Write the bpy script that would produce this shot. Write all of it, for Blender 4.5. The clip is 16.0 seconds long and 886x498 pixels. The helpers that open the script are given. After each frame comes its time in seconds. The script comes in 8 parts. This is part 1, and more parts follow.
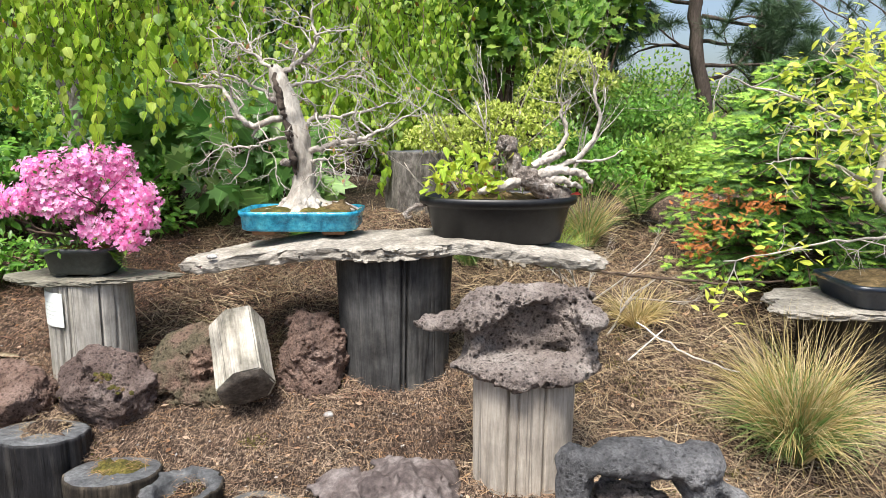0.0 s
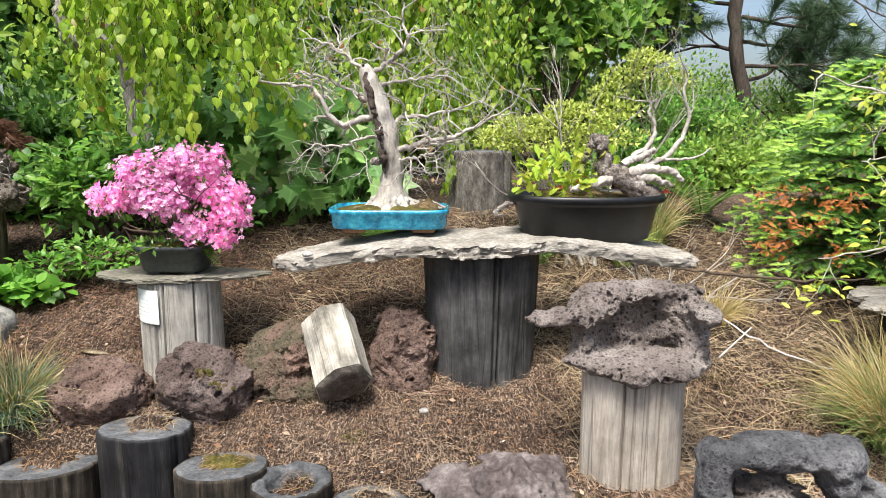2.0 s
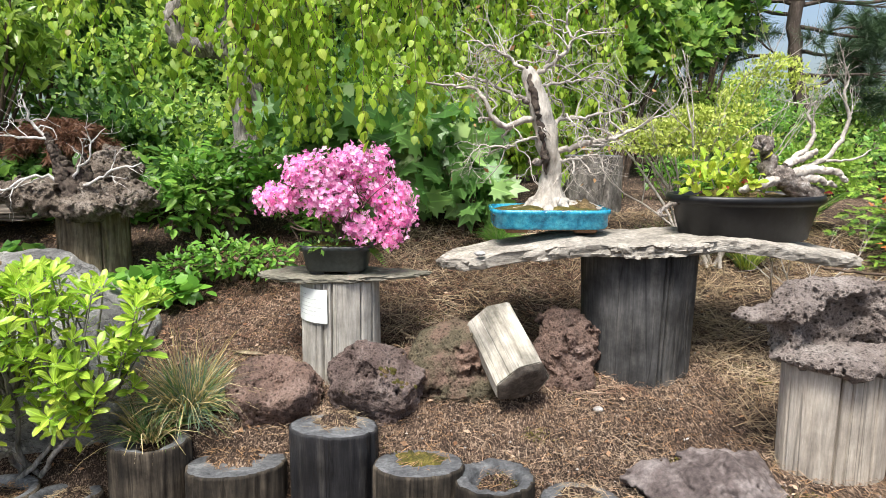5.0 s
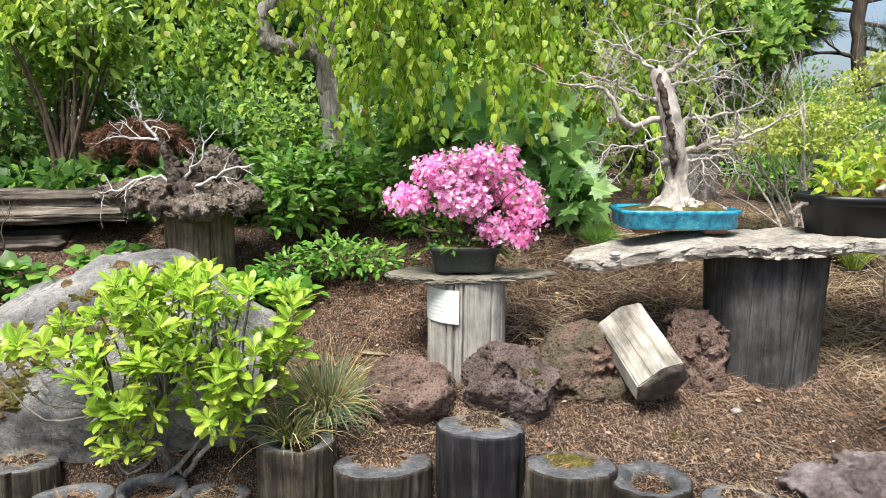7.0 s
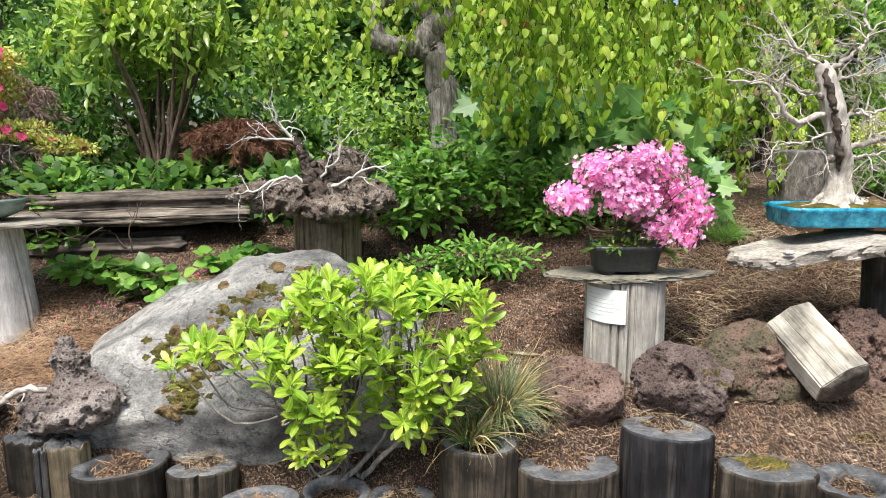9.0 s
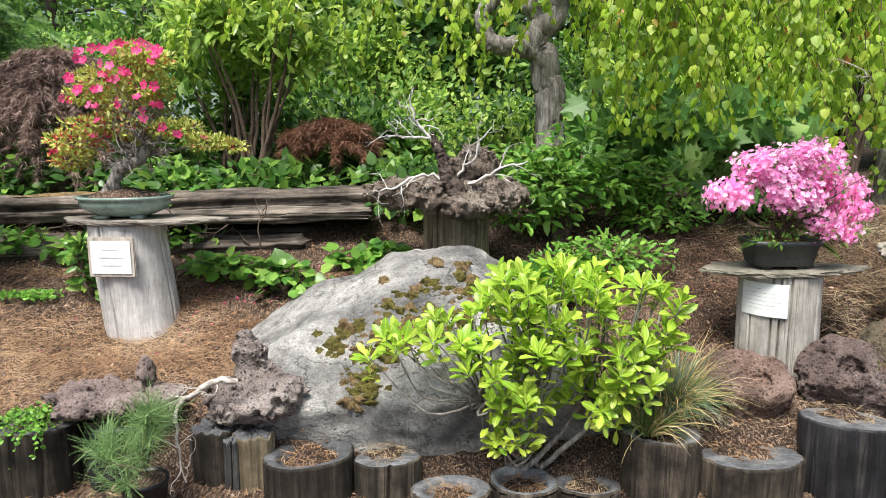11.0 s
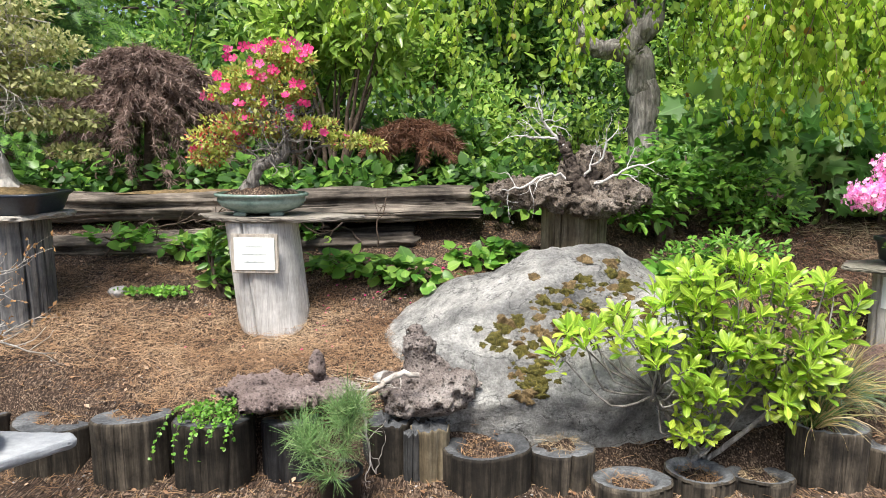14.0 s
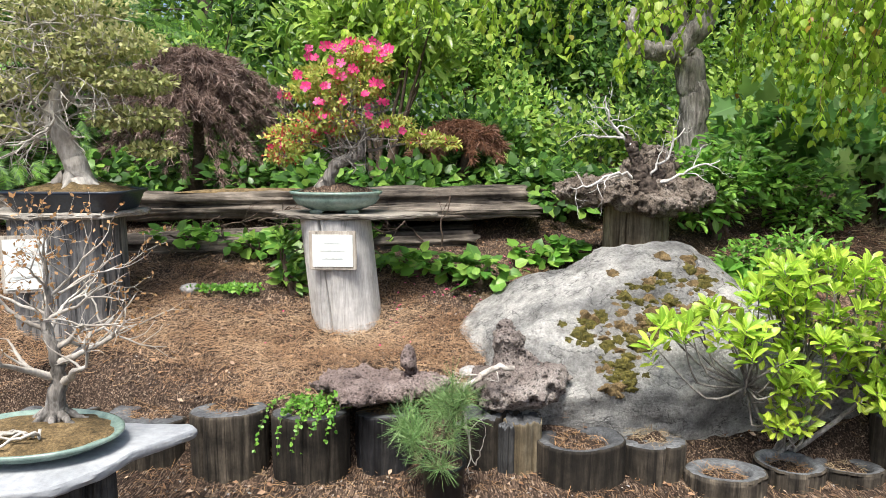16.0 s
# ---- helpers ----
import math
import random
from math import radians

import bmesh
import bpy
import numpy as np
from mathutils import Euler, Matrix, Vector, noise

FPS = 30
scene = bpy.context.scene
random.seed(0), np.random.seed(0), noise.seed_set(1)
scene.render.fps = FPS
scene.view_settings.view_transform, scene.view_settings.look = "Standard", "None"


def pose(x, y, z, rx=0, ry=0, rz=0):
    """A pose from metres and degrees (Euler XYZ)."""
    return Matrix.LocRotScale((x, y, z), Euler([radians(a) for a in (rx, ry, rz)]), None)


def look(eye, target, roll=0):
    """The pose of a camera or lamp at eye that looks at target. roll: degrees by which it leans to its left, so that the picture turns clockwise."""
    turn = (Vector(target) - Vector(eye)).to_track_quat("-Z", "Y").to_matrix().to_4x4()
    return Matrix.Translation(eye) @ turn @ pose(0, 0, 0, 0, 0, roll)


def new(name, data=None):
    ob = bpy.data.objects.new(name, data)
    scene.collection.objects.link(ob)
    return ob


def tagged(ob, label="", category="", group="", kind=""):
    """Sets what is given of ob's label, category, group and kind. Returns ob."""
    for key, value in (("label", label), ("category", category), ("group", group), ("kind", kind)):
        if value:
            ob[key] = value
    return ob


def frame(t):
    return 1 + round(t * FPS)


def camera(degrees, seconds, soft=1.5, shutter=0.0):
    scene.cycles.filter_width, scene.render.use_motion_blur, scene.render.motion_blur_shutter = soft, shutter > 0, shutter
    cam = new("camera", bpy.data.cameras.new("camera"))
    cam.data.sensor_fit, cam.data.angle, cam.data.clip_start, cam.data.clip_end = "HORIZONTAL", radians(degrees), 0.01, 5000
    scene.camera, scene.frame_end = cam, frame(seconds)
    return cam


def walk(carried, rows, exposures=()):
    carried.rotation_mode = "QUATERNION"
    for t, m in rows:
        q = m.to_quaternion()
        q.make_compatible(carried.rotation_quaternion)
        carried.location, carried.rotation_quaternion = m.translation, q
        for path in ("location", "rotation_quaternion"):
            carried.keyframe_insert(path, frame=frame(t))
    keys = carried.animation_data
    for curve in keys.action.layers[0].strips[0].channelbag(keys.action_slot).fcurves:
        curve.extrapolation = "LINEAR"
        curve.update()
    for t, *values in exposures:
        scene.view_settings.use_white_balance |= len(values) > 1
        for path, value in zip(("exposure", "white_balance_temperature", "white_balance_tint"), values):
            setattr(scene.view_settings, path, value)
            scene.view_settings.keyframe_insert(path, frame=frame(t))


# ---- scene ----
cam = camera(65.0, 16.0, soft=0.65)
PATH = [
    (0, (-0.002, -0.015, 1.419), (0.005, 1.954, 1.069), 0.2),
    (0.5, (-0.082, -0.015, 1.413), (-0.08, 1.955, 1.065), 0.2),
    (1, (-0.17, -0.022, 1.405), (-0.173, 1.949, 1.061), 0.1),
    (1.5, (-0.266, -0.034, 1.402), (-0.273, 1.936, 1.059), 0.1),
    (2, (-0.36, -0.041, 1.401), (-0.37, 1.929, 1.059), 0.1),
    (2.5, (-0.452, -0.042, 1.399), (-0.462, 1.929, 1.059), 0.1),
    (3, (-0.55, -0.053, 1.393), (-0.567, 1.919, 1.056), 0.1),
    (3.5, (-0.661, -0.06, 1.393), (-0.68, 1.911, 1.057), 0.1),
    (3.7, (-0.693, -0.059, 1.391), (-0.715, 1.913, 1.056), 0.0),
    (5.8, (-1.309, -0.073, 1.338), (-1.28, 1.904, 1.039), 0.4),
    (6, (-1.334, -0.069, 1.361), (-1.324, 1.906, 1.047), 0.3),
    (6.5, (-1.463, -0.066, 1.363), (-1.466, 1.909, 1.049), 0.2),
    (7, (-1.608, -0.065, 1.361), (-1.628, 1.91, 1.046), 0.1),
    (7.5, (-1.747, -0.058, 1.37), (-1.786, 1.916, 1.051), 0.0),
    (8, (-1.902, -0.048, 1.378), (-1.932, 1.926, 1.059), -0.2),
    (8.5, (-2.068, -0.041, 1.372), (-2.113, 1.932, 1.054), -0.3),
    (9, (-2.251, -0.046, 1.37), (-2.305, 1.927, 1.047), -0.4),
    (9.5, (-2.445, -0.047, 1.368), (-2.502, 1.926, 1.047), -0.4),
    (10, (-2.628, -0.055, 1.362), (-2.69, 1.918, 1.04), -0.5),
    (10.2, (-2.683, -0.072, 1.37), (-2.759, 1.9, 1.044), -0.6),
    (12.3, (-3.336, -0.147, 1.328), (-3.349, 1.83, 1.027), 0.0),
    (12.5, (-3.366, -0.148, 1.33), (-3.388, 1.829, 1.027), -0.0),
    (13, (-3.49, -0.168, 1.343), (-3.503, 1.808, 1.034), -0.0),
    (13.5, (-3.611, -0.19, 1.346), (-3.617, 1.785, 1.035), 0.1),
    (14, (-3.721, -0.206, 1.345), (-3.723, 1.77, 1.034), 0.1),
    (14.5, (-3.827, -0.218, 1.346), (-3.822, 1.758, 1.036), 0.2),
    (15, (-3.925, -0.231, 1.337), (-3.917, 1.745, 1.03), 0.1),
    (15.5, (-4.027, -0.243, 1.336), (-4.015, 1.733, 1.028), 0.2),
    (16, (-4.125, -0.255, 1.32), (-4.109, 1.722, 1.019), 0.2),
]
walk(cam, [(t, look(eye, target, roll)) for t, eye, target, roll in PATH], exposures=[(0, 1.22, 6420, 9.5), (16, 1.22, 6420, 9.5)])

# ---- world and light: a bright, hazy overcast day ----
world = bpy.data.worlds.new("sky")
scene.world = world
world.use_nodes = True
wn = world.node_tree
sky = wn.nodes.new("ShaderNodeTexSky")
sky.sky_type = 'NISHITA'
sky.sun_disc = False
sky.sun_elevation, sky.sun_rotation = radians(64), radians(199)
sky.air_density, sky.dust_density, sky.ozone_density = 1.0, 4.0, 1.0
wn.nodes["Background"].inputs[1].default_value = 0.09
wn.links.new(sky.outputs[0], wn.nodes["Background"].inputs[0])
sun = new("sun", bpy.data.lights.new("sun", 'SUN'))
sun.data.energy, sun.data.angle, sun.data.color = 3.15, radians(20), (1.0, 0.96, 0.9)
sun.matrix_basis = look((-2.2, -3.4, 7.5), (-1.0, 0.0, 0.0))

# ---- materials ----


def node_mat(name):
    m = bpy.data.materials.new(name)
    m.use_nodes = True
    return m, m.node_tree.nodes, m.node_tree.links, m.node_tree.nodes["Principled BSDF"]


def ramp(nodes, cols, lo=0.3, hi=0.7):
    r = nodes.new("ShaderNodeValToRGB")
    els = r.color_ramp.elements
    while len(els) < len(cols):
        els.new(0.5)
    for i, c in enumerate(cols):
        els[i].position = lo + (hi - lo) * i / max(1, len(cols) - 1)
        els[i].color = (*c, 1)
    return r


def surf(name, cols, scale=8, rough=0.85, bump=0.4, stretch=(1, 1, 1), fine=70, fine_mix=0.5, island=0.0, spec=0.3, dist=0.01, per_object=0.0):
    """Two scales of noise colour, fine relief; island and per_object vary the value of pieces."""
    m, nodes, links, b = node_mat(name)
    tc = nodes.new("ShaderNodeTexCoord")
    mp = nodes.new("ShaderNodeMapping")
    mp.inputs["Scale"].default_value = stretch
    links.new(tc.outputs["Object"], mp.inputs[0])
    n1 = nodes.new("ShaderNodeTexNoise")
    n1.inputs["Scale"].default_value, n1.inputs["Detail"].default_value, n1.inputs["Roughness"].default_value = scale, 6, 0.65
    n2 = nodes.new("ShaderNodeTexNoise")
    n2.inputs["Scale"].default_value, n2.inputs["Detail"].default_value, n2.inputs["Roughness"].default_value = fine, 5, 0.7
    links.new(mp.outputs[0], n1.inputs[0])
    links.new(mp.outputs[0], n2.inputs[0])
    r = ramp(nodes, cols)
    links.new(n1.outputs[0], r.inputs[0])
    r2 = ramp(nodes, [(1 - fine_mix,) * 3, (1 + fine_mix * 0.5,) * 3], 0.3, 0.7)
    links.new(n2.outputs[0], r2.inputs[0])
    mul = nodes.new("ShaderNodeMix")
    mul.data_type, mul.blend_type = 'RGBA', 'MULTIPLY'
    mul.inputs[0].default_value = 1.0
    links.new(r.outputs[0], mul.inputs[6])
    links.new(r2.outputs[0], mul.inputs[7])
    col = mul.outputs[2]
    if island or per_object:
        src = nodes.new("ShaderNodeNewGeometry").outputs["Random Per Island"] if island else nodes.new("ShaderNodeObjectInfo").outputs["Random"]
        amt = island or per_object
        mr = nodes.new("ShaderNodeMapRange")
        mr.inputs["To Min"].default_value, mr.inputs["To Max"].default_value = 1 - amt, 1 + amt
        links.new(src, mr.inputs[0])
        hs = nodes.new("ShaderNodeHueSaturation")
        links.new(mr.outputs[0], hs.inputs["Value"])
        links.new(col, hs.inputs["Color"])
        col = hs.outputs[0]
    links.new(col, b.inputs["Base Color"])
    b.inputs["Roughness"].default_value = rough
    b.inputs["Specular IOR Level"].default_value = spec
    if bump:
        add = nodes.new("ShaderNodeMath")
        add.operation = 'MULTIPLY_ADD'
        add.inputs[1].default_value = 0.6
        links.new(n2.outputs[0], add.inputs[0])
        links.new(n1.outputs[0], add.inputs[2])
        bp = nodes.new("ShaderNodeBump")
        bp.inputs["Strength"].default_value, bp.inputs["Distance"].default_value = bump, dist
        links.new(add.outputs[0], bp.inputs["Height"])
        links.new(bp.outputs[0], b.inputs["Normal"])
    return m


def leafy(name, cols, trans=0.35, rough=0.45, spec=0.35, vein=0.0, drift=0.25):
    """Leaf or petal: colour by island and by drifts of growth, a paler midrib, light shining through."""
    m, nodes, links, b = node_mat(name)
    g = nodes.new("ShaderNodeNewGeometry")
    r = ramp(nodes, cols, 0.0, 1.0)
    links.new(g.outputs["Random Per Island"], r.inputs[0])
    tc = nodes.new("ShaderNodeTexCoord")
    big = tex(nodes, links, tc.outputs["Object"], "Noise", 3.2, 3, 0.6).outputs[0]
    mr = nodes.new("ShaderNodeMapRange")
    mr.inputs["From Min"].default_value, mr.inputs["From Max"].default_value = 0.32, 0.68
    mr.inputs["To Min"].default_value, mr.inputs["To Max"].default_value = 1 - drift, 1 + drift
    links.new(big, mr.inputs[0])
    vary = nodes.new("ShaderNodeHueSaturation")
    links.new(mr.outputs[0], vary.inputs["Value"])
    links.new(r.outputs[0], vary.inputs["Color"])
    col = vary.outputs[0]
    if vein:
        sx = nodes.new("ShaderNodeSeparateXYZ")
        links.new(tc.outputs["UV"], sx.inputs[0])
        ab = nodes.new("ShaderNodeMath")
        ab.operation = 'ABSOLUTE'
        links.new(sx.outputs[0], ab.inputs[0])
        rib = grey(nodes, links, ab.outputs[0], 0.008, 0.03, 1 + vein, 1.0)
        col = times(nodes, links, col, rib)
        col = times(nodes, links, col, grey(nodes, links, sx.outputs[1], 0.0, 0.6, 1 + vein * 0.4, 0.92))
    links.new(col, b.inputs["Base Color"])
    b.inputs["Roughness"].default_value = rough
    b.inputs["Specular IOR Level"].default_value = spec
    t = nodes.new("ShaderNodeBsdfTranslucent")
    hs = nodes.new("ShaderNodeHueSaturation")
    hs.inputs["Value"].default_value = 1.3
    links.new(col, hs.inputs["Color"])
    links.new(hs.outputs[0], t.inputs[0])
    mx = nodes.new("ShaderNodeMixShader")
    mx.inputs[0].default_value = trans
    links.new(b.outputs[0], mx.inputs[1])
    links.new(t.outputs[0], mx.inputs[2])
    links.new(mx.outputs[0], nodes["Material Output"].inputs[0])
    return m


def grey(nodes, links, src, lo, hi, a, b):
    r = ramp(nodes, [(a,) * 3, (b,) * 3], lo, hi)
    links.new(src, r.inputs[0])
    return r.outputs[0]


def times(nodes, links, a, b):
    mul = nodes.new("ShaderNodeMix")
    mul.data_type, mul.blend_type = 'RGBA', 'MULTIPLY'
    mul.inputs[0].default_value = 1.0
    links.new(a, mul.inputs[6])
    links.new(b, mul.inputs[7])
    return mul.outputs[2]


def tex(nodes, links, src, kind, scale, detail=5, rough=0.65):
    n = nodes.new("ShaderNodeTex" + kind)
    n.inputs["Scale"].default_value = scale
    if kind == "Noise":
        n.inputs["Detail"].default_value, n.inputs["Roughness"].default_value = detail, rough
    links.new(src, n.inputs["Vector"])
    return n


def mapped(nodes, links, stretch, rot=0.0):
    tc = nodes.new("ShaderNodeTexCoord")
    mp = nodes.new("ShaderNodeMapping")
    mp.inputs["Scale"].default_value = stretch
    mp.inputs["Rotation"].default_value = (0, 0, rot)
    links.new(tc.outputs["Object"], mp.inputs[0])
    return mp.outputs[0]


def wood(name, cols, along=2, checks=0.25, per_object=0.0, blotch=0.5, rough=0.85, bump=0.6):
    """Weathered wood: grain along one axis, dark drying checks, blotches of age."""
    m, nodes, links, b = node_mat(name)
    st, st2 = [1.0] * 3, [1.0] * 3
    st[along], st2[along] = 0.09, 0.012
    v1, v2, v3 = mapped(nodes, links, st), mapped(nodes, links, st2, 0.6), mapped(nodes, links, (1, 1, 1))
    grain = tex(nodes, links, v1, "Noise", 26, 6, 0.7).outputs[0]
    fine = tex(nodes, links, v1, "Noise", 120, 4, 0.7).outputs[0]
    check = tex(nodes, links, v2, "Noise", 9, 3, 0.5).outputs[0]
    blot = tex(nodes, links, v3, "Noise", 4.5, 6, 0.65).outputs[0]
    r = ramp(nodes, cols, 0.32, 0.68)
    links.new(grain, r.inputs[0])
    # a check is a thin line where the noise crosses its middle value
    sb = nodes.new("ShaderNodeMath")
    sb.operation = 'SUBTRACT'
    sb.inputs[1].default_value = 0.5
    links.new(check, sb.inputs[0])
    ab = nodes.new("ShaderNodeMath")
    ab.operation = 'ABSOLUTE'
    links.new(sb.outputs[0], ab.inputs[0])
    line = grey(nodes, links, ab.outputs[0], 0.0, 0.008, checks, 1.0)
    col = times(nodes, links, r.outputs[0], grey(nodes, links, fine, 0.3, 0.7, 0.72, 1.15))
    col = times(nodes, links, col, grey(nodes, links, blot, 0.35, 0.68, 1 - blotch, 1.15))
    col = times(nodes, links, col, line)
    if per_object:
        mr = nodes.new("ShaderNodeMapRange")
        mr.inputs["To Min"].default_value, mr.inputs["To Max"].default_value = 1 - per_object, 1 + per_object
        links.new(nodes.new("ShaderNodeObjectInfo").outputs["Random"], mr.inputs[0])
        hs = nodes.new("ShaderNodeHueSaturation")
        links.new(mr.outputs[0], hs.inputs["Value"])
        links.new(col, hs.inputs["Color"])
        col = hs.outputs[0]
    links.new(col, b.inputs["Base Color"])
    b.inputs["Roughness"].default_value = rough
    b.inputs["Specular IOR Level"].default_value = 0.25
    hgt = times(nodes, links, times(nodes, links, line, grey(nodes, links, grain, 0.3, 0.7, 0.5, 1.0)), grey(nodes, links, fine, 0.3, 0.7, 0.8, 1.0))
    bp = nodes.new("ShaderNodeBump")
    bp.inputs["Strength"].default_value, bp.inputs["Distance"].default_value = bump, 0.008
    links.new(hgt, bp.inputs["Height"])
    links.new(bp.outputs[0], b.inputs["Normal"])
    return m


def lava(name, cols, scale=6, pit=55, tint=None, pit_dark=0.35):
    """Vesicular rock: colour patches, small round holes with their shade in the colour, gritty grain."""
    m, nodes, links, b = node_mat(name)
    v = mapped(nodes, links, (1, 1, 1))
    big = tex(nodes, links, v, "Noise", scale, 6, 0.65).outputs[0]
    grit = tex(nodes, links, v, "Noise", 130, 4, 0.75).outputs[0]
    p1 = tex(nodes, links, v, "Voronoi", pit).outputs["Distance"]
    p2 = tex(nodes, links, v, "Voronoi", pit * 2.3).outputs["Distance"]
    r = ramp(nodes, cols, 0.3, 0.7)
    links.new(big, r.inputs[0])
    # h1 and h2 also darken the base colour inside the holes, as shade
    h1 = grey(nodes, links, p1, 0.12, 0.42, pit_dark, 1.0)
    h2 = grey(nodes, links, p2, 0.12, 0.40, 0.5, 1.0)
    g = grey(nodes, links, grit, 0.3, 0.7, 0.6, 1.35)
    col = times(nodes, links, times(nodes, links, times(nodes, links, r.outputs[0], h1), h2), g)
    links.new(col, b.inputs["Base Color"])
    b.inputs["Roughness"].default_value = 0.95
    b.inputs["Specular IOR Level"].default_value = 0.15
    bp = nodes.new("ShaderNodeBump")
    bp.inputs["Strength"].default_value, bp.inputs["Distance"].default_value = 0.9, 0.012
    links.new(times(nodes, links, times(nodes, links, h1, h2), g), bp.inputs["Height"])
    links.new(bp.outputs[0], b.inputs["Normal"])
    return m


def boulder_stone(name):
    """Weathered grey boulder: broad stains, pale lichen, hairline cracks, grit and small holes."""
    m, nodes, links, b = node_mat(name)
    v, vs = mapped(nodes, links, (1, 1, 1)), mapped(nodes, links, (1, 1, 1.8), 0.4)
    broad = tex(nodes, links, vs, "Noise", 2.3, 8, 0.62).outputs[0]
    mid = tex(nodes, links, v, "Noise", 11, 7, 0.7).outputs[0]
    grit = tex(nodes, links, v, "Noise", 90, 5, 0.75).outputs[0]
    pit = tex(nodes, links, v, "Voronoi", 34).outputs["Distance"]
    crack = tex(nodes, links, vs, "Noise", 2.9, 5, 0.55).outputs[0]
    r = ramp(nodes, [(0.12, 0.12, 0.118), (0.28, 0.277, 0.265), (0.48, 0.47, 0.44), (0.66, 0.645, 0.61)], 0.3, 0.66)
    links.new(broad, r.inputs[0])
    sb = nodes.new("ShaderNodeMath")
    sb.operation = 'SUBTRACT'
    sb.inputs[1].default_value = 0.5
    links.new(crack, sb.inputs[0])
    ab = nodes.new("ShaderNodeMath")
    ab.operation = 'ABSOLUTE'
    links.new(sb.outputs[0], ab.inputs[0])
    line = grey(nodes, links, ab.outputs[0], 0.0, 0.007, 0.35, 1.0)
    hole = grey(nodes, links, pit, 0.08, 0.30, 0.6, 1.0)
    g = grey(nodes, links, grit, 0.3, 0.7, 0.62, 1.3)
    md = grey(nodes, links, mid, 0.35, 0.66, 0.5, 1.35)
    col = times(nodes, links, times(nodes, links, times(nodes, links, times(nodes, links, r.outputs[0], md), g), hole), line)
    links.new(col, b.inputs["Base Color"])
    b.inputs["Roughness"].default_value = 0.9
    b.inputs["Specular IOR Level"].default_value = 0.2
    bp = nodes.new("ShaderNodeBump")
    bp.inputs["Strength"].default_value, bp.inputs["Distance"].default_value = 0.9, 0.02
    links.new(times(nodes, links, times(nodes, links, times(nodes, links, md, g), hole), line), bp.inputs["Height"])
    links.new(bp.outputs[0], b.inputs["Normal"])
    return m


def mulch(name, cols, rough=0.95):
    """Ground of shreds and crumbs: two layers of stretched cells over patchy soil."""
    m, nodes, links, b = node_mat(name)
    va, vb, vc = mapped(nodes, links, (1, 0.2, 1), 0.9), mapped(nodes, links, (1, 0.22, 1), -0.35), mapped(nodes, links, (1, 1, 1))
    ca = tex(nodes, links, va, "Voronoi", 170)
    cb = tex(nodes, links, vb, "Voronoi", 210)
    patch = tex(nodes, links, vc, "Noise", 2.2, 6, 0.65).outputs[0]
    grit = tex(nodes, links, vc, "Noise", 110, 6, 0.8).outputs[0]
    sa, sb_ = nodes.new("ShaderNodeSeparateColor"), nodes.new("ShaderNodeSeparateColor")
    links.new(ca.outputs["Color"], sa.inputs[0])
    links.new(cb.outputs["Color"], sb_.inputs[0])
    mx = nodes.new("ShaderNodeMath")
    mx.operation = 'MULTIPLY'
    links.new(sa.outputs[0], mx.inputs[0])
    links.new(sb_.outputs[1], mx.inputs[1])
    r = ramp(nodes, cols, 0.02, 0.75)
    links.new(mx.outputs[0], r.inputs[0])
    col = times(nodes, links, times(nodes, links, r.outputs[0], grey(nodes, links, patch, 0.36, 0.64, 0.5, 1.5)), grey(nodes, links, grit, 0.3, 0.7, 0.6, 1.35))
    links.new(col, b.inputs["Base Color"])
    b.inputs["Roughness"].default_value = rough
    b.inputs["Specular IOR Level"].default_value = 0.15
    bp = nodes.new("ShaderNodeBump")
    bp.inputs["Strength"].default_value, bp.inputs["Distance"].default_value = 1.0, 0.015
    links.new(times(nodes, links, mx.outputs[0], grit), bp.inputs["Height"])
    links.new(bp.outputs[0], b.inputs["Normal"])
    return m


M_SOIL = mulch("mulched_soil", [(0.026, 0.018, 0.013), (0.075, 0.050, 0.036), (0.15, 0.105, 0.075), (0.30, 0.23, 0.17)])
M_LITTER = surf("litter", [(0.16, 0.085, 0.04), (0.30, 0.18, 0.09), (0.42, 0.29, 0.16)], 3, 0.85, 0, island=0.45)
M_ORANGE = surf("orange_needles", [(0.20, 0.112, 0.06), (0.35, 0.22, 0.125), (0.52, 0.375, 0.24)], 3, 0.85, 0, island=0.4)
M_CHIP = surf("bark_chip", [(0.035, 0.022, 0.016), (0.11, 0.068, 0.045), (0.24, 0.17, 0.125)], 3, 0.9, 0, island=0.55)
M_FIBRE = surf("pale_fibre", [(0.14, 0.09, 0.06), (0.31, 0.22, 0.15), (0.52, 0.42, 0.31)], 3, 0.85, 0, island=0.6)
M_SHRED = surf("red_bark_shred", [(0.06, 0.032, 0.022), (0.17, 0.095, 0.062), (0.36, 0.25, 0.18)], 3, 0.9, 0, island=0.6)
M_STRAW = surf("dry_grass", [(0.17, 0.12, 0.072), (0.33, 0.25, 0.15), (0.50, 0.41, 0.28)], 3, 0.8, 0, island=0.5)
M_GREYWOOD = wood("weathered_wood", [(0.36, 0.315, 0.26), (0.47, 0.42, 0.355), (0.58, 0.53, 0.455)], 2, 0.55, 0, 0.35)
M_PALEWOOD = wood("bleached_wood", [(0.36, 0.335, 0.285), (0.47, 0.445, 0.395), (0.57, 0.55, 0.50)], 2, 0.55, 0, 0.45)
M_SILVER = wood("silver_grey_wood", [(0.44, 0.425, 0.40), (0.56, 0.545, 0.52), (0.66, 0.65, 0.63)], 2, 0.65, 0, 0.35, bump=0.3)
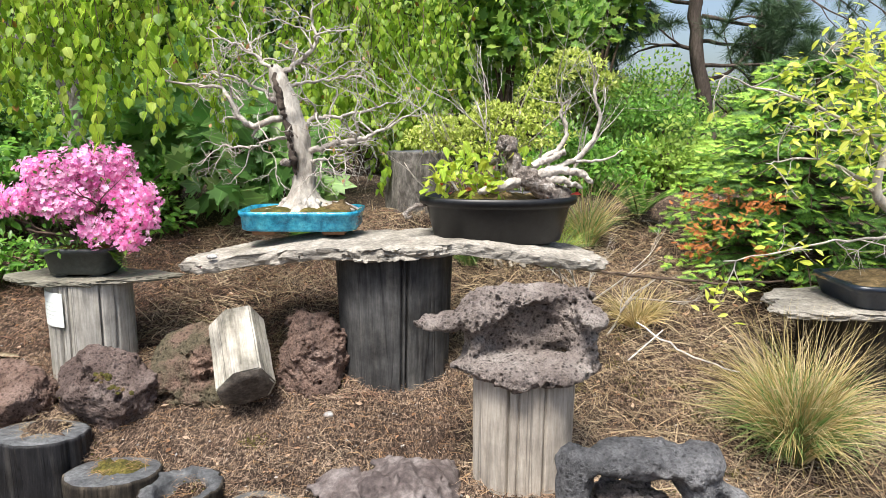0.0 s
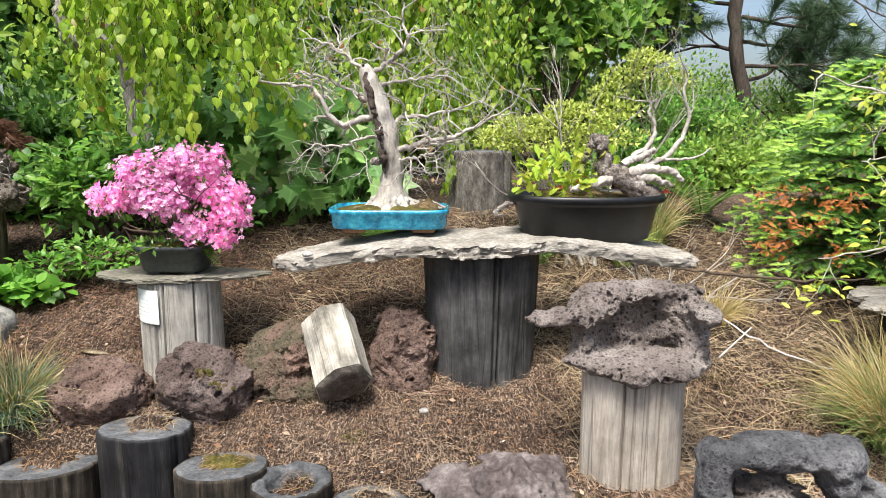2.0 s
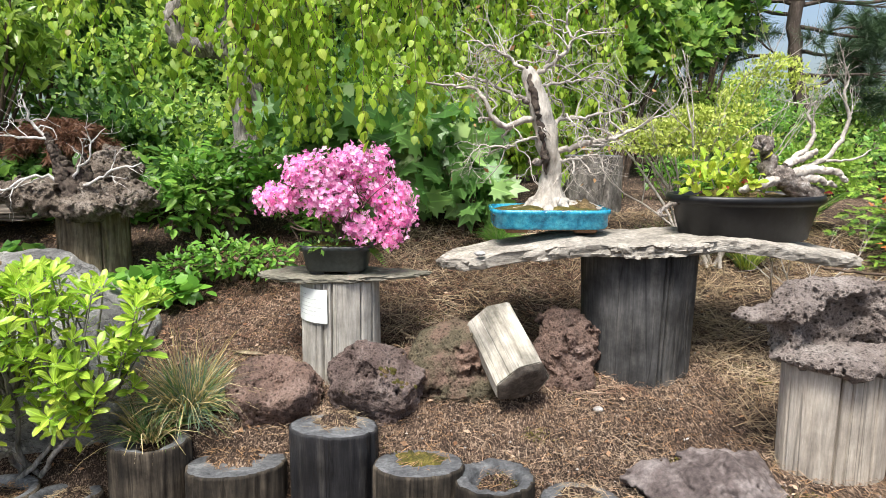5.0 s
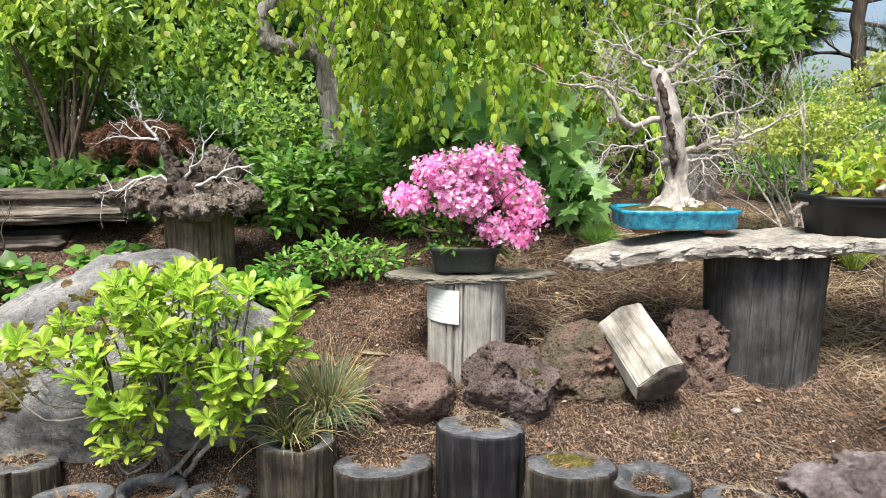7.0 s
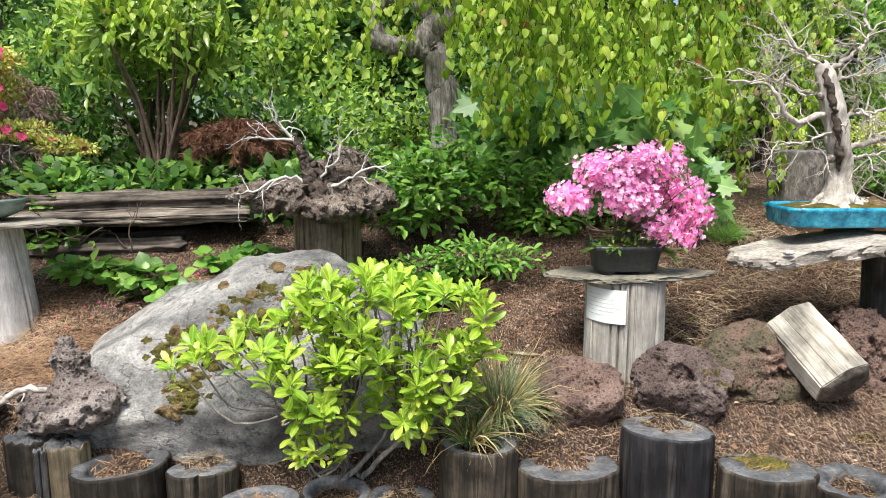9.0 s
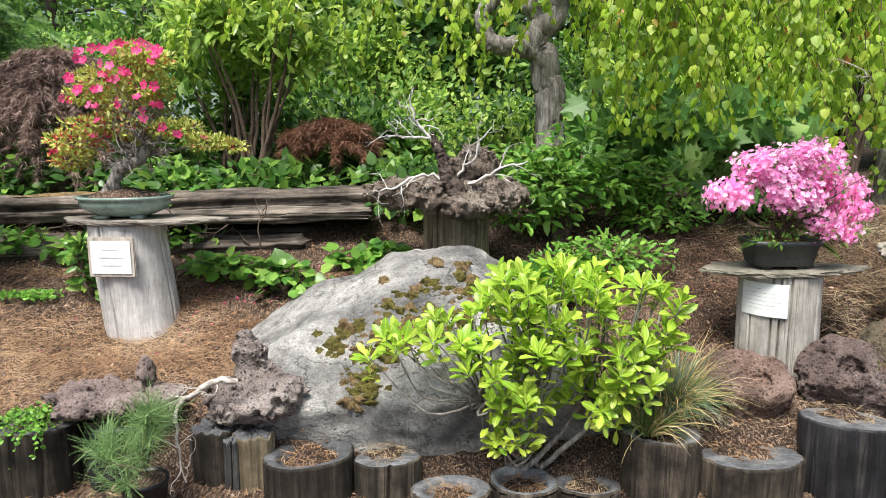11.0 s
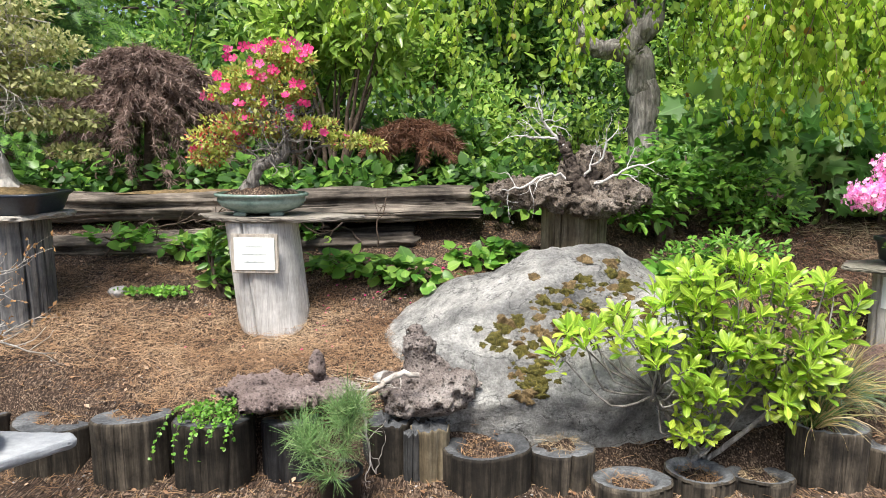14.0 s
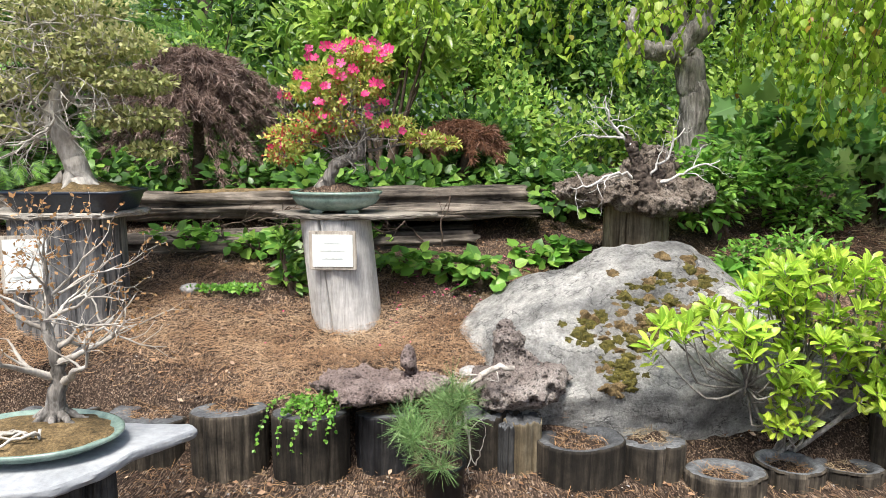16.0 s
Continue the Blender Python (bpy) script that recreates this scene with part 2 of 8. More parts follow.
M_HEWN = wood("bleached_hewn_wood", [(0.26, 0.24, 0.19), (0.46, 0.43, 0.36), (0.62, 0.59, 0.52)], 2, 0.35, 0, 0.75)
M_DARKWOOD = wood("charred_wood", [(0.05, 0.05, 0.051), (0.085, 0.085, 0.084), (0.15, 0.145, 0.135)], 2, 0.5, 0, 0.75, 0.75)
M_CHAR = wood("blackened_post_wood", [(0.014, 0.014, 0.016), (0.032, 0.032, 0.035), (0.085, 0.08, 0.074)], 2, 0.5, 0, 0.7, 0.55)
M_BLUEWOOD = wood("blue_grey_wood", [(0.07, 0.07, 0.072), (0.19, 0.19, 0.19), (0.36, 0.34, 0.31)], 2, 0.25, 0, 0.6)
M_PILE = wood("old_piling_wood", [(0.026, 0.022, 0.018), (0.07, 0.058, 0.043), (0.17, 0.14, 0.105)], 2, 0.4, 0.4, 0.8)
M_PILETOP = surf("piling_end_grain", [(0.045, 0.046, 0.05), (0.105, 0.11, 0.115), (0.20, 0.205, 0.21)], 12, 0.9, 0.8, fine=80, per_object=0.25)
M_ENDGRAIN = surf("dark_end_grain", [(0.03, 0.025, 0.021), (0.10, 0.084, 0.07), (0.20, 0.175, 0.145)], 16, 0.9, 0.8, fine=80)
M_OLDSTUMP = surf("old_stump_wood", [(0.07, 0.062, 0.054), (0.17, 0.155, 0.14), (0.30, 0.28, 0.255)], 22, 0.9, 1.0, (1, 1, 0.5), 80, 0.6, dist=0.02)
M_OLDBOARD = wood("old_board", [(0.13, 0.115, 0.095), (0.24, 0.215, 0.18), (0.37, 0.34, 0.29)], 0, 0.3, 0, 0.5)
M_LAVA_P = lava("pinkish_lava", [(0.15, 0.112, 0.105), (0.27, 0.21, 0.19), (0.42, 0.345, 0.315)], 6)
M_PURPLE = surf("purple_brown_stone", [(0.045, 0.034, 0.033), (0.105, 0.085, 0.08), (0.25, 0.22, 0.21)], 7, 0.85, 0.8, fine=60, fine_mix=0.5)
M_TANPOST = wood("tan_post_wood", [(0.09, 0.066, 0.038), (0.25, 0.20, 0.125), (0.42, 0.36, 0.25)], 2, 0.3, 0, 0.6)
M_TIMBER = wood("old_timber", [(0.05, 0.04, 0.032), (0.155, 0.13, 0.105), (0.29, 0.25, 0.205)], 0, 0.12, 0, 0.75)
M_SLATE = surf("slate", [(0.15, 0.135, 0.112), (0.31, 0.285, 0.245), (0.48, 0.45, 0.395)], 5, 0.85, 0.8, (1, 1, 4), 50, 0.55)
M_SLATE_G = surf("lichen_slate", [(0.085, 0.085, 0.065), (0.19, 0.18, 0.14), (0.30, 0.28, 0.23)], 6, 0.85, 0.8, (1, 1, 4), 50, 0.5)
M_LAVA_B = lava("brown_lava", [(0.08, 0.058, 0.052), (0.18, 0.135, 0.12), (0.32, 0.26, 0.235)])
M_LAVA_R = lava("red_lava", [(0.095, 0.07, 0.06), (0.23, 0.155, 0.125), (0.38, 0.28, 0.235)], 7)
M_LAVA_M = lava("mossy_lava", [(0.06, 0.05, 0.04), (0.15, 0.13, 0.085), (0.23, 0.155, 0.12), (0.38, 0.25, 0.19)], 5)
M_LAVA_G = lava("grey_lava", [(0.14, 0.112, 0.10), (0.30, 0.255, 0.23), (0.50, 0.45, 0.41)], 5, pit_dark=0.2)
M_BURL = lava("root_burl", [(0.08, 0.062, 0.048), (0.22, 0.18, 0.145), (0.43, 0.375, 0.32)], 9, 60, None, 0.35)
M_DARKROCK = lava("dark_rock", [(0.05, 0.052, 0.055), (0.14, 0.14, 0.145), (0.30, 0.30, 0.305)], 6, 30, None, 0.6)
M_BOULDER = boulder_stone("boulder_stone")
M_MARBLE = surf("pale_stone", [(0.23, 0.245, 0.255), (0.31, 0.325, 0.34), (0.39, 0.405, 0.42)], 6, 0.6, 0.2, fine=50, fine_mix=0.2)
M_BARK = surf("tree_bark", [(0.11, 0.098, 0.085), (0.26, 0.24, 0.215), (0.44, 0.41, 0.375)], 18, 0.9, 1.0, (1, 1, 0.2), 70, 0.6, dist=0.02)
M_PINEBARK = surf("pine_bark", [(0.035, 0.028, 0.024), (0.09, 0.07, 0.058), (0.15, 0.12, 0.10)], 8, 0.9, 0.9, (1, 1, 0.3), 50, 0.5, dist=0.02)
M_BEECH = surf("pale_bark", [(0.24, 0.21, 0.175), (0.47, 0.435, 0.38), (0.68, 0.645, 0.585)], 11, 0.8, 0.8, (1, 1, 0.35), 60, 0.4)
M_ROT = surf("rotten_hollow", [(0.022, 0.016, 0.013), (0.065, 0.05, 0.04), (0.16, 0.13, 0.105)], 18, 0.95, 0.9, fine=60)
M_TWIG = surf("grey_twig", [(0.28, 0.245, 0.21), (0.46, 0.42, 0.37), (0.60, 0.56, 0.50)], 20, 0.85, 0.2)
M_WHITEDRIFT = surf("silver_driftwood", [(0.38, 0.36, 0.34), (0.55, 0.53, 0.50), (0.66, 0.64, 0.61)], 15, 0.85, 0.3)
M_BRWOOD = surf("brown_driftwood", [(0.03, 0.022, 0.018), (0.25, 0.21, 0.18), (0.58, 0.54, 0.50)], 30, 0.85, 1.0, (1, 1, 1), 90, 0.6, dist=0.02)
M_MOSS = surf("moss", [(0.035, 0.035, 0.010), (0.10, 0.088, 0.018), (0.20, 0.16, 0.04)], 28, 0.95, 1.0, fine=140, fine_mix=0.75)
M_DRYMOSS = surf("dry_moss", [(0.06, 0.045, 0.02), (0.16, 0.11, 0.05), (0.28, 0.20, 0.10)], 25, 0.95, 0.9, fine=130, fine_mix=0.7)
M_BLUE = surf("turquoise_glaze", [(0.0, 0.09, 0.17), (0.02, 0.27, 0.42), (0.07, 0.46, 0.58)], 22, 0.2, 0.35, fine=70, fine_mix=0.4, spec=0.6)
M_TERRA = surf("terracotta", [(0.20, 0.10, 0.05), (0.33, 0.18, 0.10)], 10, 0.85, 0.2)
M_BLACKPLASTIC = surf("black_plastic", [(0.005, 0.0055, 0.007), (0.009, 0.010, 0.012)], 5, 0.42, 0.1, fine=40, spec=0.4)
M_GREYPLASTIC = surf("grey_plastic", [(0.022, 0.028, 0.026), (0.04, 0.048, 0.045)], 6, 0.45, 0.1, fine=50, spec=0.5)
M_CELADON = surf("celadon_glaze", [(0.11, 0.17, 0.145), (0.19, 0.27, 0.23), (0.28, 0.36, 0.31)], 9, 0.22, 0.15, fine=50, fine_mix=0.25, spec=0.6)
M_NAVY = surf("dark_blue_glaze", [(0.010, 0.016, 0.028), (0.022, 0.032, 0.05)], 9, 0.3, 0.15, spec=0.5)
M_PAPER = surf("paper", [(0.64, 0.68, 0.65), (0.73, 0.76, 0.73)], 4, 0.85, 0.0, fine=30, fine_mix=0.06, spec=0.15)
M_PRINT = surf("faded_print", [(0.57, 0.60, 0.575), (0.64, 0.67, 0.64)], 40, 0.8, 0)
M_STEM = surf("green_stem", [(0.07, 0.085, 0.03), (0.13, 0.14, 0.06)], 20, 0.7, 0)
M_BROWNSTEM = surf("brown_stem", [(0.06, 0.04, 0.028), (0.15, 0.11, 0.08)], 20, 0.85, 0.2)
M_STONE = surf("small_stone", [(0.25, 0.24, 0.23), (0.48, 0.47, 0.45)], 12, 0.85, 0.3, per_object=0.3)
M_PEBBLE = surf("pebbles", [(0.20, 0.19, 0.18), (0.42, 0.41, 0.39)], 12, 0.85, 0.2, island=0.5)

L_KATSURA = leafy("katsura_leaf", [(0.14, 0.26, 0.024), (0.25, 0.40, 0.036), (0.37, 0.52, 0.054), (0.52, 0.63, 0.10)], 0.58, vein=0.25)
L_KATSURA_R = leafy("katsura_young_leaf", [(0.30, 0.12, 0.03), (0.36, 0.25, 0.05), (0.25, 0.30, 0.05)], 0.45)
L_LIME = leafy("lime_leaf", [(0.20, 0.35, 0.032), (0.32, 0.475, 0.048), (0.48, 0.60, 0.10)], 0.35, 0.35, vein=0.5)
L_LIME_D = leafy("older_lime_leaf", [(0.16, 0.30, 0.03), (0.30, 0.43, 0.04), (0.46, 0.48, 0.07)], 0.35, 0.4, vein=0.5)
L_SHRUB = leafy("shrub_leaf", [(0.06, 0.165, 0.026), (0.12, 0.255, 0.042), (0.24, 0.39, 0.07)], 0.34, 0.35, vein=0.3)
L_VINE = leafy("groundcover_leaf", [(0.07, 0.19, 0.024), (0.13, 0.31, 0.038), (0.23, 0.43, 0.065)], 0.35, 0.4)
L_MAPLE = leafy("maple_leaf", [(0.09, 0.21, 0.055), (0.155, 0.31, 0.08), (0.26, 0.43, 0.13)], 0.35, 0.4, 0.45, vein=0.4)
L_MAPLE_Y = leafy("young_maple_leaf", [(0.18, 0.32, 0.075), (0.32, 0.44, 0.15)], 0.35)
# one foliage in three tones: shaded to sunlit, set by leaf colour
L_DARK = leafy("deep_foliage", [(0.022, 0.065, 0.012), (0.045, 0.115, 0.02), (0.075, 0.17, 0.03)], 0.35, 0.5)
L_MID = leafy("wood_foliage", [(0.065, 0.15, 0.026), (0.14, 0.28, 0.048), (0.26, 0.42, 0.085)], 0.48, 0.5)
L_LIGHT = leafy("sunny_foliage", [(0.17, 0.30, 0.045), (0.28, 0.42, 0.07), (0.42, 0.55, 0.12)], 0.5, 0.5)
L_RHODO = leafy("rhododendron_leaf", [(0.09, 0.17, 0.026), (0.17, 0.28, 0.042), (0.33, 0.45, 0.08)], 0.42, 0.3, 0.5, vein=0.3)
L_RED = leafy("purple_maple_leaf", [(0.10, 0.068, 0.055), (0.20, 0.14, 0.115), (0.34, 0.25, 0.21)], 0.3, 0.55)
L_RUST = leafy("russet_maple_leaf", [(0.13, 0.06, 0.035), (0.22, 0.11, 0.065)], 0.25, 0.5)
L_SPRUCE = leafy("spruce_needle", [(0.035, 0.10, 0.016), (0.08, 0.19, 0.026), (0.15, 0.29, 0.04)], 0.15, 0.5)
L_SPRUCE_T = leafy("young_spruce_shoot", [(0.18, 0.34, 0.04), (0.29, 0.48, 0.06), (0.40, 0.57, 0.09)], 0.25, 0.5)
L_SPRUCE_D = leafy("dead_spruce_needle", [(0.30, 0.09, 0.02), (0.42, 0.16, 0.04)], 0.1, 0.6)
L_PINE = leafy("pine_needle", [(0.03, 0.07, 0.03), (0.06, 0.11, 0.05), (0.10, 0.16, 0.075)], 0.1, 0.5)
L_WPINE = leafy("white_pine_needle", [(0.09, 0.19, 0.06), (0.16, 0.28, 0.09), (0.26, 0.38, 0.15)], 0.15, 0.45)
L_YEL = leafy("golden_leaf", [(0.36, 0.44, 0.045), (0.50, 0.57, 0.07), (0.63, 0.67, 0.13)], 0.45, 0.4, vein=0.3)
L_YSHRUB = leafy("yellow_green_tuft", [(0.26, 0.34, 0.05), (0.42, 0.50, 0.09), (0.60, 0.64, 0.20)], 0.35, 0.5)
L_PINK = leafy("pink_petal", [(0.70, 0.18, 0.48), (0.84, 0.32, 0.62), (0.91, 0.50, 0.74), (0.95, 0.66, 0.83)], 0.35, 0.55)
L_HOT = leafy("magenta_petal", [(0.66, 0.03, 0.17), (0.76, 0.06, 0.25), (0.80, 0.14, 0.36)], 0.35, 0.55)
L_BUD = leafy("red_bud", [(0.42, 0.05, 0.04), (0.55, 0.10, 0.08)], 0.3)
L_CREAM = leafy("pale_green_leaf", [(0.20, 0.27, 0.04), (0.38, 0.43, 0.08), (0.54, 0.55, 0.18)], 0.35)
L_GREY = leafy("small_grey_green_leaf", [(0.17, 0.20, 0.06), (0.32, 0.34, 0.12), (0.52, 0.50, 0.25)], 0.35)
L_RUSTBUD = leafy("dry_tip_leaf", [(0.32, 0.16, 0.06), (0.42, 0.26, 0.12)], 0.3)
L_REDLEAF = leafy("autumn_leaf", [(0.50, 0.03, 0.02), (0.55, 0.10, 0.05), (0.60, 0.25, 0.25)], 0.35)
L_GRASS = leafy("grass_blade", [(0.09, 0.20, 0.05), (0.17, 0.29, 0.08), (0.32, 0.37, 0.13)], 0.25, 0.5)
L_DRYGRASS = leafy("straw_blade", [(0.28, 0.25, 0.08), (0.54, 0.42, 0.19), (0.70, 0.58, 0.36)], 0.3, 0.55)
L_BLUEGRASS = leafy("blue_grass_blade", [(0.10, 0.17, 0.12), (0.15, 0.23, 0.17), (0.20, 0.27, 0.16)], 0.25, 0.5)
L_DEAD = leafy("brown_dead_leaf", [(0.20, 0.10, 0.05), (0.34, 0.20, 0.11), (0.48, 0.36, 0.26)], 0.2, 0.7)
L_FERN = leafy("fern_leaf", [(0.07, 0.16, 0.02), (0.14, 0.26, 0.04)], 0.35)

# ---- builders ----
RNG = np.random.default_rng(7)


def thing(name, x, y, z, label, category, group="", rz=0.0, kind=""):
    e = new(name)
    e.empty_display_size = 0.1
    e.matrix_basis = pose(x, y, z, 0, 0, rz)
    return tagged(e, label, category, group, kind)


def as_mesh(name, verts, faces, smooth=True):
    me = bpy.data.meshes.new(name)
    me.from_pydata([tuple(v) for v in verts], [], [tuple(f) for f in faces])
    if smooth:
        me.polygons.foreach_set("use_smooth", [True] * len(me.polygons))
    me.update()
    return me


STUFF = {"young_crown", "bud_growth", "twigwork", "young_growth", "dead_growth", "grass", "bloom", "dry_growth", "needle_growth", "stemwork", "withered_foliage", "red_foliage", "rootwork", "boughwork", "limbwork", "flowers", "leaves", "branches", "stems", "blades", "needles", "buds", "hanging_twigs", "foliage", "young_foliage", "crown", "crown_tips", "young_leaves", "older_leaves", "leaf_tufts",
         "boughs", "dead_shoots", "young_shoots", "trunk_and_limbs_x", "dry_buds", "dead_leaves", "red_leaves", "roots", "limbs", "fronds", "ribs", "fern_fronds", "faded_text_bars", "branchwork"}


def part(name, data, material, parent, label="", m=None):
    """Links a bmesh or mesh as one object under a thing or a part."""
    if isinstance(data, bmesh.types.BMesh):
        me = bpy.data.meshes.new(name)
        data.to_mesh(me)
        data.free()
        data = me
    if material and not data.materials:
        data.materials.append(material)
    ob = new(name, data)
    ob.parent = parent
    if m is not None:
        ob.matrix_basis = m
    return tagged(ob, label, kind="stuff" if name in STUFF else "")


def solo(name, me, material, x, y, z, label, category, group="", rz=0.0, kind="", rx=0.0, ry=0.0):
    if material and not me.materials:
        me.materials.append(material)
    ob = new(name, me)
    ob.matrix_basis = pose(x, y, z, rx, ry, rz)
    return tagged(ob, label, category, group, kind)


def fbm(p, octaves=4, h=0.8):
    return noise.fractal(p, h, 2.1, octaves)


def smooth01(a, b, x):
    t = min(1.0, max(0.0, (x - a) / (b - a)))
    return t * t * (3 - 2 * t)


OVAL = (np.array([(0, 0, 0), (-.2, .32, .06), (.2, .32, .06), (-.19, .66, .05), (.19, .66, .05), (0, 1, -.1), (0, .35, 0), (0, .7, -.02)]),
        np.array([(0, 6, 1), (0, 2, 6), (1, 6, 7), (1, 7, 3), (6, 2, 4), (6, 4, 7), (3, 7, 5), (7, 4, 5)]))
ROUND = (np.array([(0, .04, 0), (-.38, .22, .07), (.38, .22, .07), (-.36, .62, .04), (.36, .62, .04), (0, 1, -.08), (0, .35, 0), (0, .7, -.02)]), OVAL[1])
OBOV = (np.array([(0, 0, 0), (-.11, .32, .05), (.11, .32, .05), (-.2, .68, .06), (.2, .68, .06), (0, 1, -.12), (0, .35, .03), (0, .7, .015)]), OVAL[1])
BLUNT = (np.array([(0, 0, 0), (-.09, .3, .06), (.09, .3, .06), (-.18, .62, .07), (.18, .62, .07), (-.13, .88, .0), (.13, .88, .0), (0, 1, -.08), (0, .3, .035), (0, .62, .03), (0, .88, -.03)]),
         np.array([(0, 8, 1), (0, 2, 8), (1, 8, 9), (1, 9, 3), (8, 2, 4), (8, 4, 9), (3, 9, 10), (3, 10, 5), (9, 4, 6), (9, 6, 10), (5, 10, 7), (10, 6, 7)]))
RHOMB = (np.array([(0, 0, 0), (-.27, .45, .07), (.27, .45, .07), (0, 1, -.05)]), np.array([(0, 3, 1), (0, 2, 3)]))
BLADE = (np.array([(-.025, 0, 0), (.025, 0, 0), (0, 1, 0)]), np.array([(0, 1, 2)]))
_ml = [(0, .02), (.10, .12), (.34, .06), (.27, .24), (.52, .42), (.33, .46), (.36, .66), (.17, .60), (0, 1.0)]
_mo = _ml + [(-x, y) for x, y in _ml[-2:0:-1]]
MAPLE = (np.array([(0, .38, 0)] + [(x, y, .10 * abs(x)) for x, y in _mo]), np.array([(0, 1 + i, 1 + (i + 1) % len(_mo)) for i in range(len(_mo))]))
_fv, _ff = [(0, 0, 0)], []
for _k in range(5):
    _a = _k * 2 * math.pi / 5
    for _da, _r, _z in ((-.5, .42, .16), (0, .52, .20), (.5, .42, .16)):
        _fv.append((_r * math.sin(_a + _da), _r * math.cos(_a + _da), _z))
    _i = 1 + 3 * _k
    _ff += [(0, _i, _i + 1), (0, _i + 1, _i + 2)]
FLOWER = (np.array(_fv), np.array(_ff))


_sv, _sf = [], []
for _k in range(8):
    for _s in (-1, 1):
        _y = .06 + .1 * _k
        _w = .30 * (1 - .45 * _k / 7)
        _i = len(_sv)
        _sv += [(0, _y - .06, 0), (0, _y + .05, 0), (_s * _w, _y + .16, .05)]
        _sf.append((_i, _i + 1, _i + 2) if _s < 0 else (_i + 1, _i, _i + 2))
_i = len(_sv)
_sv += [(-.05, .8, 0), (.05, .8, 0), (0, 1.0, .02)]
_sf.append((_i, _i + 1, _i + 2))
SPRAY = (np.array(_sv), np.array(_sf))


def unit(a):
    return a / np.maximum(np.linalg.norm(a, axis=-1, keepdims=True), 1e-9)


def scatter(name, template, P, A, N, S):
    """One mesh of many leaves: base P, way to the tip A, face normal N, length S."""
    tv, tf = template
    P, A, N, S = np.asarray(P, float), unit(np.asarray(A, float)), np.asarray(N, float), np.broadcast_to(np.asarray(S, float), (len(P),))
    side = unit(np.cross(A, N) + 1e-6)
    nn = np.cross(side, A)
    V = P[:, None] + S[:, None, None] * (tv[None, :, 0:1] * side[:, None] + tv[None, :, 1:2] * A[:, None] + tv[None, :, 2:3] * nn[:, None])
    F = (tf[None] + (np.arange(len(P)) * len(tv))[:, None, None]).reshape(-1)
    me = tri_mesh(name, V.reshape(-1, 3), F)
    if len(tv) in (8, 11):
        me.polygons.foreach_set("use_smooth", np.ones(len(me.polygons), dtype=bool))
    uv = me.uv_layers.new(name="along")
    uv.data.foreach_set("uv", np.tile(tv[tf.reshape(-1), :2], (len(P), 1)).astype(np.float32).ravel())
    return me


def tri_mesh(name, V, F):
    me = bpy.data.meshes.new(name)
    n = len(F) // 3
    me.vertices.add(len(V))
    me.vertices.foreach_set("co", np.ascontiguousarray(V, dtype=np.float32).ravel())
    me.loops.add(len(F))
    me.loops.foreach_set("vertex_index", np.ascontiguousarray(F, dtype=np.int32))
    me.polygons.add(n)
    me.polygons.foreach_set("loop_start", np.arange(0, 3 * n, 3, dtype=np.int32))
    me.update(calc_edges=True)
    me.validate()
    return me


def rand_dirs(n, up=0.0):
    d = RNG.normal(size=(n, 3))
    d[:, 2] += up
    return unit(d)


def tubes(lines, sides=6):
    """One mesh of round limbs: lines of (points, radii)."""
    V, F, o = [], [], 0
    ang = np.arange(sides) * 2 * np.pi / sides
    for pts, rad in lines:
        pts, rad = np.asarray(pts, float), np.asarray(rad, float)
        tan = unit(np.gradient(pts, axis=0))
        ref = np.array([0.31, 0.93, 0.2]) if abs(tan[0] @ np.array([0.31, 0.93, 0.2])) < 0.9 else np.array([1.0, 0, 0])
        s = unit(np.cross(tan, ref))
        u = np.cross(s, tan)
        ring = pts[:, None] + rad[:, None, None] * (np.cos(ang)[None, :, None] * s[:, None] + np.sin(ang)[None, :, None] * u[:, None])
        V.append(ring.reshape(-1, 3))
        m = len(pts)
        i = np.arange(m - 1)[:, None] * sides
        j = np.arange(sides)[None]
        a, b = i + j, i + (j + 1) % sides
        quad = np.stack([a, b, b + sides, a, b + sides, a + sides], -1).reshape(-1) + o
        cap = np.array([(o + (m - 1) * sides, o + (m - 1) * sides + k, o + (m - 1) * sides + k + 1) for k in range(1, sides - 1)]).reshape(-1)
        F += [quad, cap]
        o += m * sides
    me = tri_mesh("limbs", np.concatenate(V), np.concatenate(F))
    me.polygons.foreach_set("use_smooth", [True] * len(me.polygons))
    return me


def curve_pts(ctrl, n=24, wob=0.0, seed=0):
    """A smooth line through control points (x, y, z, radius)."""
    c = np.array(ctrl, float)
    t = np.linspace(0, len(c) - 1, n)
    out = np.empty((n, c.shape[1]))
    for k in range(c.shape[1]):
        lo = np.clip(np.floor(t).astype(int), 0, len(c) - 2)
        f = t - lo
        p0, p1, p2, p3 = (c[np.clip(lo + d, 0, len(c) - 1), k] for d in (-1, 0, 1, 2))
        out[:, k] = 0.5 * (2 * p1 + (p2 - p0) * f + (2 * p0 - 5 * p1 + 4 * p2 - p3) * f ** 2 + (3 * p1 - p0 - 3 * p2 + p3) * f ** 3)
    if wob:
        r = np.random.default_rng(seed)
        out[:, :3] += r.normal(size=(n, 3)) * wob * np.minimum(1, np.arange(n) / 3)[:, None]
    return out[:, :3], np.abs(out[:, 3])


def curve_dense(line, n=60):
    """The same limb with more rings."""
    p, r = np.asarray(line[0], float), np.asarray(line[1], float)
    t, s = np.linspace(0, 1, len(p)), np.linspace(0, 1, n)
    return np.stack([np.interp(s, t, p[:, k]) for k in range(3)], -1), np.interp(s, t, r)


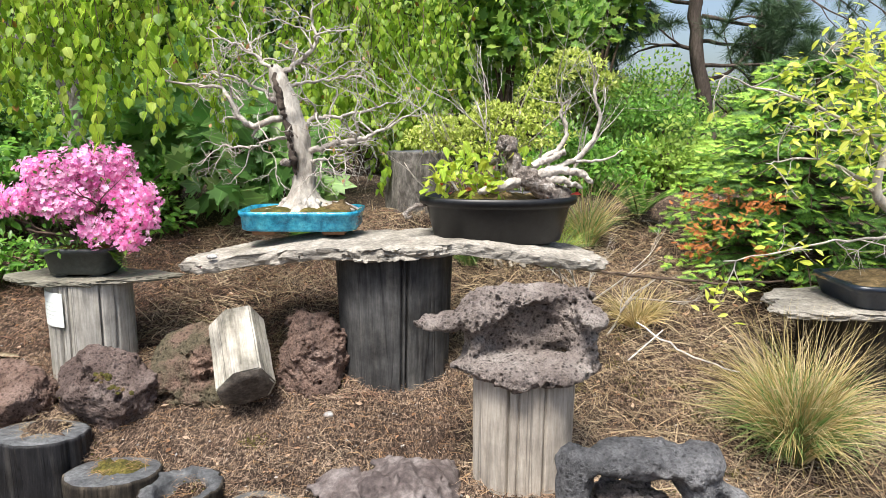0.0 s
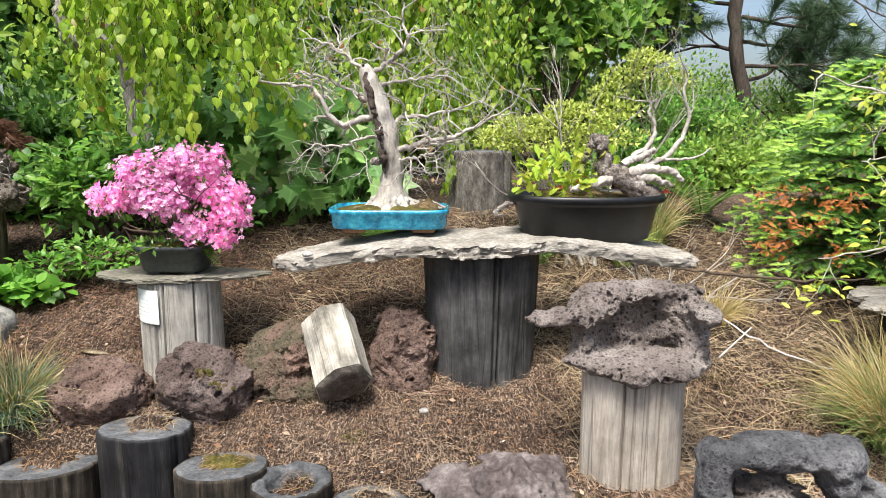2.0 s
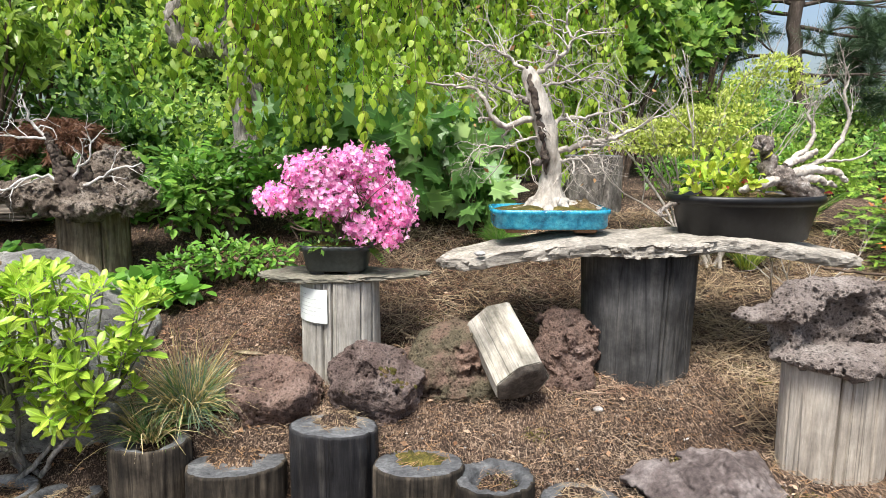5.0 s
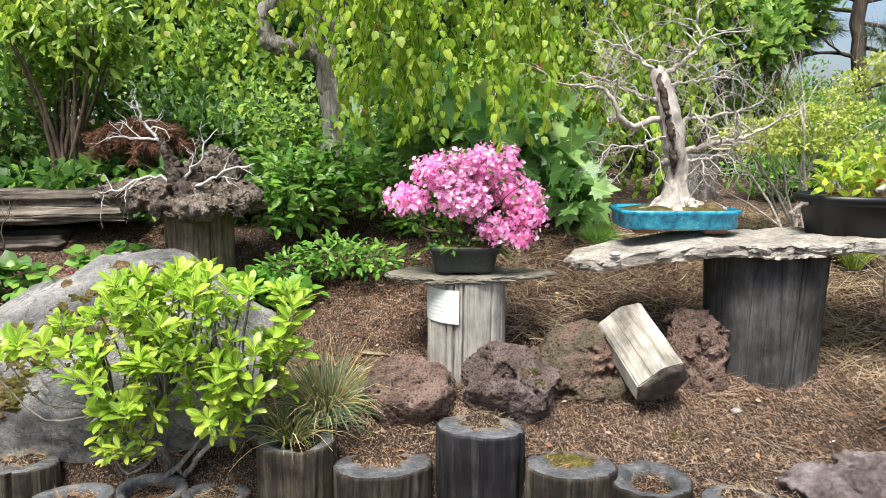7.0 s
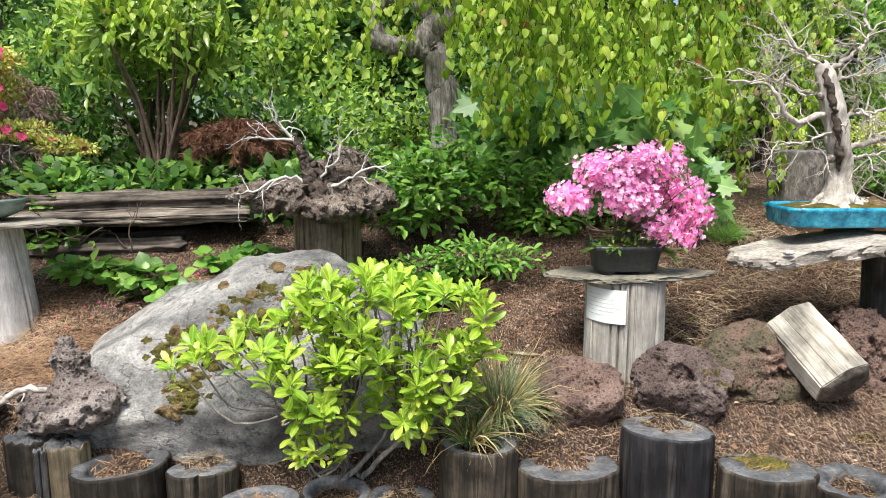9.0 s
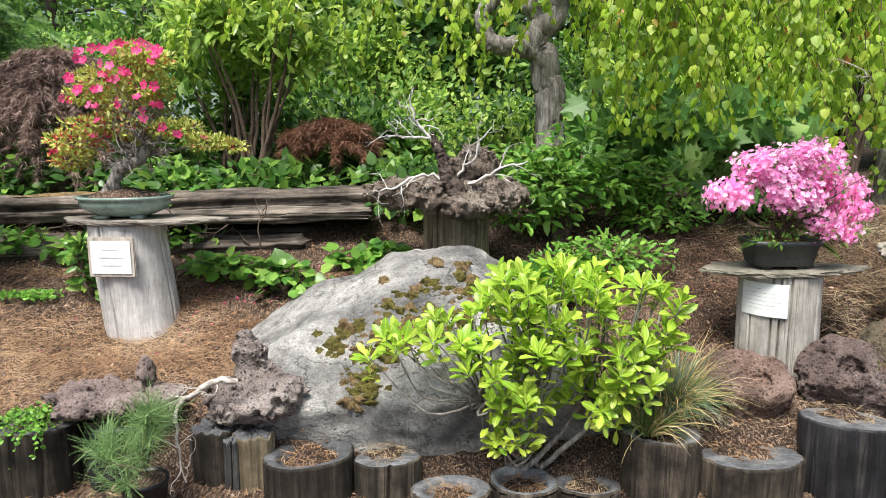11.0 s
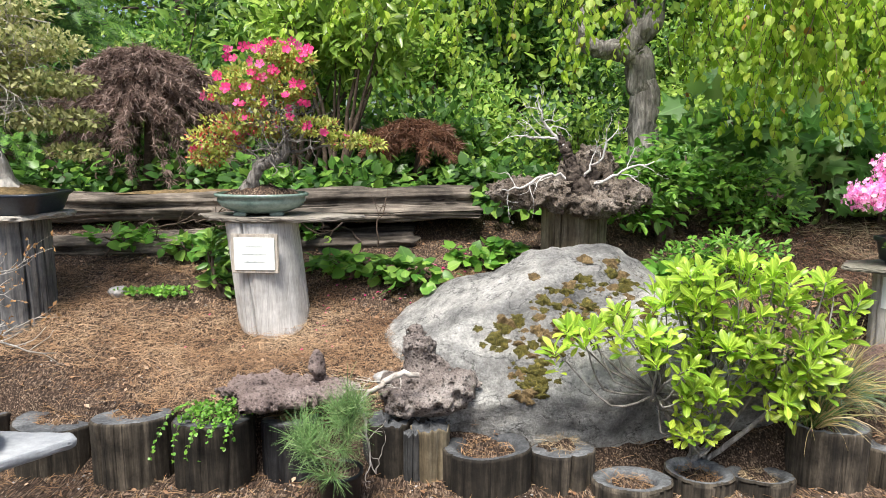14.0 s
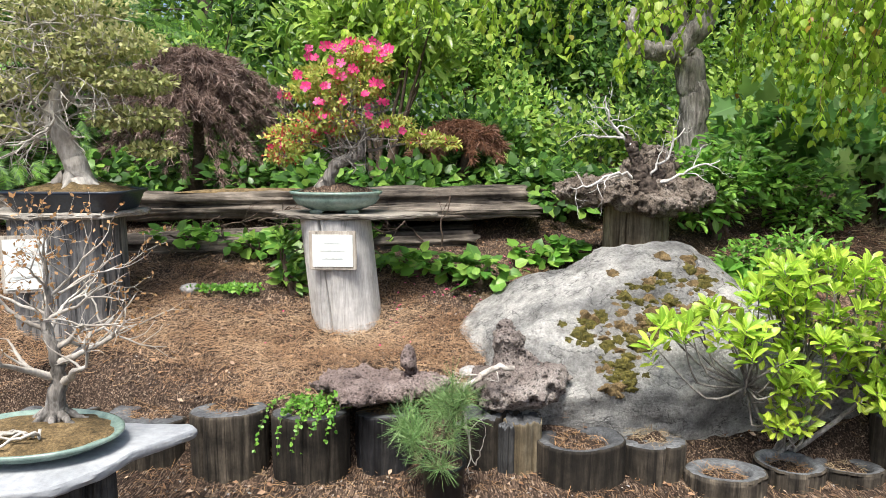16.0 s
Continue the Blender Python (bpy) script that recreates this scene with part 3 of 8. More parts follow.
def grow(start, way, length, radius, depth, spread=0.7, kids=4, bend=0.25, up=0.1, seg=7, shrink=0.62, lines=None, tips=None, rng=None):
    """Branching limbs; fills lines with (points, radii) and tips with (point, way)."""
    rng = rng or RNG
    lines = [] if lines is None else lines
    tips = [] if tips is None else tips
    p, d = np.array(start, float), unit(np.array(way, float))
    pts, rad, dirs = [p.copy()], [radius], [d.copy()]
    for i in range(seg):
        d = unit(d + rng.normal(size=3) * bend + np.array([0, 0, up * 0.3]))
        p = p + d * length / seg
        pts.append(p.copy())
        dirs.append(d.copy())
        rad.append(radius * (1 - 0.65 * (i + 1) / seg))
    lines.append((pts, rad))
    if depth == 0:
        tips.append((pts[-1], dirs[-1]))
        tips.append((pts[seg // 2], dirs[seg // 2]))
    else:
        for k in range(kids):
            i = int(rng.integers(max(1, seg // 3), seg + 1))
            w = unit(dirs[i] + rng.normal(size=3) * spread + np.array([0, 0, up]))
            grow(pts[i], w, length * shrink * rng.uniform(0.7, 1.2), rad[i] * 0.7, depth - 1, spread, kids, bend, up, max(4, seg - 1), shrink, lines, tips, rng)
        tips.append((pts[-1], dirs[-1]))
    return lines, tips


def log_mesh(r, h, seed, taper=0.0, tilt=(0.0, 0.0), cracks=7, wob=0.035, hollow=0.0, jag=0.0, lean=(0.0, 0.0), segs=128, depth=0.09, crack_depth=0.011, splits=0):
    """An upright log: checked sides, a worn rim and end grain; hollow: the bore as a share of r."""
    rng = np.random.default_rng(seed)
    cr = [(rng.uniform(0, 2 * np.pi), rng.uniform(0.03, 0.06), rng.uniform(0.5, 1.2) * crack_depth) for _ in range(cracks)]
    cr += [(rng.uniform(0, 2 * np.pi), 0.018, r * rng.uniform(0.10, 0.2)) for _ in range(splits)]
    zs = [0, .1, .22, .36, .5, .64, .78, .9, .96]
    rings = [(1.0, z * h, 1.0) for z in zs] + [(1.0, h - 0.008, 1.0), (0.985, h - 0.002, 1.0), (0.95, h, 0.8)]
    if hollow:
        q = hollow
        rings += [(q + 0.12, h - 0.002, 0.3), (q + 0.03, h - 0.008, 0.2), (q, h - 0.025, 0.1), (q * 0.93, h - depth, 0.1), (q * 0.5, h - depth - 0.01, 0), (0.02, h - depth - 0.012, 0)]
    else:
        rings += [(0.75, h + 0.002, 0.5), (0.5, h - 0.001, 0.3), (0.25, h + 0.001, 0.1), (0.01, h, 0)]
    verts = []
    for k, (q, z, cw) in enumerate(rings):
        for j in range(segs):
            a = 2 * np.pi * j / segs
            f = z / h
            v = Vector((math.cos(a) * 1.3 + seed * 3.1, math.sin(a) * 1.3, z * 0.7))
            rr = r * (1 + taper * (f - 0.5)) * (1 + wob * fbm(v, 3))
            for ca, w, d in cr:
                da = (a - ca - (0.08 if w > 0.02 else 0.01) * math.sin(6 * z + ca) + np.pi) % (2 * np.pi) - np.pi
                rr -= cw * d * math.exp(-(da / w) ** 2)
            zz = z
            top = f ** 3
            x, y = q * rr * math.cos(a), q * rr * math.sin(a)
            if jag and f > 0.85 and z > h - 0.05:
                zz += jag * fbm(Vector((a * 2.2, seed, q * 2)), 3) - jag * 0.3
            if q < 0.9 and not hollow:
                zz += 0.006 * fbm(Vector((x * 25, y * 25, seed)), 3)
            verts.append((x + lean[0] * z, y + lean[1] * z, zz + top * (tilt[0] * x + tilt[1] * y)))
    faces = []
    for k in range(len(rings) - 1):
        for j in range(segs):
            a, b = k * segs + j, k * segs + (j + 1) % segs
            faces.append((a, b, b + segs, a + segs))
    me = as_mesh("log", verts, faces)
    return me, len(zs) + 2


def two_mats(me, side, top, segs, rows):
    """Side material up to the rim, the other above it."""
    me.materials.append(side)
    me.materials.append(top)
    me.polygons.foreach_set("material_index", [0 if i // segs < rows else 1 for i in range(len(me.polygons))])
    return me


def rock_mesh(sx, sy, sz, seed, sub=5, rough=0.22, freq=1.4, pits=0.0, pit_freq=6.0, planes=(), shape=None, flat=0.0, soft=18.0):
    """A stone: a ball cut by soft planes, then worn by noise and pitted."""
    bm = bmesh.new()
    bmesh.ops.create_icosphere(bm, subdivisions=sub, radius=1.0)
    off = Vector((seed * 7.3, seed * 3.7, seed * 1.9))
    for v in bm.verts:
        d = v.co.normalized()
        r = 1.0
        if planes:
            acc = 1.0
            for n, q in planes:
                c = n[0] * d.x + n[1] * d.y + n[2] * d.z
                if c > 0.05:
                    acc += (c / q) ** soft
            r = acc ** (-1.0 / soft)
        p = d * r
        p += d * rough * fbm(p * freq + off, 4)
        p += d * rough * 0.25 * fbm(p * freq * 5 + off, 3)
        if pits:
            f1 = noise.voronoi(p * pit_freq + off)[0][0]
            p -= d * pits * max(0.0, 1 - f1 / 0.42) ** 1.5
            f2 = noise.voronoi(p * pit_freq * 2.7 + off)[0][0]
            p -= d * pits * 0.45 * max(0.0, 1 - f2 / 0.4) ** 1.5
        p = Vector((p.x * sx, p.y * sy, p.z * sz))
        if shape:
            p = shape(p)
        v.co = p
    me = bpy.data.meshes.new("rock")
    bm.to_mesh(me)
    bm.free()
    me.polygons.foreach_set("use_smooth", [True] * len(me.polygons))
    return me


def slab_mesh(outline, thick, seed, wave=0.006, jag=0.012, drop=None, n=180, rings=14):
    """A rough flat stone: outline points round the rim, split edge layers, an uneven top. Origin in the underside."""
    o = np.array(outline, float)
    cen = o.mean(0)
    t = np.linspace(0, len(o), n, endpoint=False)
    lo = t.astype(int)
    f = (t - lo)[:, None]
    rim = o[lo % len(o)] * (1 - f) + o[(lo + 1) % len(o)] * f
    rim = (np.roll(rim, 1, 0) + 2 * rim + np.roll(rim, -1, 0)) / 4
    verts, layers = [], []

    def row(q, z, j):
        k = []
        for i, (x, y) in enumerate(rim):
            e = jag * fbm(Vector((i * 0.16, j * 0.9 + seed, 0.3)), 3) + 0.5 * jag * fbm(Vector((i * 0.6, j * 2.1 + seed, 0.3)), 2)
            w = Vector((x - cen[0], y - cen[1], 0))
            ln = max(w.length, 1e-6)
            qq = q * (1 + e / ln)
            px, py = cen[0] + (x - cen[0]) * qq, cen[1] + (y - cen[1]) * qq
            pz = z + wave * fbm(Vector((px * 5 + seed, py * 5, z)), 4) + 0.35 * wave * fbm(Vector((px * 22 + seed, py * 22, z)), 2)
            if drop:
                pz += drop(px, py)
            if 0 < z <= thick:
                pz += 0.10 * thick * fbm(Vector((i * 0.11, seed, z * 9)), 3) * (q > 0.9)
            k.append(len(verts))
            verts.append((px, py, pz))
        layers.append(k)

    for q in (0.05, 0.5, 0.9):
        row(q, 0.0, 0)
    for j, z in enumerate((0.05, 0.22, 0.30, 0.52, 0.58, 0.8, 0.88, 1.0)):
        row((0.972, 0.99, 0.994, 1.0, 0.998, 0.996, 0.99, 0.98)[j], z * thick, 1 + j * 0.32)
    for k in range(rings):
        row(0.965 * (1 - (k + 0.35) / rings) + 0.002, thick, 8)
    faces = []
    for a, b in zip(layers, layers[1:]):
        for i in range(n):
            faces.append((a[i], a[(i + 1) % n], b[(i + 1) % n], b[i]))
    faces.append(tuple(layers[0]))
    faces[-1] = tuple(reversed(layers[0]))
    faces.append(tuple(layers[-1]))
    me = as_mesh("slab", verts, faces, False)
    me.polygons.foreach_set("use_smooth", [True] * len(me.polygons))
    me.set_sharp_from_angle(angle=math.radians(32))
    return me


def pot_mesh(rx, ry, profile, power=2.0, segs=72, relief=0.0):
    """A vessel from a profile of (share of the radius, height); power 2 is an oval, above that a rounded rectangle."""
    verts = []
    for q, z in profile:
        for j in range(segs):
            a = 2 * math.pi * j / segs
            c, s = math.cos(a), math.sin(a)
            rr = (abs(c) ** power + abs(s) ** power) ** (-1 / power)
            e = 1 + relief * (math.sin(22 * a + 9 * z * 40) if 0.015 < z < 0.07 else 0)
            verts.append((rx * q * rr * c * e, ry * q * rr * s * e, z))
    faces = [tuple(reversed(range(segs)))]
    for k in range(len(profile) - 1):
        for j in range(segs):
            a, b = k * segs + j, k * segs + (j + 1) % segs
            faces.append((a, b, b + segs, a + segs))
    k = (len(profile) - 1) * segs
    faces.append(tuple(k + j for j in range(segs)))
    return as_mesh("vessel", verts, faces)


def mound_mesh(rx, ry, h, seed, power=2.0, rough=0.25, segs=48, rings=10):
    """A low heap, such as moss or soil in a pot."""
    verts, faces = [], []
    for k in range(rings):
        q = 1 - k / (rings - 0.98)
        for j in range(segs):
            a = 2 * math.pi * j / segs
            c, s = math.cos(a), math.sin(a)
            rr = (abs(c) ** power + abs(s) ** power) ** (-1 / power)
            rr *= 1 + rough * .5 * fbm(Vector((c * 1.6 + seed * 3.3, s * 1.6, 1.1)), 4)
            x, y = rx * q * rr * c, ry * q * rr * s
            verts.append((x, y, h * (1 - q ** 2.2) * (1 + rough * fbm(Vector((x * 14 + seed, y * 14, seed)), 4)) + (1 - q) * h * rough * 0.5 * fbm(Vector((x * 50, y * 50, seed)), 2)))
    for k in range(rings - 1):
        for j in range(segs):
            a, b = k * segs + j, k * segs + (j + 1) % segs
            faces.append((a, b, b + segs, a + segs))
    faces.append(tuple((rings - 1) * segs + j for j in range(segs)))
    return as_mesh("heap", verts, faces)


def box_mesh(sx, sy, sz, bevel=0.004):
    bm = bmesh.new()
    bmesh.ops.create_cube(bm, size=1.0)
    for v in bm.verts:
        v.co = (v.co.x * sx, v.co.y * sy, v.co.z * sz)
    bmesh.ops.bevel(bm, geom=list(bm.edges), offset=bevel, segments=2, affect='EDGES')
    me = bpy.data.meshes.new("block")
    bm.to_mesh(me)
    bm.free()
    return me


def lattice(ix, iy, iz, seed):
    h = (ix * 374761393 + iy * 668265263 + iz * 1274126177 + seed * 974634777) & 0xffffffff
    h = ((h ^ (h >> 13)) * 1274126177) & 0xffffffff
    return ((h ^ (h >> 16)) & 0xffffff) / float(0xffffff)


def vnoise(P, seed=0):
    """Smooth value noise in -1..1 at many points."""
    f = np.floor(P)
    i = f.astype(np.int64)
    t = P - f
    t = t * t * (3 - 2 * t)
    out = 0
    for a in (0, 1):
        for b in (0, 1):
            for c in (0, 1):
                w = (t[:, 0] if a else 1 - t[:, 0]) * (t[:, 1] if b else 1 - t[:, 1]) * (t[:, 2] if c else 1 - t[:, 2])
                out = out + w * lattice(i[:, 0] + a, i[:, 1] + b, i[:, 2] + c, seed)
    return 2 * out - 1


def nfbm(P, seed=0, octaves=4):
    return sum(vnoise(P * 2.03 ** k + 17.1 * k, seed + k) * 0.55 ** k for k in range(octaves))


def cells(P, seed=0):
    """Distance to the nearest of scattered points, one a unit cell."""
    i = np.floor(P).astype(np.int64)
    best = np.full(len(P), 9.0)
    for a in (-1, 0, 1):
        for b in (-1, 0, 1):
            for c in (-1, 0, 1):
                q = i + np.array([a, b, c])
                s = np.stack([lattice(q[:, 0], q[:, 1], q[:, 2], seed + k) for k in (1, 2, 3)], -1)
                best = np.minimum(best, np.linalg.norm(q + s - P, axis=1))
    return best


def ell(P, c, r):
    """Rough signed distance to an ellipsoid."""
    r = np.array(r, float)
    q = np.linalg.norm((P - np.array(c)) / r, axis=1)
    return (q - 1) * r.min()


def blend(a, b, k=0.03):
    """Soft union."""
    h = np.clip(0.5 + 0.5 * (b - a) / k, 0, 1)
    return b * (1 - h) + a * h - k * h * (1 - h)


def carve(a, b, k=0.02):
    """a without b, softly."""
    return -blend(-a, b, k)


def field_mesh(name, lo, hi, h, fn, rough=0.012, freq=9.0, pits=0.012, pit_freq=28.0, seed=1):
    """The surface of a signed distance fn over a box, roughened and pitted."""
    lo, hi = np.array(lo, float), np.array(hi, float)
    dim = np.ceil((hi - lo) / h).astype(int) + 1
    G = np.stack(np.meshgrid(*[lo[k] + h * np.arange(dim[k]) for k in range(3)], indexing='ij'), -1).reshape(-1, 3)
    d = fn(G)
    m = np.abs(d) < 2.2 * rough + 1.6 * pits + h
    Q = G[m]
    d[m] += rough * nfbm(Q * freq, seed) + 0.3 * rough * nfbm(Q * freq * 4.3, seed + 9, 2)
    if pits:
        d[m] += pits * np.clip(1 - cells(Q * pit_freq, seed) / 0.5, 0, 1)
    d = d.reshape(dim)
    sgn = d < 0
    n = dim - 1
    cnt, acc = np.zeros(n), np.zeros((*n, 3))
    sl = lambda o: tuple(slice(o[k], o[k] + n[k]) for k in range(3))
    for ax in range(3):
        o1, o2 = [k for k in range(3) if k != ax]
        for u in (0, 1):
            for v in (0, 1):
                a = [0, 0, 0]
                a[o1], a[o2] = u, v
                b = list(a)
                b[ax] = 1
                da, db = d[sl(a)], d[sl(b)]
                cr = (da < 0) != (db < 0)
                t = np.where(cr, da / np.where(cr, da - db, 1), 0)
                off = np.zeros((*n, 3))
                off[..., o1], off[..., o2], off[..., ax] = u, v, t
                acc += off * cr[..., None]
                cnt += cr
    act = cnt > 0
    idx = np.full(n, -1)
    idx[act] = np.arange(act.sum())
    base = np.stack(np.nonzero(act), -1)
    V = lo + h * (base + acc[act] / cnt[act][:, None])
    F = []
    for ax in range(3):
        o1, o2 = [(1, 2), (2, 0), (0, 1)][ax]
        e = [slice(1, -1)] * 3
        s1, s2 = list(e), list(e)
        s1[ax], s2[ax] = slice(0, -1), slice(1, None)
        a, b = sgn[tuple(s1)], sgn[tuple(s2)]
        I = np.stack(np.nonzero(a != b), -1)
        flip = b[tuple(I.T)]
        I = I + 1
        I[:, ax] -= 1
        u, w = np.zeros(3, int), np.zeros(3, int)
        u[o1], w[o2] = 1, 1
        q = [idx[tuple((I - du * u - dw * w).T)] for du, dw in ((0, 0), (1, 0), (1, 1), (0, 1))]
        q = np.stack(q, -1)
        q[flip] = q[flip][:, ::-1]
        F.append(np.concatenate([q[:, [0, 1, 2]], q[:, [0, 2, 3]]]))
    F = np.concatenate(F)
    F = F[(F >= 0).all(1)]
    me = tri_mesh(name, V, F.reshape(-1)[::1])
    me.polygons.foreach_set("use_smooth", [True] * len(me.polygons))
    return me


def wrapped_card(parent, r, z, h, mid, span, lines=6):
    """A paper notice bent round a log's side; mid and span in degrees from the front."""
    def patch(r_, z0, z1, a0, a1, n):
        vv, ff = [], []
        for k in range(n + 1):
            a = radians(a0 + (a1 - a0) * k / n)
            for rr in (r_, r_ - .003):
                vv += [(rr * math.sin(a), -rr * math.cos(a), z0), (rr * math.sin(a), -rr * math.cos(a), z1)]
            if k:
                j = 4 * (k - 1)
                ff += [(j, j + 4, j + 5, j + 1), (j + 3, j + 7, j + 6, j + 2), (j + 1, j + 5, j + 7, j + 3), (j + 2, j + 6, j + 4, j)]
        return vv, ff
    p = part("notice", as_mesh("notice", *patch(r, z - h / 2, z + h / 2, mid - span / 2, mid + span / 2, 14), False), M_PAPER, parent, "faded white paper notice wrapped round the log")
    vv, ff = [], []
    for k in range(lines):
        zz = z + h * (.32 - .6 * k / (lines - 1))
        a, b = patch(r + .0008, zz - h * .011, zz + h * .011, mid - span * .38, mid + span * (.36 if k else -.05), 8)
        ff += [tuple(i + len(vv) for i in f) for f in b]
        vv += a
    part("faded_text_bars", as_mesh("bars", vv, ff, False), M_PRINT, p)


def roughen(me, amp, freq, seed=0, pits=0.0, pit_freq=20.0):
    """Pushes a mesh's points along their normals by noise; freq may differ by axis."""
    n = len(me.vertices)
    co, no = np.empty(3 * n, np.float32), np.empty(3 * n, np.float32)
    me.vertices.foreach_get("co", co)
    me.vertices.foreach_get("normal", no)
    co, no = co.reshape(-1, 3).astype(float), no.reshape(-1, 3)
    d = amp * nfbm(co * np.array(freq) + 3.7, seed)
    if pits:
        d = d - pits * np.clip(1 - cells(co * pit_freq, seed) / .45, 0, 1)
    co += no * d[:, None]
    me.vertices.foreach_set("co", co.astype(np.float32).ravel())
    me.update()
    return me

# ---- ground ----
FX, FY = [-8, -5.8, -5.2, -1.6, -0.9, -0.5, 0.0, 0.4, 3.0], [2.75, 2.72, 2.5, 2.42, 2.22, 2.1, 1.75, 1.3, 1.2]


def gz(x, y):
    """Height of the ground: a low path in front, the bed rising behind the log edging."""
    f = float(np.interp(x, FX, FY))
    bed = 0.20 + 0.33 * (min(y, 4.6) - 2.45) + 0.05 * max(0.0, min(y, 40.0) - 4.6)
    bed = max(bed, 0.13)
    bed -= 0.15 * math.exp(-((x + 3.0) / 0.62) ** 4) * (1 - smooth01(2.5, 2.85, y))
    bed += 0.05 * math.exp(-(((x + 1.1) / 0.45) ** 2 + ((y - 3.45) / 0.35) ** 2))
    bed -= 0.085 * math.exp(-(((x + 4.6) / 0.55) ** 2 + ((y - 3.15) / 0.25) ** 2))
    bed += 0.11 * math.exp(-(((x - .32) / .42) ** 2 + ((y - 2.15) / .33) ** 2))
    bed += 0.14 * math.exp(-(((x + .1) / .75) ** 2 + ((y - 4.15) / .38) ** 2))
    s = smooth01(f - 0.02, f + 0.06, y)
    return bed * s + 0.025 * fbm(Vector((x * 1.7, y * 1.7, 3.3)), 3) * smooth01(0.0, 1.0, y)


gxs = np.concatenate([[-400, -150, -60, -30, -18, -12], np.arange(-9, 5.01, 0.05), [6.5, 9, 14, 25, 60, 150, 400]])
gys = np.concatenate([[-300, -100, -40, -15, -6, -2, -0.5], np.arange(0.4, 5.6, 0.05), [5.9, 6.5, 7.5, 9, 12, 18, 30, 70, 180, 500]])
gv = []
for y_ in gys:
    for x_ in gxs:
        near = -9 <= x_ <= 5 and 0.4 <= y_ <= 5.6
        z_ = gz(x_, y_) + (0.012 * fbm(Vector((x_ * 12, y_ * 12, 0.7)), 4) if near else 0.0)
        gv.append((x_, y_, z_))
nx = len(gxs)
gf = [(j * nx + i, j * nx + i + 1, (j + 1) * nx + i + 1, (j + 1) * nx + i) for j in range(len(gys) - 1) for i in range(nx - 1)]
ground = solo("ground", as_mesh("ground", gv, gf), M_SOIL, 0, 0, 0, "brown soil bed with bark mulch, rising behind the log edging", "ground", kind="structure")


def on_ground(x0, x1, y0, y1, n):
    """Random places on the ground."""
    xs, ys = RNG.uniform(x0, x1, n), RNG.uniform(y0, y1, n)
    return np.array([(x, y, gz(x, y)) for x, y in zip(xs, ys)])


def flat_litter(name, template, P, size, mat, label, category, lift=0.006, tilt=0.25):
    n = len(P)
    a = RNG.uniform(0, 2 * np.pi, n)
    A = np.stack([np.cos(a), np.sin(a), RNG.normal(0, tilt, n) * 0.6 + 0.15], -1)
    N = np.stack([RNG.normal(0, tilt, n), RNG.normal(0, tilt, n) - 0.3, np.ones(n)], -1)
    P = P + np.array([0, 0, lift])
    ob = solo(name, scatter(name, template, P, A, N, size(n)), mat, 0, 0, 0, label, category, kind="stuff")
    return ob


STRIP = (np.array([(-.03, 0, 0), (.03, 0, 0), (.03, .5, .05), (-.03, .5, .05), (.02, 1, 0), (-.02, 1, 0)]), np.array([(0, 1, 2), (0, 2, 3), (3, 2, 4), (3, 4, 5)]))
CURL = (np.array([(-.022, 0, 0), (.022, 0, 0), (.05, .35, .06), (.0, .35, .06), (.07, .7, .05), (.03, .7, .05), (.0, 1, -.02)]), np.array([(0, 1, 2), (0, 2, 3), (3, 2, 4), (3, 4, 5), (5, 4, 6)]))


def clumped(P, freq, seed, bias):
    """Those of the places that fall in drifts."""
    d = nfbm(P * np.array([freq, freq, 0]) + seed, seed, 3) + RNG.normal(size=len(P)) * .25
    return P[d > bias]


PB = on_ground(-7.2, 2.6, 1.3, 4.3, 90000)
flat_litter("pine_needle_litter", (STRIP[0] * np.array([.6, 1, 1]), STRIP[1]), PB[:36000], lambda n: RNG.uniform(0.02, 0.06, n), M_LITTER, "dry orange-brown pine needles scattered over the soil", "leaf litter")
flat_litter("bark_mulch", RHOMB, PB[36000:80000], lambda n: .006 + .022 * RNG.random(n) ** 2, M_CHIP, "dark shredded bark mulch over the soil", "mulch", tilt=0.5)
flat_litter("bark_shreds", CURL, on_ground(-2.4, -.2, 2.7, 4.2, 16000), lambda n: .02 + .06 * RNG.random(n) ** 2, M_SHRED, "red-brown shredded bark covering the bank", "mulch", .012, .6)
flat_litter("dry_fibre_litter", (CURL[0] * np.array([.42, 1, 1]), CURL[1]), np.concatenate([clumped(on_ground(-2.0, 1.3, 1.75, 3.0, 34000), 1.7, 5, -.22), clumped(on_ground(-1.4, .4, 2.9, 4.2, 9000), 2.2, 9, -.1)]), lambda n: .015 + .06 * RNG.random(n) ** 2, M_FIBRE, "pale tan fibres and needles matted over the bed", "leaf litter", .012, .35)
flat_litter("straw_litter", (STRIP[0] * np.array([.4, 1, 1]), STRIP[1]), np.concatenate([on_ground(.1, 2.2, 2.2, 4.2, 15000), on_ground(-1.4, .4, 2.95, 4.2, 7000)]), lambda n: .03 + .12 * RNG.random(n) ** 2, M_STRAW, "pale dry grass and twigs lying on the bank", "leaf litter", 0.014, 0.5)
OG = on_ground(-6.6, -3.5, 2.55, 3.7, 36000)
OG = clumped(OG, 2.3, 4, -.08)
flat_litter("orange_needle_litter", (STRIP[0] * np.array([.38, 1, 1]), STRIP[1]), OG, lambda n: RNG.uniform(.03, .09, n), M_ORANGE, "dry orange conifer needles thick over the bed", "leaf litter", .012, .25)
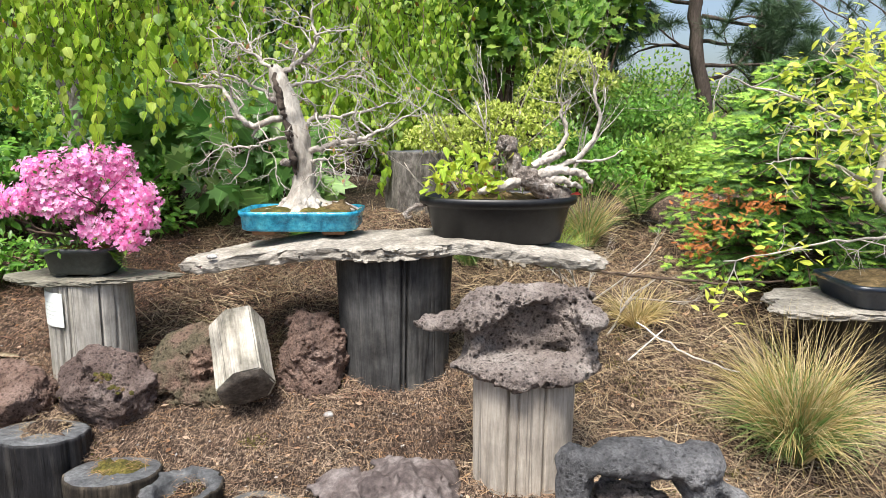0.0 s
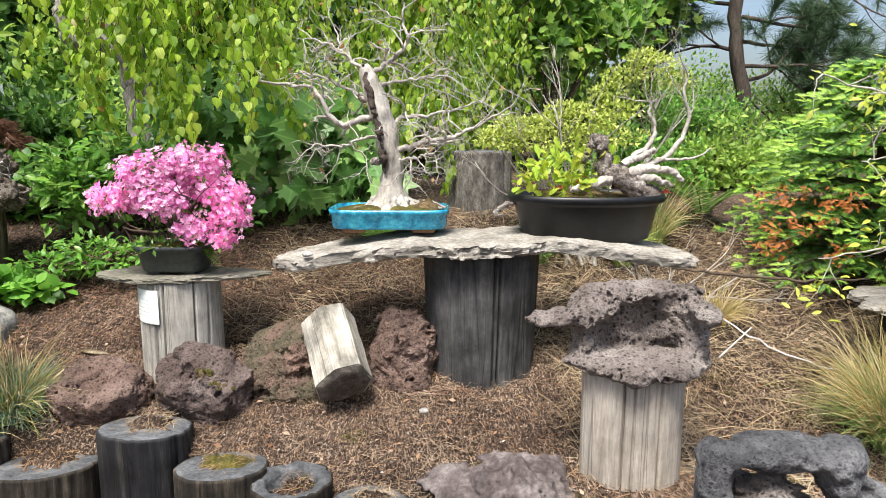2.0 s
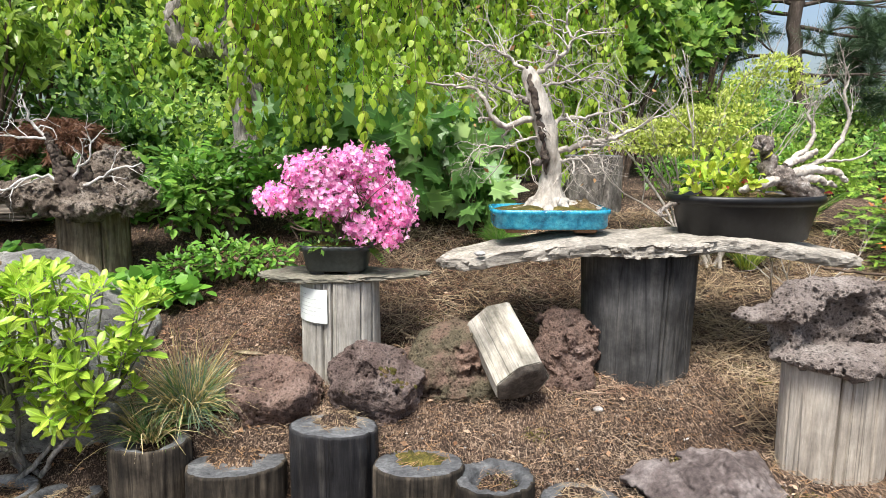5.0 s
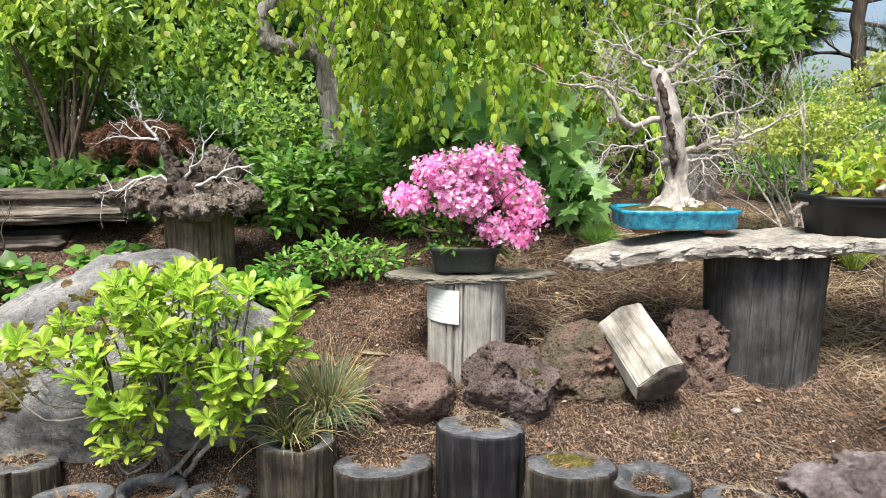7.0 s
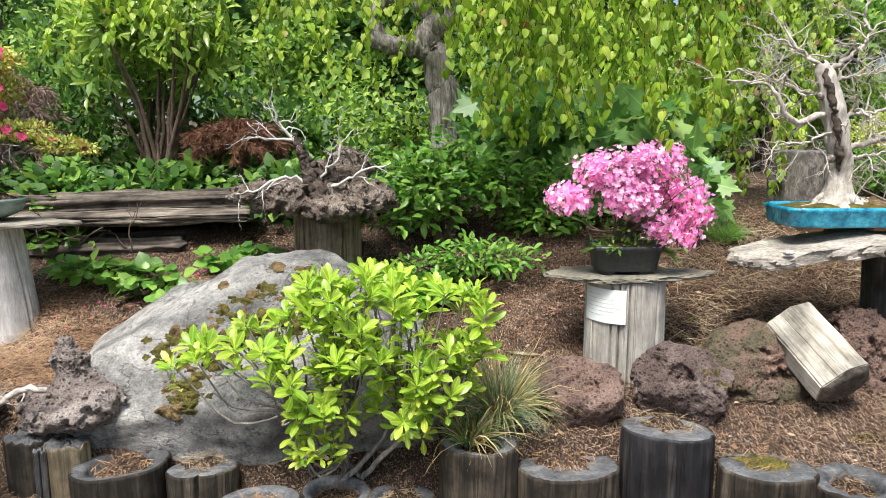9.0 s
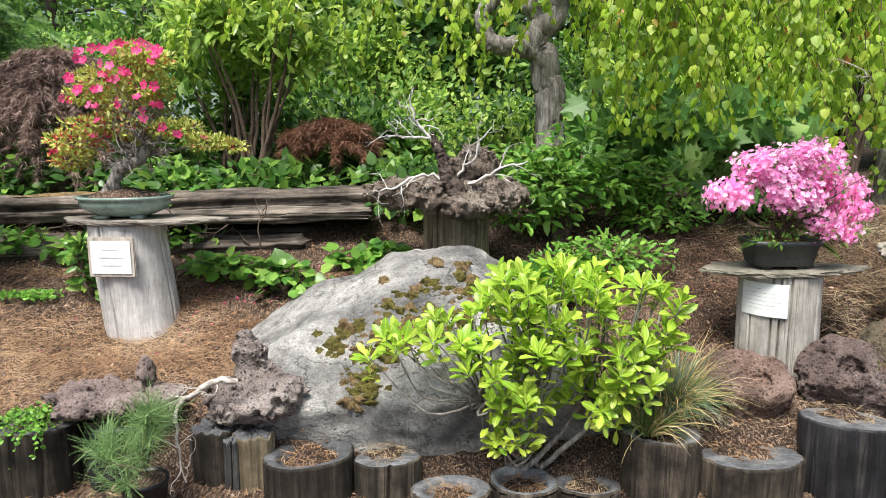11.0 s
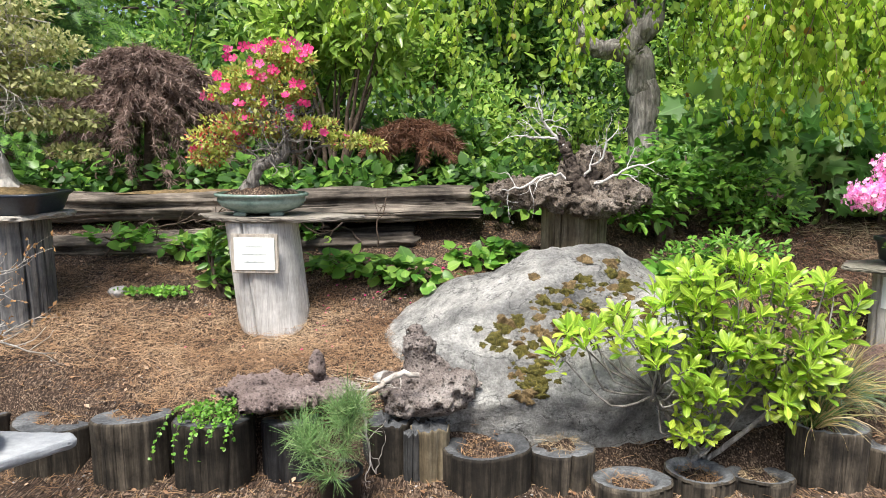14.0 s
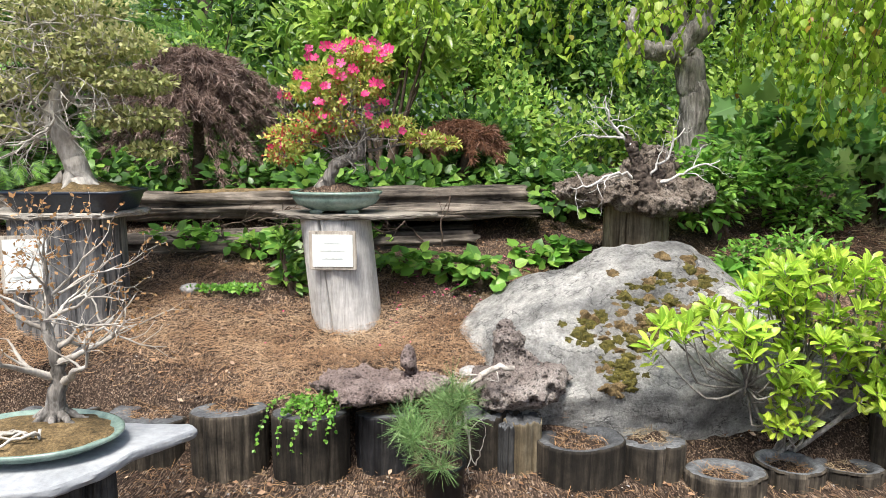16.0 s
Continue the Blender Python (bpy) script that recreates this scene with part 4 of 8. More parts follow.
MG = np.concatenate([c + RNG.normal(size=(90, 3)) * np.array([.03, .022, 0]) * RNG.uniform(.5, 1.6) for c in np.concatenate([on_ground(-1.7, 1.6, 2.0, 2.9, 26), on_ground(.4, 1.4, 2.2, 3.6, 16), on_ground(-1.3, -1.1, 3.15, 3.3, 2)])])
MG = np.array([(p[0], p[1], gz(p[0], p[1])) for p in MG])
flat_litter("ground_moss", RHOMB, MG, lambda n: RNG.uniform(.006, .016, n), M_MOSS, "small yellow-green moss patches on the soil", "moss", .010, .9)
flat_litter("dead_leaves", RHOMB, PB[80000:83000], lambda n: RNG.uniform(0.012, 0.036, n), L_DEAD, "curled brown and tan dead leaves on the bed", "leaf litter", 0.012, 0.7)
flat_litter("gravel", RHOMB, PB[83000:87000], lambda n: RNG.uniform(0.008, 0.018, n), M_PEBBLE, "small pale grit among the mulch", "gravel", 0.008, 0.7)

# ---- log edging ----
PILES = [(-5.78, 2.70, .16, .18, 'h'), (-5.34, 2.57, .185, .178, 'f'), (-4.97, 2.45, .25, .155, 'f'), (-4.635, 2.42, .25, .158, 'f'), (-4.34, 2.5, .22, .125, 'd'),
         (-3.55, 2.40, .15, .178, 'l'), (-3.245, 2.42, .125, .13, 'f'), (-2.995, 2.30, .06, .15, 'h'), (-2.72, 2.35, .07, .13, 'l'), (-2.48, 2.35, .055, .125, 'l'),
         (-2.19, 2.42, .235, .15, 'j'), (-1.86, 2.40, .155, .185, 'f'), (-1.49, 2.42, .29, .168, 'd'), (-1.17, 2.30, .20, .165, 'm'), (-0.90, 2.22, .19, .143, 'j'), (-0.62, 2.12, .155, .14, 'f')]
for i, (x, y, z, r, k) in enumerate(PILES):
    text = {'h': "weathered round log post with a hollow top in the bed edging", 'f': "weathered brown log post set upright in the bed edging", 'd': "blackened log post set upright in the bed edging",
            'l': "hollow dark log post filled with dry needles in the edging", 'j': "hollow split log post with a ragged rim in the edging", 'm': "dark log post with mossy top in the bed edging"}[k]
    e = thing("log_post", x, y, -0.12, text, "log", "log edging round the bed")
    hol = {'h': .62, 'l': .68, 'j': .62}.get(k, 0)
    me, rows = log_mesh(r, z + 0.12, i + 3, tilt=(RNG.uniform(-.06, .06), RNG.uniform(-.16, -.02)), cracks=9, hollow=hol, jag=.012 if k == 'j' else 0, wob=0.05, depth=.1 if k == 'j' else .05)
    two_mats(me, M_CHAR if k in 'd' else M_PILE, M_PILETOP, 128, rows)
    part("post", me, None, e)
    if k:
        q = {'l': .62, 'h': .58, 'j': .58}.get(k, .60)
        zt = z + .12 - {'l': .045, 'h': .045, 'j': .088}.get(k, .007)
        part("debris", mound_mesh(r * q, r * q * .9, .026, i, 2, .9), M_MOSS if k == 'm' else M_SOIL, e, "crumbly debris" if k != 'm' else "yellow-green moss", pose(0, .01, zt))
        n_ = 150 if k != 'm' else 50
        a_, w_ = RNG.uniform(0, 6.28, n_), RNG.uniform(0, 6.28, n_)
        d_ = np.sqrt(RNG.random(n_)) * r * .66
        part("needle_growth", scatter("needles", (STRIP[0] * np.array([.8, 1, 1]), STRIP[1]), np.stack([np.cos(a_) * d_, np.sin(a_) * d_ + .01, zt + .014 + RNG.random(n_) * .014], -1), np.stack([np.cos(w_), np.sin(w_), RNG.normal(0, .2, n_)], -1), np.tile((0., -.2, 1.), (n_, 1)), RNG.uniform(.015, .055, n_)), M_LITTER if i % 3 else M_STRAW, e, "dry needles")

# ---- stump stand with pink azalea ----
AZX, AZY = -1.535, 2.96


def stump(name, x, y, z0, z1, r, seed, mat, label, taper=0.0, lean=(0, 0), group="", cracks=8, crack_depth=0.009, splits=7):
    e = thing(name, x, y, z0, label, "stump stand", group)
    me, rows = log_mesh(r, z1 - z0, seed, taper=taper, lean=lean, cracks=cracks, crack_depth=crack_depth, segs=360, splits=splits)
    two_mats(me, mat, mat, 360, rows)
    part("log", me, None, e)
    return e


def label_card(parent, x, y, z, w, h, rz, frame_mat=None, lines=5, rx=0):
    """A paper notice fixed to a log, with faded unreadable lines."""
    m = pose(x, y, z, rx, 0, rz)
    if frame_mat:
        b = part("notice_frame", box_mesh(w + .035, .012, h + .035), frame_mat, parent, "weathered wooden backing board", m)
        p = part("notice", box_mesh(w, .004, h, .001), M_PAPER, b, "faded white paper notice", pose(0, -.009, 0))
    else:
        p = part("notice", box_mesh(w, .004, h, .001), M_PAPER, parent, "faded white paper notice", m)
    bm = bmesh.new()
    for k in range(lines):
        zz = h * (.30 - .60 * k / max(1, lines - 1)) * (0.8 if lines > 1 else 0)
        ww = w * RNG.uniform(.45, .75) if k else w * .4
        q = bmesh.ops.create_grid(bm, x_segments=1, y_segments=1, size=.5)
        for v in q['verts']:
            v.co = (v.co.x * ww, -.0045, zz + v.co.y * h * .022)
    part("faded_text_bars", bm, M_PRINT, p if not frame_mat else b, m=pose(0, -.0005 if not frame_mat else -.0085, 0))


az = stump("log_stand", AZX, AZY, .28, .757, .172, 31, M_PALEWOOD, "pale weathered log stand with a pinned paper notice", taper=-.02, crack_depth=.012)
wrapped_card(az, .1775, .375, .145, -44, 66)
solo("stone_slab", slab_mesh([(-.345, -.03), (-.25, -.11), (-.1, -.17), (.08, -.175), (.2, -.13), (.34, -.06), (.425, .02), (.3, .07), (.15, .13), (-.05, .17), (-.24, .12)], .022, 2, .004, .012), M_SLATE_G, AZX - .02, AZY, .755, "thin grey-green slate slab resting on a log stand", "stone slab")


def blob_leaves(blobs, shell=0.45, up=0.3, seed=0, rnd=0.6):
    """Leaf places on lumpy ellipsoids (x, y, z, rx, ry, rz, n): points, ways, normals."""
    rng = np.random.default_rng(seed)
    P, A, N = [], [], []
    for x, y, z, rx, ry, rz, n in blobs:
        d = unit(rng.normal(size=(n, 3)))
        lump = 1 + 0.22 * np.sin(5 * d[:, 0] + 3 * d[:, 2] + seed) * np.cos(4 * d[:, 1] + 2 * d[:, 2])
        q = (1 - shell * rng.random(n) ** 1.5) * lump
        P.append(np.array([x, y, z]) + d * q[:, None] * np.array([rx, ry, rz]))
        out = unit(d / np.array([rx, ry, rz]))
        A.append(unit(out + rng.normal(size=(n, 3)) * rnd + np.array([0, 0, up * 0.5])))
        N.append(unit(out * 0.6 + np.array([0, -0.2, up + 0.4]) + rng.normal(size=(n, 3)) * 0.4))
    return np.concatenate(P), np.concatenate(A), np.concatenate(N)


rt = thing("potted_azalea", AZX - .01, AZY, .778, "pink-flowering azalea bonsai in a dark grey plastic pot", "potted plant")
part("pot", pot_mesh(.155, .108, [(.80, .012), (.84, .02), (.95, .10), (1.0, .102), (1.03, .108), (1.03, .124), (.97, .126), (.93, .112), (.9, .108)], 5.0), M_GREYPLASTIC, rt, "dark grey rectangular plastic pot")
for sx in (-1, 1):
    for sy in (-1, 1):
        part("pot_foot", box_mesh(.05, .03, .016), M_GREYPLASTIC, rt, m=pose(sx * .075, sy * .055, .008))
part("soil", mound_mesh(.138, .095, .025, 3, 5.0), M_MOSS, rt, "mossy soil", pose(0, 0, .107))
lines, tips = [], []
lines.append(curve_pts([(0.02, 0, .10, .028), (.01, 0, .14, .024), (.03, .0, .20, .02), (.02, .02, .27, .014)], 10, .003))
for k in range(9):
    a = k * 0.7
    grow((.02, .0, .14 + .015 * (k % 5)), (math.cos(a) * 1.2, math.sin(a) * .9, .75), .24, .011, 2, .6, 3, .2, .2, 6, .6, lines, tips)
part("branchwork", tubes(lines, 6), M_BROWNSTEM, rt, "brown branching stems")
AZB = [(-.06, -.02, .42, .20, .17, .11, 330), (.10, -.02, .46, .17, .16, .10, 300), (-.20, -.03, .31, .13, .14, .075, 210), (.19, -.02, .33, .14, .14, .09, 230), (.0, -.10, .31, .16, .11, .09, 250), (.22, -.06, .24, .10, .1, .06, 120), (.05, .08, .40, .18, .14, .12, 150), (.10, -.13, .20, .10, .07, .06, 100), (.19, -.09, .155, .06, .05, .04, 60)]
AZB = [(x * 1.22, y, z * 1.03, rx * .72, ry * .76, rz * .72, int(n * .62)) for x, y, z, rx, ry, rz, n in AZB]
P, A, N = blob_leaves(AZB, .35, .2, 5)
# clusters of four or five flowers at each place
PP, AA, NN = [], [], []
for p, a in zip(P, unit(A * .4 + (P - np.array([.0, .0, .28])) * 3)):
    for k in range(4):
        PP.append(p + RNG.normal(size=3) * .016)
        n_ = unit(a + RNG.normal(size=3) * .5)
        NN.append(n_)
        AA.append(np.cross(n_, RNG.normal(size=3)))
part("bloom", scatter("flowers", FLOWER, np.array(PP), np.array(AA), np.array(NN), RNG.uniform(.018, .028, len(PP))), L_PINK, rt, "dense bright pink flowers")
P, A, N = blob_leaves([(x, y, z - .02, rx * .9, ry * .9, rz, n // 2) for x, y, z, rx, ry, rz, n in AZB] + [(0, -.02, .20, .16, .12, .04, 90), (-.05, -.05, .13, .13, .10, .02, 90)], .6, .3, 6)
part("foliage", scatter("leaves", RHOMB, P, A, N, RNG.uniform(.018, .034, len(P))), L_SHRUB, rt, "small green leaves")


def fern_frond(lines_, P_, A_, N_, S_, base, way, length, droop=.5, pairs=16, width=.28):
    """One fern frond: a drooping rib with paired leaflets."""
    way = unit(np.array(way, float))
    side = unit(np.cross(way, (0, 0, 1)))
    pts = []
    for k in range(pairs + 1):
        f = k / pairs
        p = np.array(base) + way * length * f + np.array([0, 0, -droop * length * f * f])
        pts.append(p)
        if k > 1:
            for s in (-1, 1):
                P_.append(p)
                A_.append(side * s + way * .35 + np.array([0, 0, -.15]))
                N_.append(np.array([0, -.2, 1.0]))
                S_.append(length * width * math.sin(math.pi * min(1, .12 + f * .9)) ** .7 + .006)
    lines_.append((pts, np.linspace(.003, .001, len(pts)) * max(.5, length * 3)))


fl, fp, fa, fn, fs = [], [], [], [], []
for b, w, ln in (((-.09, -.06, .12), (-1, -.25, .25), .13), ((.11, -.06, .12), (1, -.35, .1), .11), ((.13, -.04, .12), (.8, -.6, -.2), .12), ((-.05, -.08, .12), (-.6, -.8, .3), .09)):
    fern_frond(fl, fp, fa, fn, fs, b, w, ln, .5, 14, .22)
part("fern_fronds", scatter("fern", RHOMB, np.array(fp), np.array(fa), np.array(fn), np.array(fs)), L_FERN, rt, "small green fern fronds")

# ---- big log with the long slab ----
stump("log_stand", -.205, 3.0, .24, .905, .245, 12, M_DARKWOOD, "dark blackened thick log stand under a long stone slab", taper=.12, cracks=10)


def slab_drop(x, y):
    return -(.105 if x < 0 else .06) * smooth01(.25, .98, abs(x)) + .008 * math.sin(x * 5) - .012 * smooth01(-.05, -.25, y)


BSL = [(-.90, -.02), (-.86, -.13), (-.70, -.17), (-.55, -.13), (-.42, -.20), (-.22, -.185), (-.08, -.23), (.12, -.21), (.28, -.17), (.42, -.19), (.58, -.2), (.75, -.17), (.885, -.12), (.87, -.0), (.80, .13), (.5, .2), (.2, .24), (-.1, .22), (-.4, .25), (-.65, .24), (-.84, .17)]
solo("stone_slab", slab_mesh(BSL, .050, 7, .010, .024, slab_drop, 420, 26), M_SLATE, -.205, 2.92, .898, "long rough grey slate slab lying across a thick log", "stone slab")
solo("small_stone", rock_mesh(.022, .016, .012, 3, 3), M_STONE, -.93, 2.76, .892, "small grey stone lying on the slab", "stone")

# blue tray with the bare beech
bt = thing("bonsai_tree", -.61, 3.05, .955, "leafless old grey-barked bonsai in a shallow turquoise glazed tray", "bonsai")
tray = part("tray", pot_mesh(.262, .17, [(.9, .018), (.93, .02), (.955, .03), (.965, .078), (1.0, .086), (1.0, .102), (.95, .103), (.93, .088), (.9, .086)], 6.0, 96, .006), M_BLUE, bt, "turquoise glazed rectangular tray with raised pattern")
for sx in (-1, 1):
    for sy in (-1, 1):
        part("tray_foot", box_mesh(.10, .05, .02, .005), M_TERRA, bt, "unglazed brown foot", pose(sx * .15, sy * .10, .01))
part("moss", mound_mesh(.235, .155, .03, 8, 6.0, .35), M_MOSS, bt, "green and brown moss", pose(0, 0, .086))
part("dry_moss", mound_mesh(.09, .09, .035, 9, 2, .5), M_DRYMOSS, bt, "brown dry moss", pose(.14, .0, .095))
trunk_ctrl = [(.01, 0, .075, .135), (.005, 0, .105, .100), (.0, 0, .145, .070), (.005, 0, .20, .052), (.015, 0, .28, .043), (-.005, 0, .36, .050), (-.02, 0, .44, .050), (-.045, 0, .52, .050), (-.065, 0, .60, .045), (-.085, 0, .66, .038), (-.098, 0, .70, .026), (-.10, 0, .715, .006)]
pts, rad = curve_pts(trunk_ctrl, 90)
tv, tfc, SG = [], [], 44
for i, (p, r) in enumerate(zip(pts, rad)):
    for j in range(SG):
        a = 2 * math.pi * j / SG
        zz = p[2]
        flare = max(0, 1 - (zz - .075) / .12)
        e = 1 + .10 * fbm(Vector((math.cos(a) * 1.5, math.sin(a) * 1.5, zz * 9)), 3) + .22 * flare * math.sin(7 * a + 1) + .06 * math.sin(3 * a + zz * 16)
        tv.append((p[0] + r * e * math.cos(a), p[1] + r * e * math.sin(a), zz + .01 * fbm(Vector((a, zz * 20, 1)), 2) * (i > 80)))
for i in range(len(pts) - 1):
    for j in range(SG):
        a, b = i * SG + j, i * SG + (j + 1) % SG
        tfc.append((a, b, b + SG, a + SG))
part("trunk", roughen(as_mesh("trunk", tv, tfc), .006, (30, 30, 14), 5), M_BEECH, bt, "thick pale trunk with flared root base")
hol = tubes([curve_pts([(-.018, -.046, .25, .004), (-.030, -.050, .33, .016), (-.036, -.050, .39, .007), (-.046, -.052, .44, .017), (-.056, -.050, .50, .009), (-.072, -.046, .56, .016), (-.090, -.036, .63, .014), (-.112, -.020, .71, .006)], 44, .004, 4)], 10)
part("rotted_cavity", hol, M_ROT, bt, "dark rotted cavity along the trunk")
knots = tubes([curve_pts([(-.045, -.03, .30, .016), (-.065, -.05, .305, .018), (-.08, -.055, .295, .01)], 8)], 8)
part("knot", tubes([curve_pts([(-.085, -.01, .565, .015), (-.115, -.02, .57, .016), (-.125, -.02, .58, .006)], 8)], 8), M_BRWOOD, bt, "brown broken knot")
part("knot", knots, M_BRWOOD, bt, "brown broken knot")
roots = []
for a, ln in ((-.4, .14), (.1, .19), (-1.0, .10), (-1.7, .08), (-2.5, .10), (-2.9, .12), (.5, .12), (-.15, .17)):
    c, s = math.cos(a), math.sin(a)
    roots.append(curve_pts([(c * .03, s * .03, .165, .016), (c * .08, s * .07, .125, .016), (c * ln * .9, s * ln * .7, .112 + .008 * math.sin(a * 7), .012), (c * ln * 1.35, s * ln * .95, .095, .006)], 14, .003, int(a * 10) + 50))
part("rootwork", tubes(roots, 10), M_BEECH, bt, "gnarled pale surface roots")
bl_lines, bl_tips = [], []
rg = np.random.default_rng(21)
limbs = [([(-.05, 0, .50, .017), (-.11, -.02, .485, .016), (-.20, -.03, .46, .014), (-.25, -.03, .49, .012), (-.29, -.03, .56, .010), (-.33, -.02, .62, .008), (-.45, -.02, .63, .006), (-.60, -.03, .645, .004)], 4),
         ([(.02, 0, .35, .016), (.09, -.02, .36, .014), (.17, -.03, .39, .012), (.26, -.03, .40, .010), (.36, -.03, .45, .007), (.48, -.03, .51, .004)], 5),
         ([(.0, .0, .44, .012), (.05, .03, .49, .010), (.13, .04, .50, .008), (.25, .06, .52, .006), (.38, .06, .56, .004)], 5),
         ([(-.09, 0, .67, .013), (-.04, -.01, .70, .012), (.03, -.01, .75, .010), (.085, -.01, .82, .008), (.06, 0, .90, .006), (.07, 0, .98, .004)], 4),
         ([(-.08, .02, .60, .010), (-.02, .06, .64, .008), (.10, .10, .66, .006), (.26, .12, .68, .004)], 4),
         ([(-.10, 0, .69, .010), (-.16, 0, .73, .008), (-.22, .02, .78, .006), (-.34, .02, .83, .004)], 5),
         ([(-.08, .03, .58, .010), (-.16, .08, .60, .008), (-.28, .1, .66, .006), (-.42, .12, .70, .004)], 4),
         ([(-.03, .0, .41, .008), (-.12, -.06, .40, .006), (-.2, -.09, .37, .005), (-.32, -.10, .38, .003)], 4),
         ([(.03, -.02, .30, .008), (.1, -.06, .32, .006), (.2, -.08, .34, .004)], 3)]
for ctrl, k in limbs:
    c = curve_pts(ctrl, 26, .004, len(ctrl) * 7 + k)
    bl_lines.append(c)
    for j in range(6, 26, 2):
        w = unit(c[0][min(25, j + 1)] - c[0][j - 1]) + rg.normal(size=3) * np.array([.9, .8, .4]) + np.array([0, 0, .06])
        grow(c[0][j], w, rg.uniform(.12, .26), c[1][j] * .45 + .0013, 2, .7, 3, .42, .03, 7, .62, bl_lines, bl_tips, rg)
part("branchwork", tubes(bl_lines, 5), M_TWIG, bt, "tangle of bare grey branches and twigs")
dl = [p for p, d in bl_tips[::40]]
part("withered_foliage", scatter("dead", RHOMB, np.array(dl), rand_dirs(len(dl), -1), rand_dirs(len(dl)), RNG.uniform(.02, .035, len(dl))), L_RUSTBUD, bt, "few withered tan leaves")

# black oval pot with driftwood trunk
bp = thing("potted_plant", .245, 2.98, .93, "black oval nursery pot with twisted driftwood trunk and bright leaves", "potted plant")
part("pot", pot_mesh(.335, .215, [(.76, 0), (.81, .006), (.92, .150), (.95, .158), (1.0, .164), (1.015, .180), (1.0, .194), (.965, .196), (.945, .18), (.9, .165)], 2.2, 96), M_BLACKPLASTIC, bp, "black oval plastic nursery pot")
part("soil", mound_mesh(.30, .19, .035, 13, 2.2, .5), M_DRYMOSS, bp, "brown mossy soil", pose(0, 0, .165))
part("moss", mound_mesh(.11, .10, .035, 14, 2, .5), M_MOSS, bp, "yellow-green moss", pose(-.13, -.06, .18))
dw = []
dw.append(curve_pts([(.24, -.06, .14, .034), (.19, -.07, .175, .042), (.12, -.08, .215, .040), (.05, -.08, .265, .034), (.01, -.08, .33, .027), (.0, -.08, .385, .024), (-.03, -.08, .41, .018), (-.055, -.08, .36, .014), (-.075, -.08, .32, .005)], 30, .006, 3))
dw.append(curve_pts([(.10, -.08, .25, .022), (.17, -.09, .285, .018), (.25, -.10, .285, .015), (.31, -.11, .265, .011), (.34, -.11, .235, .004)], 18, .005, 5))
dw.append(curve_pts([(.03, -.11, .235, .022), (-.04, -.14, .225, .018), (-.11, -.15, .205, .013), (-.135, -.15, .195, .008)], 12, .002, 6))
dw.append(curve_pts([(.13, -.08, .24, .02), (.22, -.10, .245, .014), (.30, -.1, .215, .006)], 10, .004, 7))
dw.append(curve_pts([(.09, -.07, .30, .016), (.17, -.05, .33, .014), (.23, -.04, .36, .010)], 8, .003, 8))
part("driftwood_trunk", roughen(tubes([curve_dense((c[0], c[1] * 1.15)) for c in dw[:1]], 22), .012, (42, 42, 42), 3, .006, 60), M_BRWOOD, bp, "gnarled grey-brown driftwood trunk", pose(.045, 0, .022))
for c in dw[1:]:
    part("driftwood_arm", roughen(tubes([curve_dense((c[0], c[1] * 1.05))], 16), .006, (60, 60, 60), 4), M_TWIG, bp, "bleached dead wood arm", pose(.045, 0, .022))
bw = []
bw.append(curve_pts([(.10, -.04, .30, .014), (.15, -.02, .34, .013), (.22, 0, .38, .011), (.25, .02, .46, .009), (.22, .03, .52, .007), (.25, .03, .58, .004)], 22, .003, 3))
bw.append(curve_pts([(.18, -.04, .29, .014), (.28, -.02, .33, .012), (.36, 0, .42, .010), (.38, 0, .52, .008), (.35, 0, .60, .006), (.37, 0, .68, .003)], 22, .003, 4))
bw.append(curve_pts([(.28, -.03, .32, .007), (.40, -.03, .33, .005), (.48, -.02, .37, .003)], 12, .003, 5))
rg = np.random.default_rng(5)
tt = []
for c in bw[:2]:
    for j in range(12, 22, 2):
        grow(c[0][j], rg.normal(size=3) * .6 + np.array([0, 0, .9]), .15, .003, 2, .5, 3, .2, .3, 5, .65, bw2 := [], tt, rg)
        bw += bw2
part("branchwork", tubes(bw, 6), M_TWIG, bp, "bare grey branches rising from the trunk", pose(.045, 0, .02))
P, A, N = blob_leaves([(-.14, -.05, .29, .15, .12, .09, 62), (-.24, -.08, .25, .07, .08, .07, 32), (-.02, -.02, .31, .12, .10, .09, 48), (-.08, -.13, .25, .14, .05, .05, 34), (.10, .05, .30, .1, .06, .06, 16)], .8, .4, 9, 1.1)
for k, (p_, a_, n_) in enumerate(zip(P, A, N)):
    part("leaf", scatter("leaf", (BLUNT[0] * np.array([1.6, 1, 1]), BLUNT[1]), p_[None], a_[None], n_[None], RNG.uniform(.042, .068)), (L_LIME, L_LIME_D, L_YEL)[k % 3], bp)
P, A, N = blob_leaves([(-.05, -.06, .26, .07, .05, .06, 14), (.24, -.08, .21, .06, .05, .05, 14), (-.2, -.1, .21, .08, .05, .05, 8)], .6, .4, 10)
part("red_foliage", scatter("red_leaves", OBOV, P[::2], A[::2], N[::2], RNG.uniform(.04, .06, len(P[::2]))), L_REDLEAF, bp, "few red and pink leaves")
part("root_end", tubes([curve_pts([(-.30, -.05, .16, .008), (-.36, -.07, .15, .01), (-.40, -.08, .12, .009), (-.37, -.1, .11, .006)], 12, .003, 4)], 7), M_BRWOOD, bp, "dry root hanging over the rim")

# ---- lava bowl on the front post ----
stump("log_stand", .285, 2.25, .10, .622, .172, 44, M_GREYWOOD, "pale brown split log stand with deep vertical cracks", cracks=4, taper=.01, crack_depth=.006, splits=9)


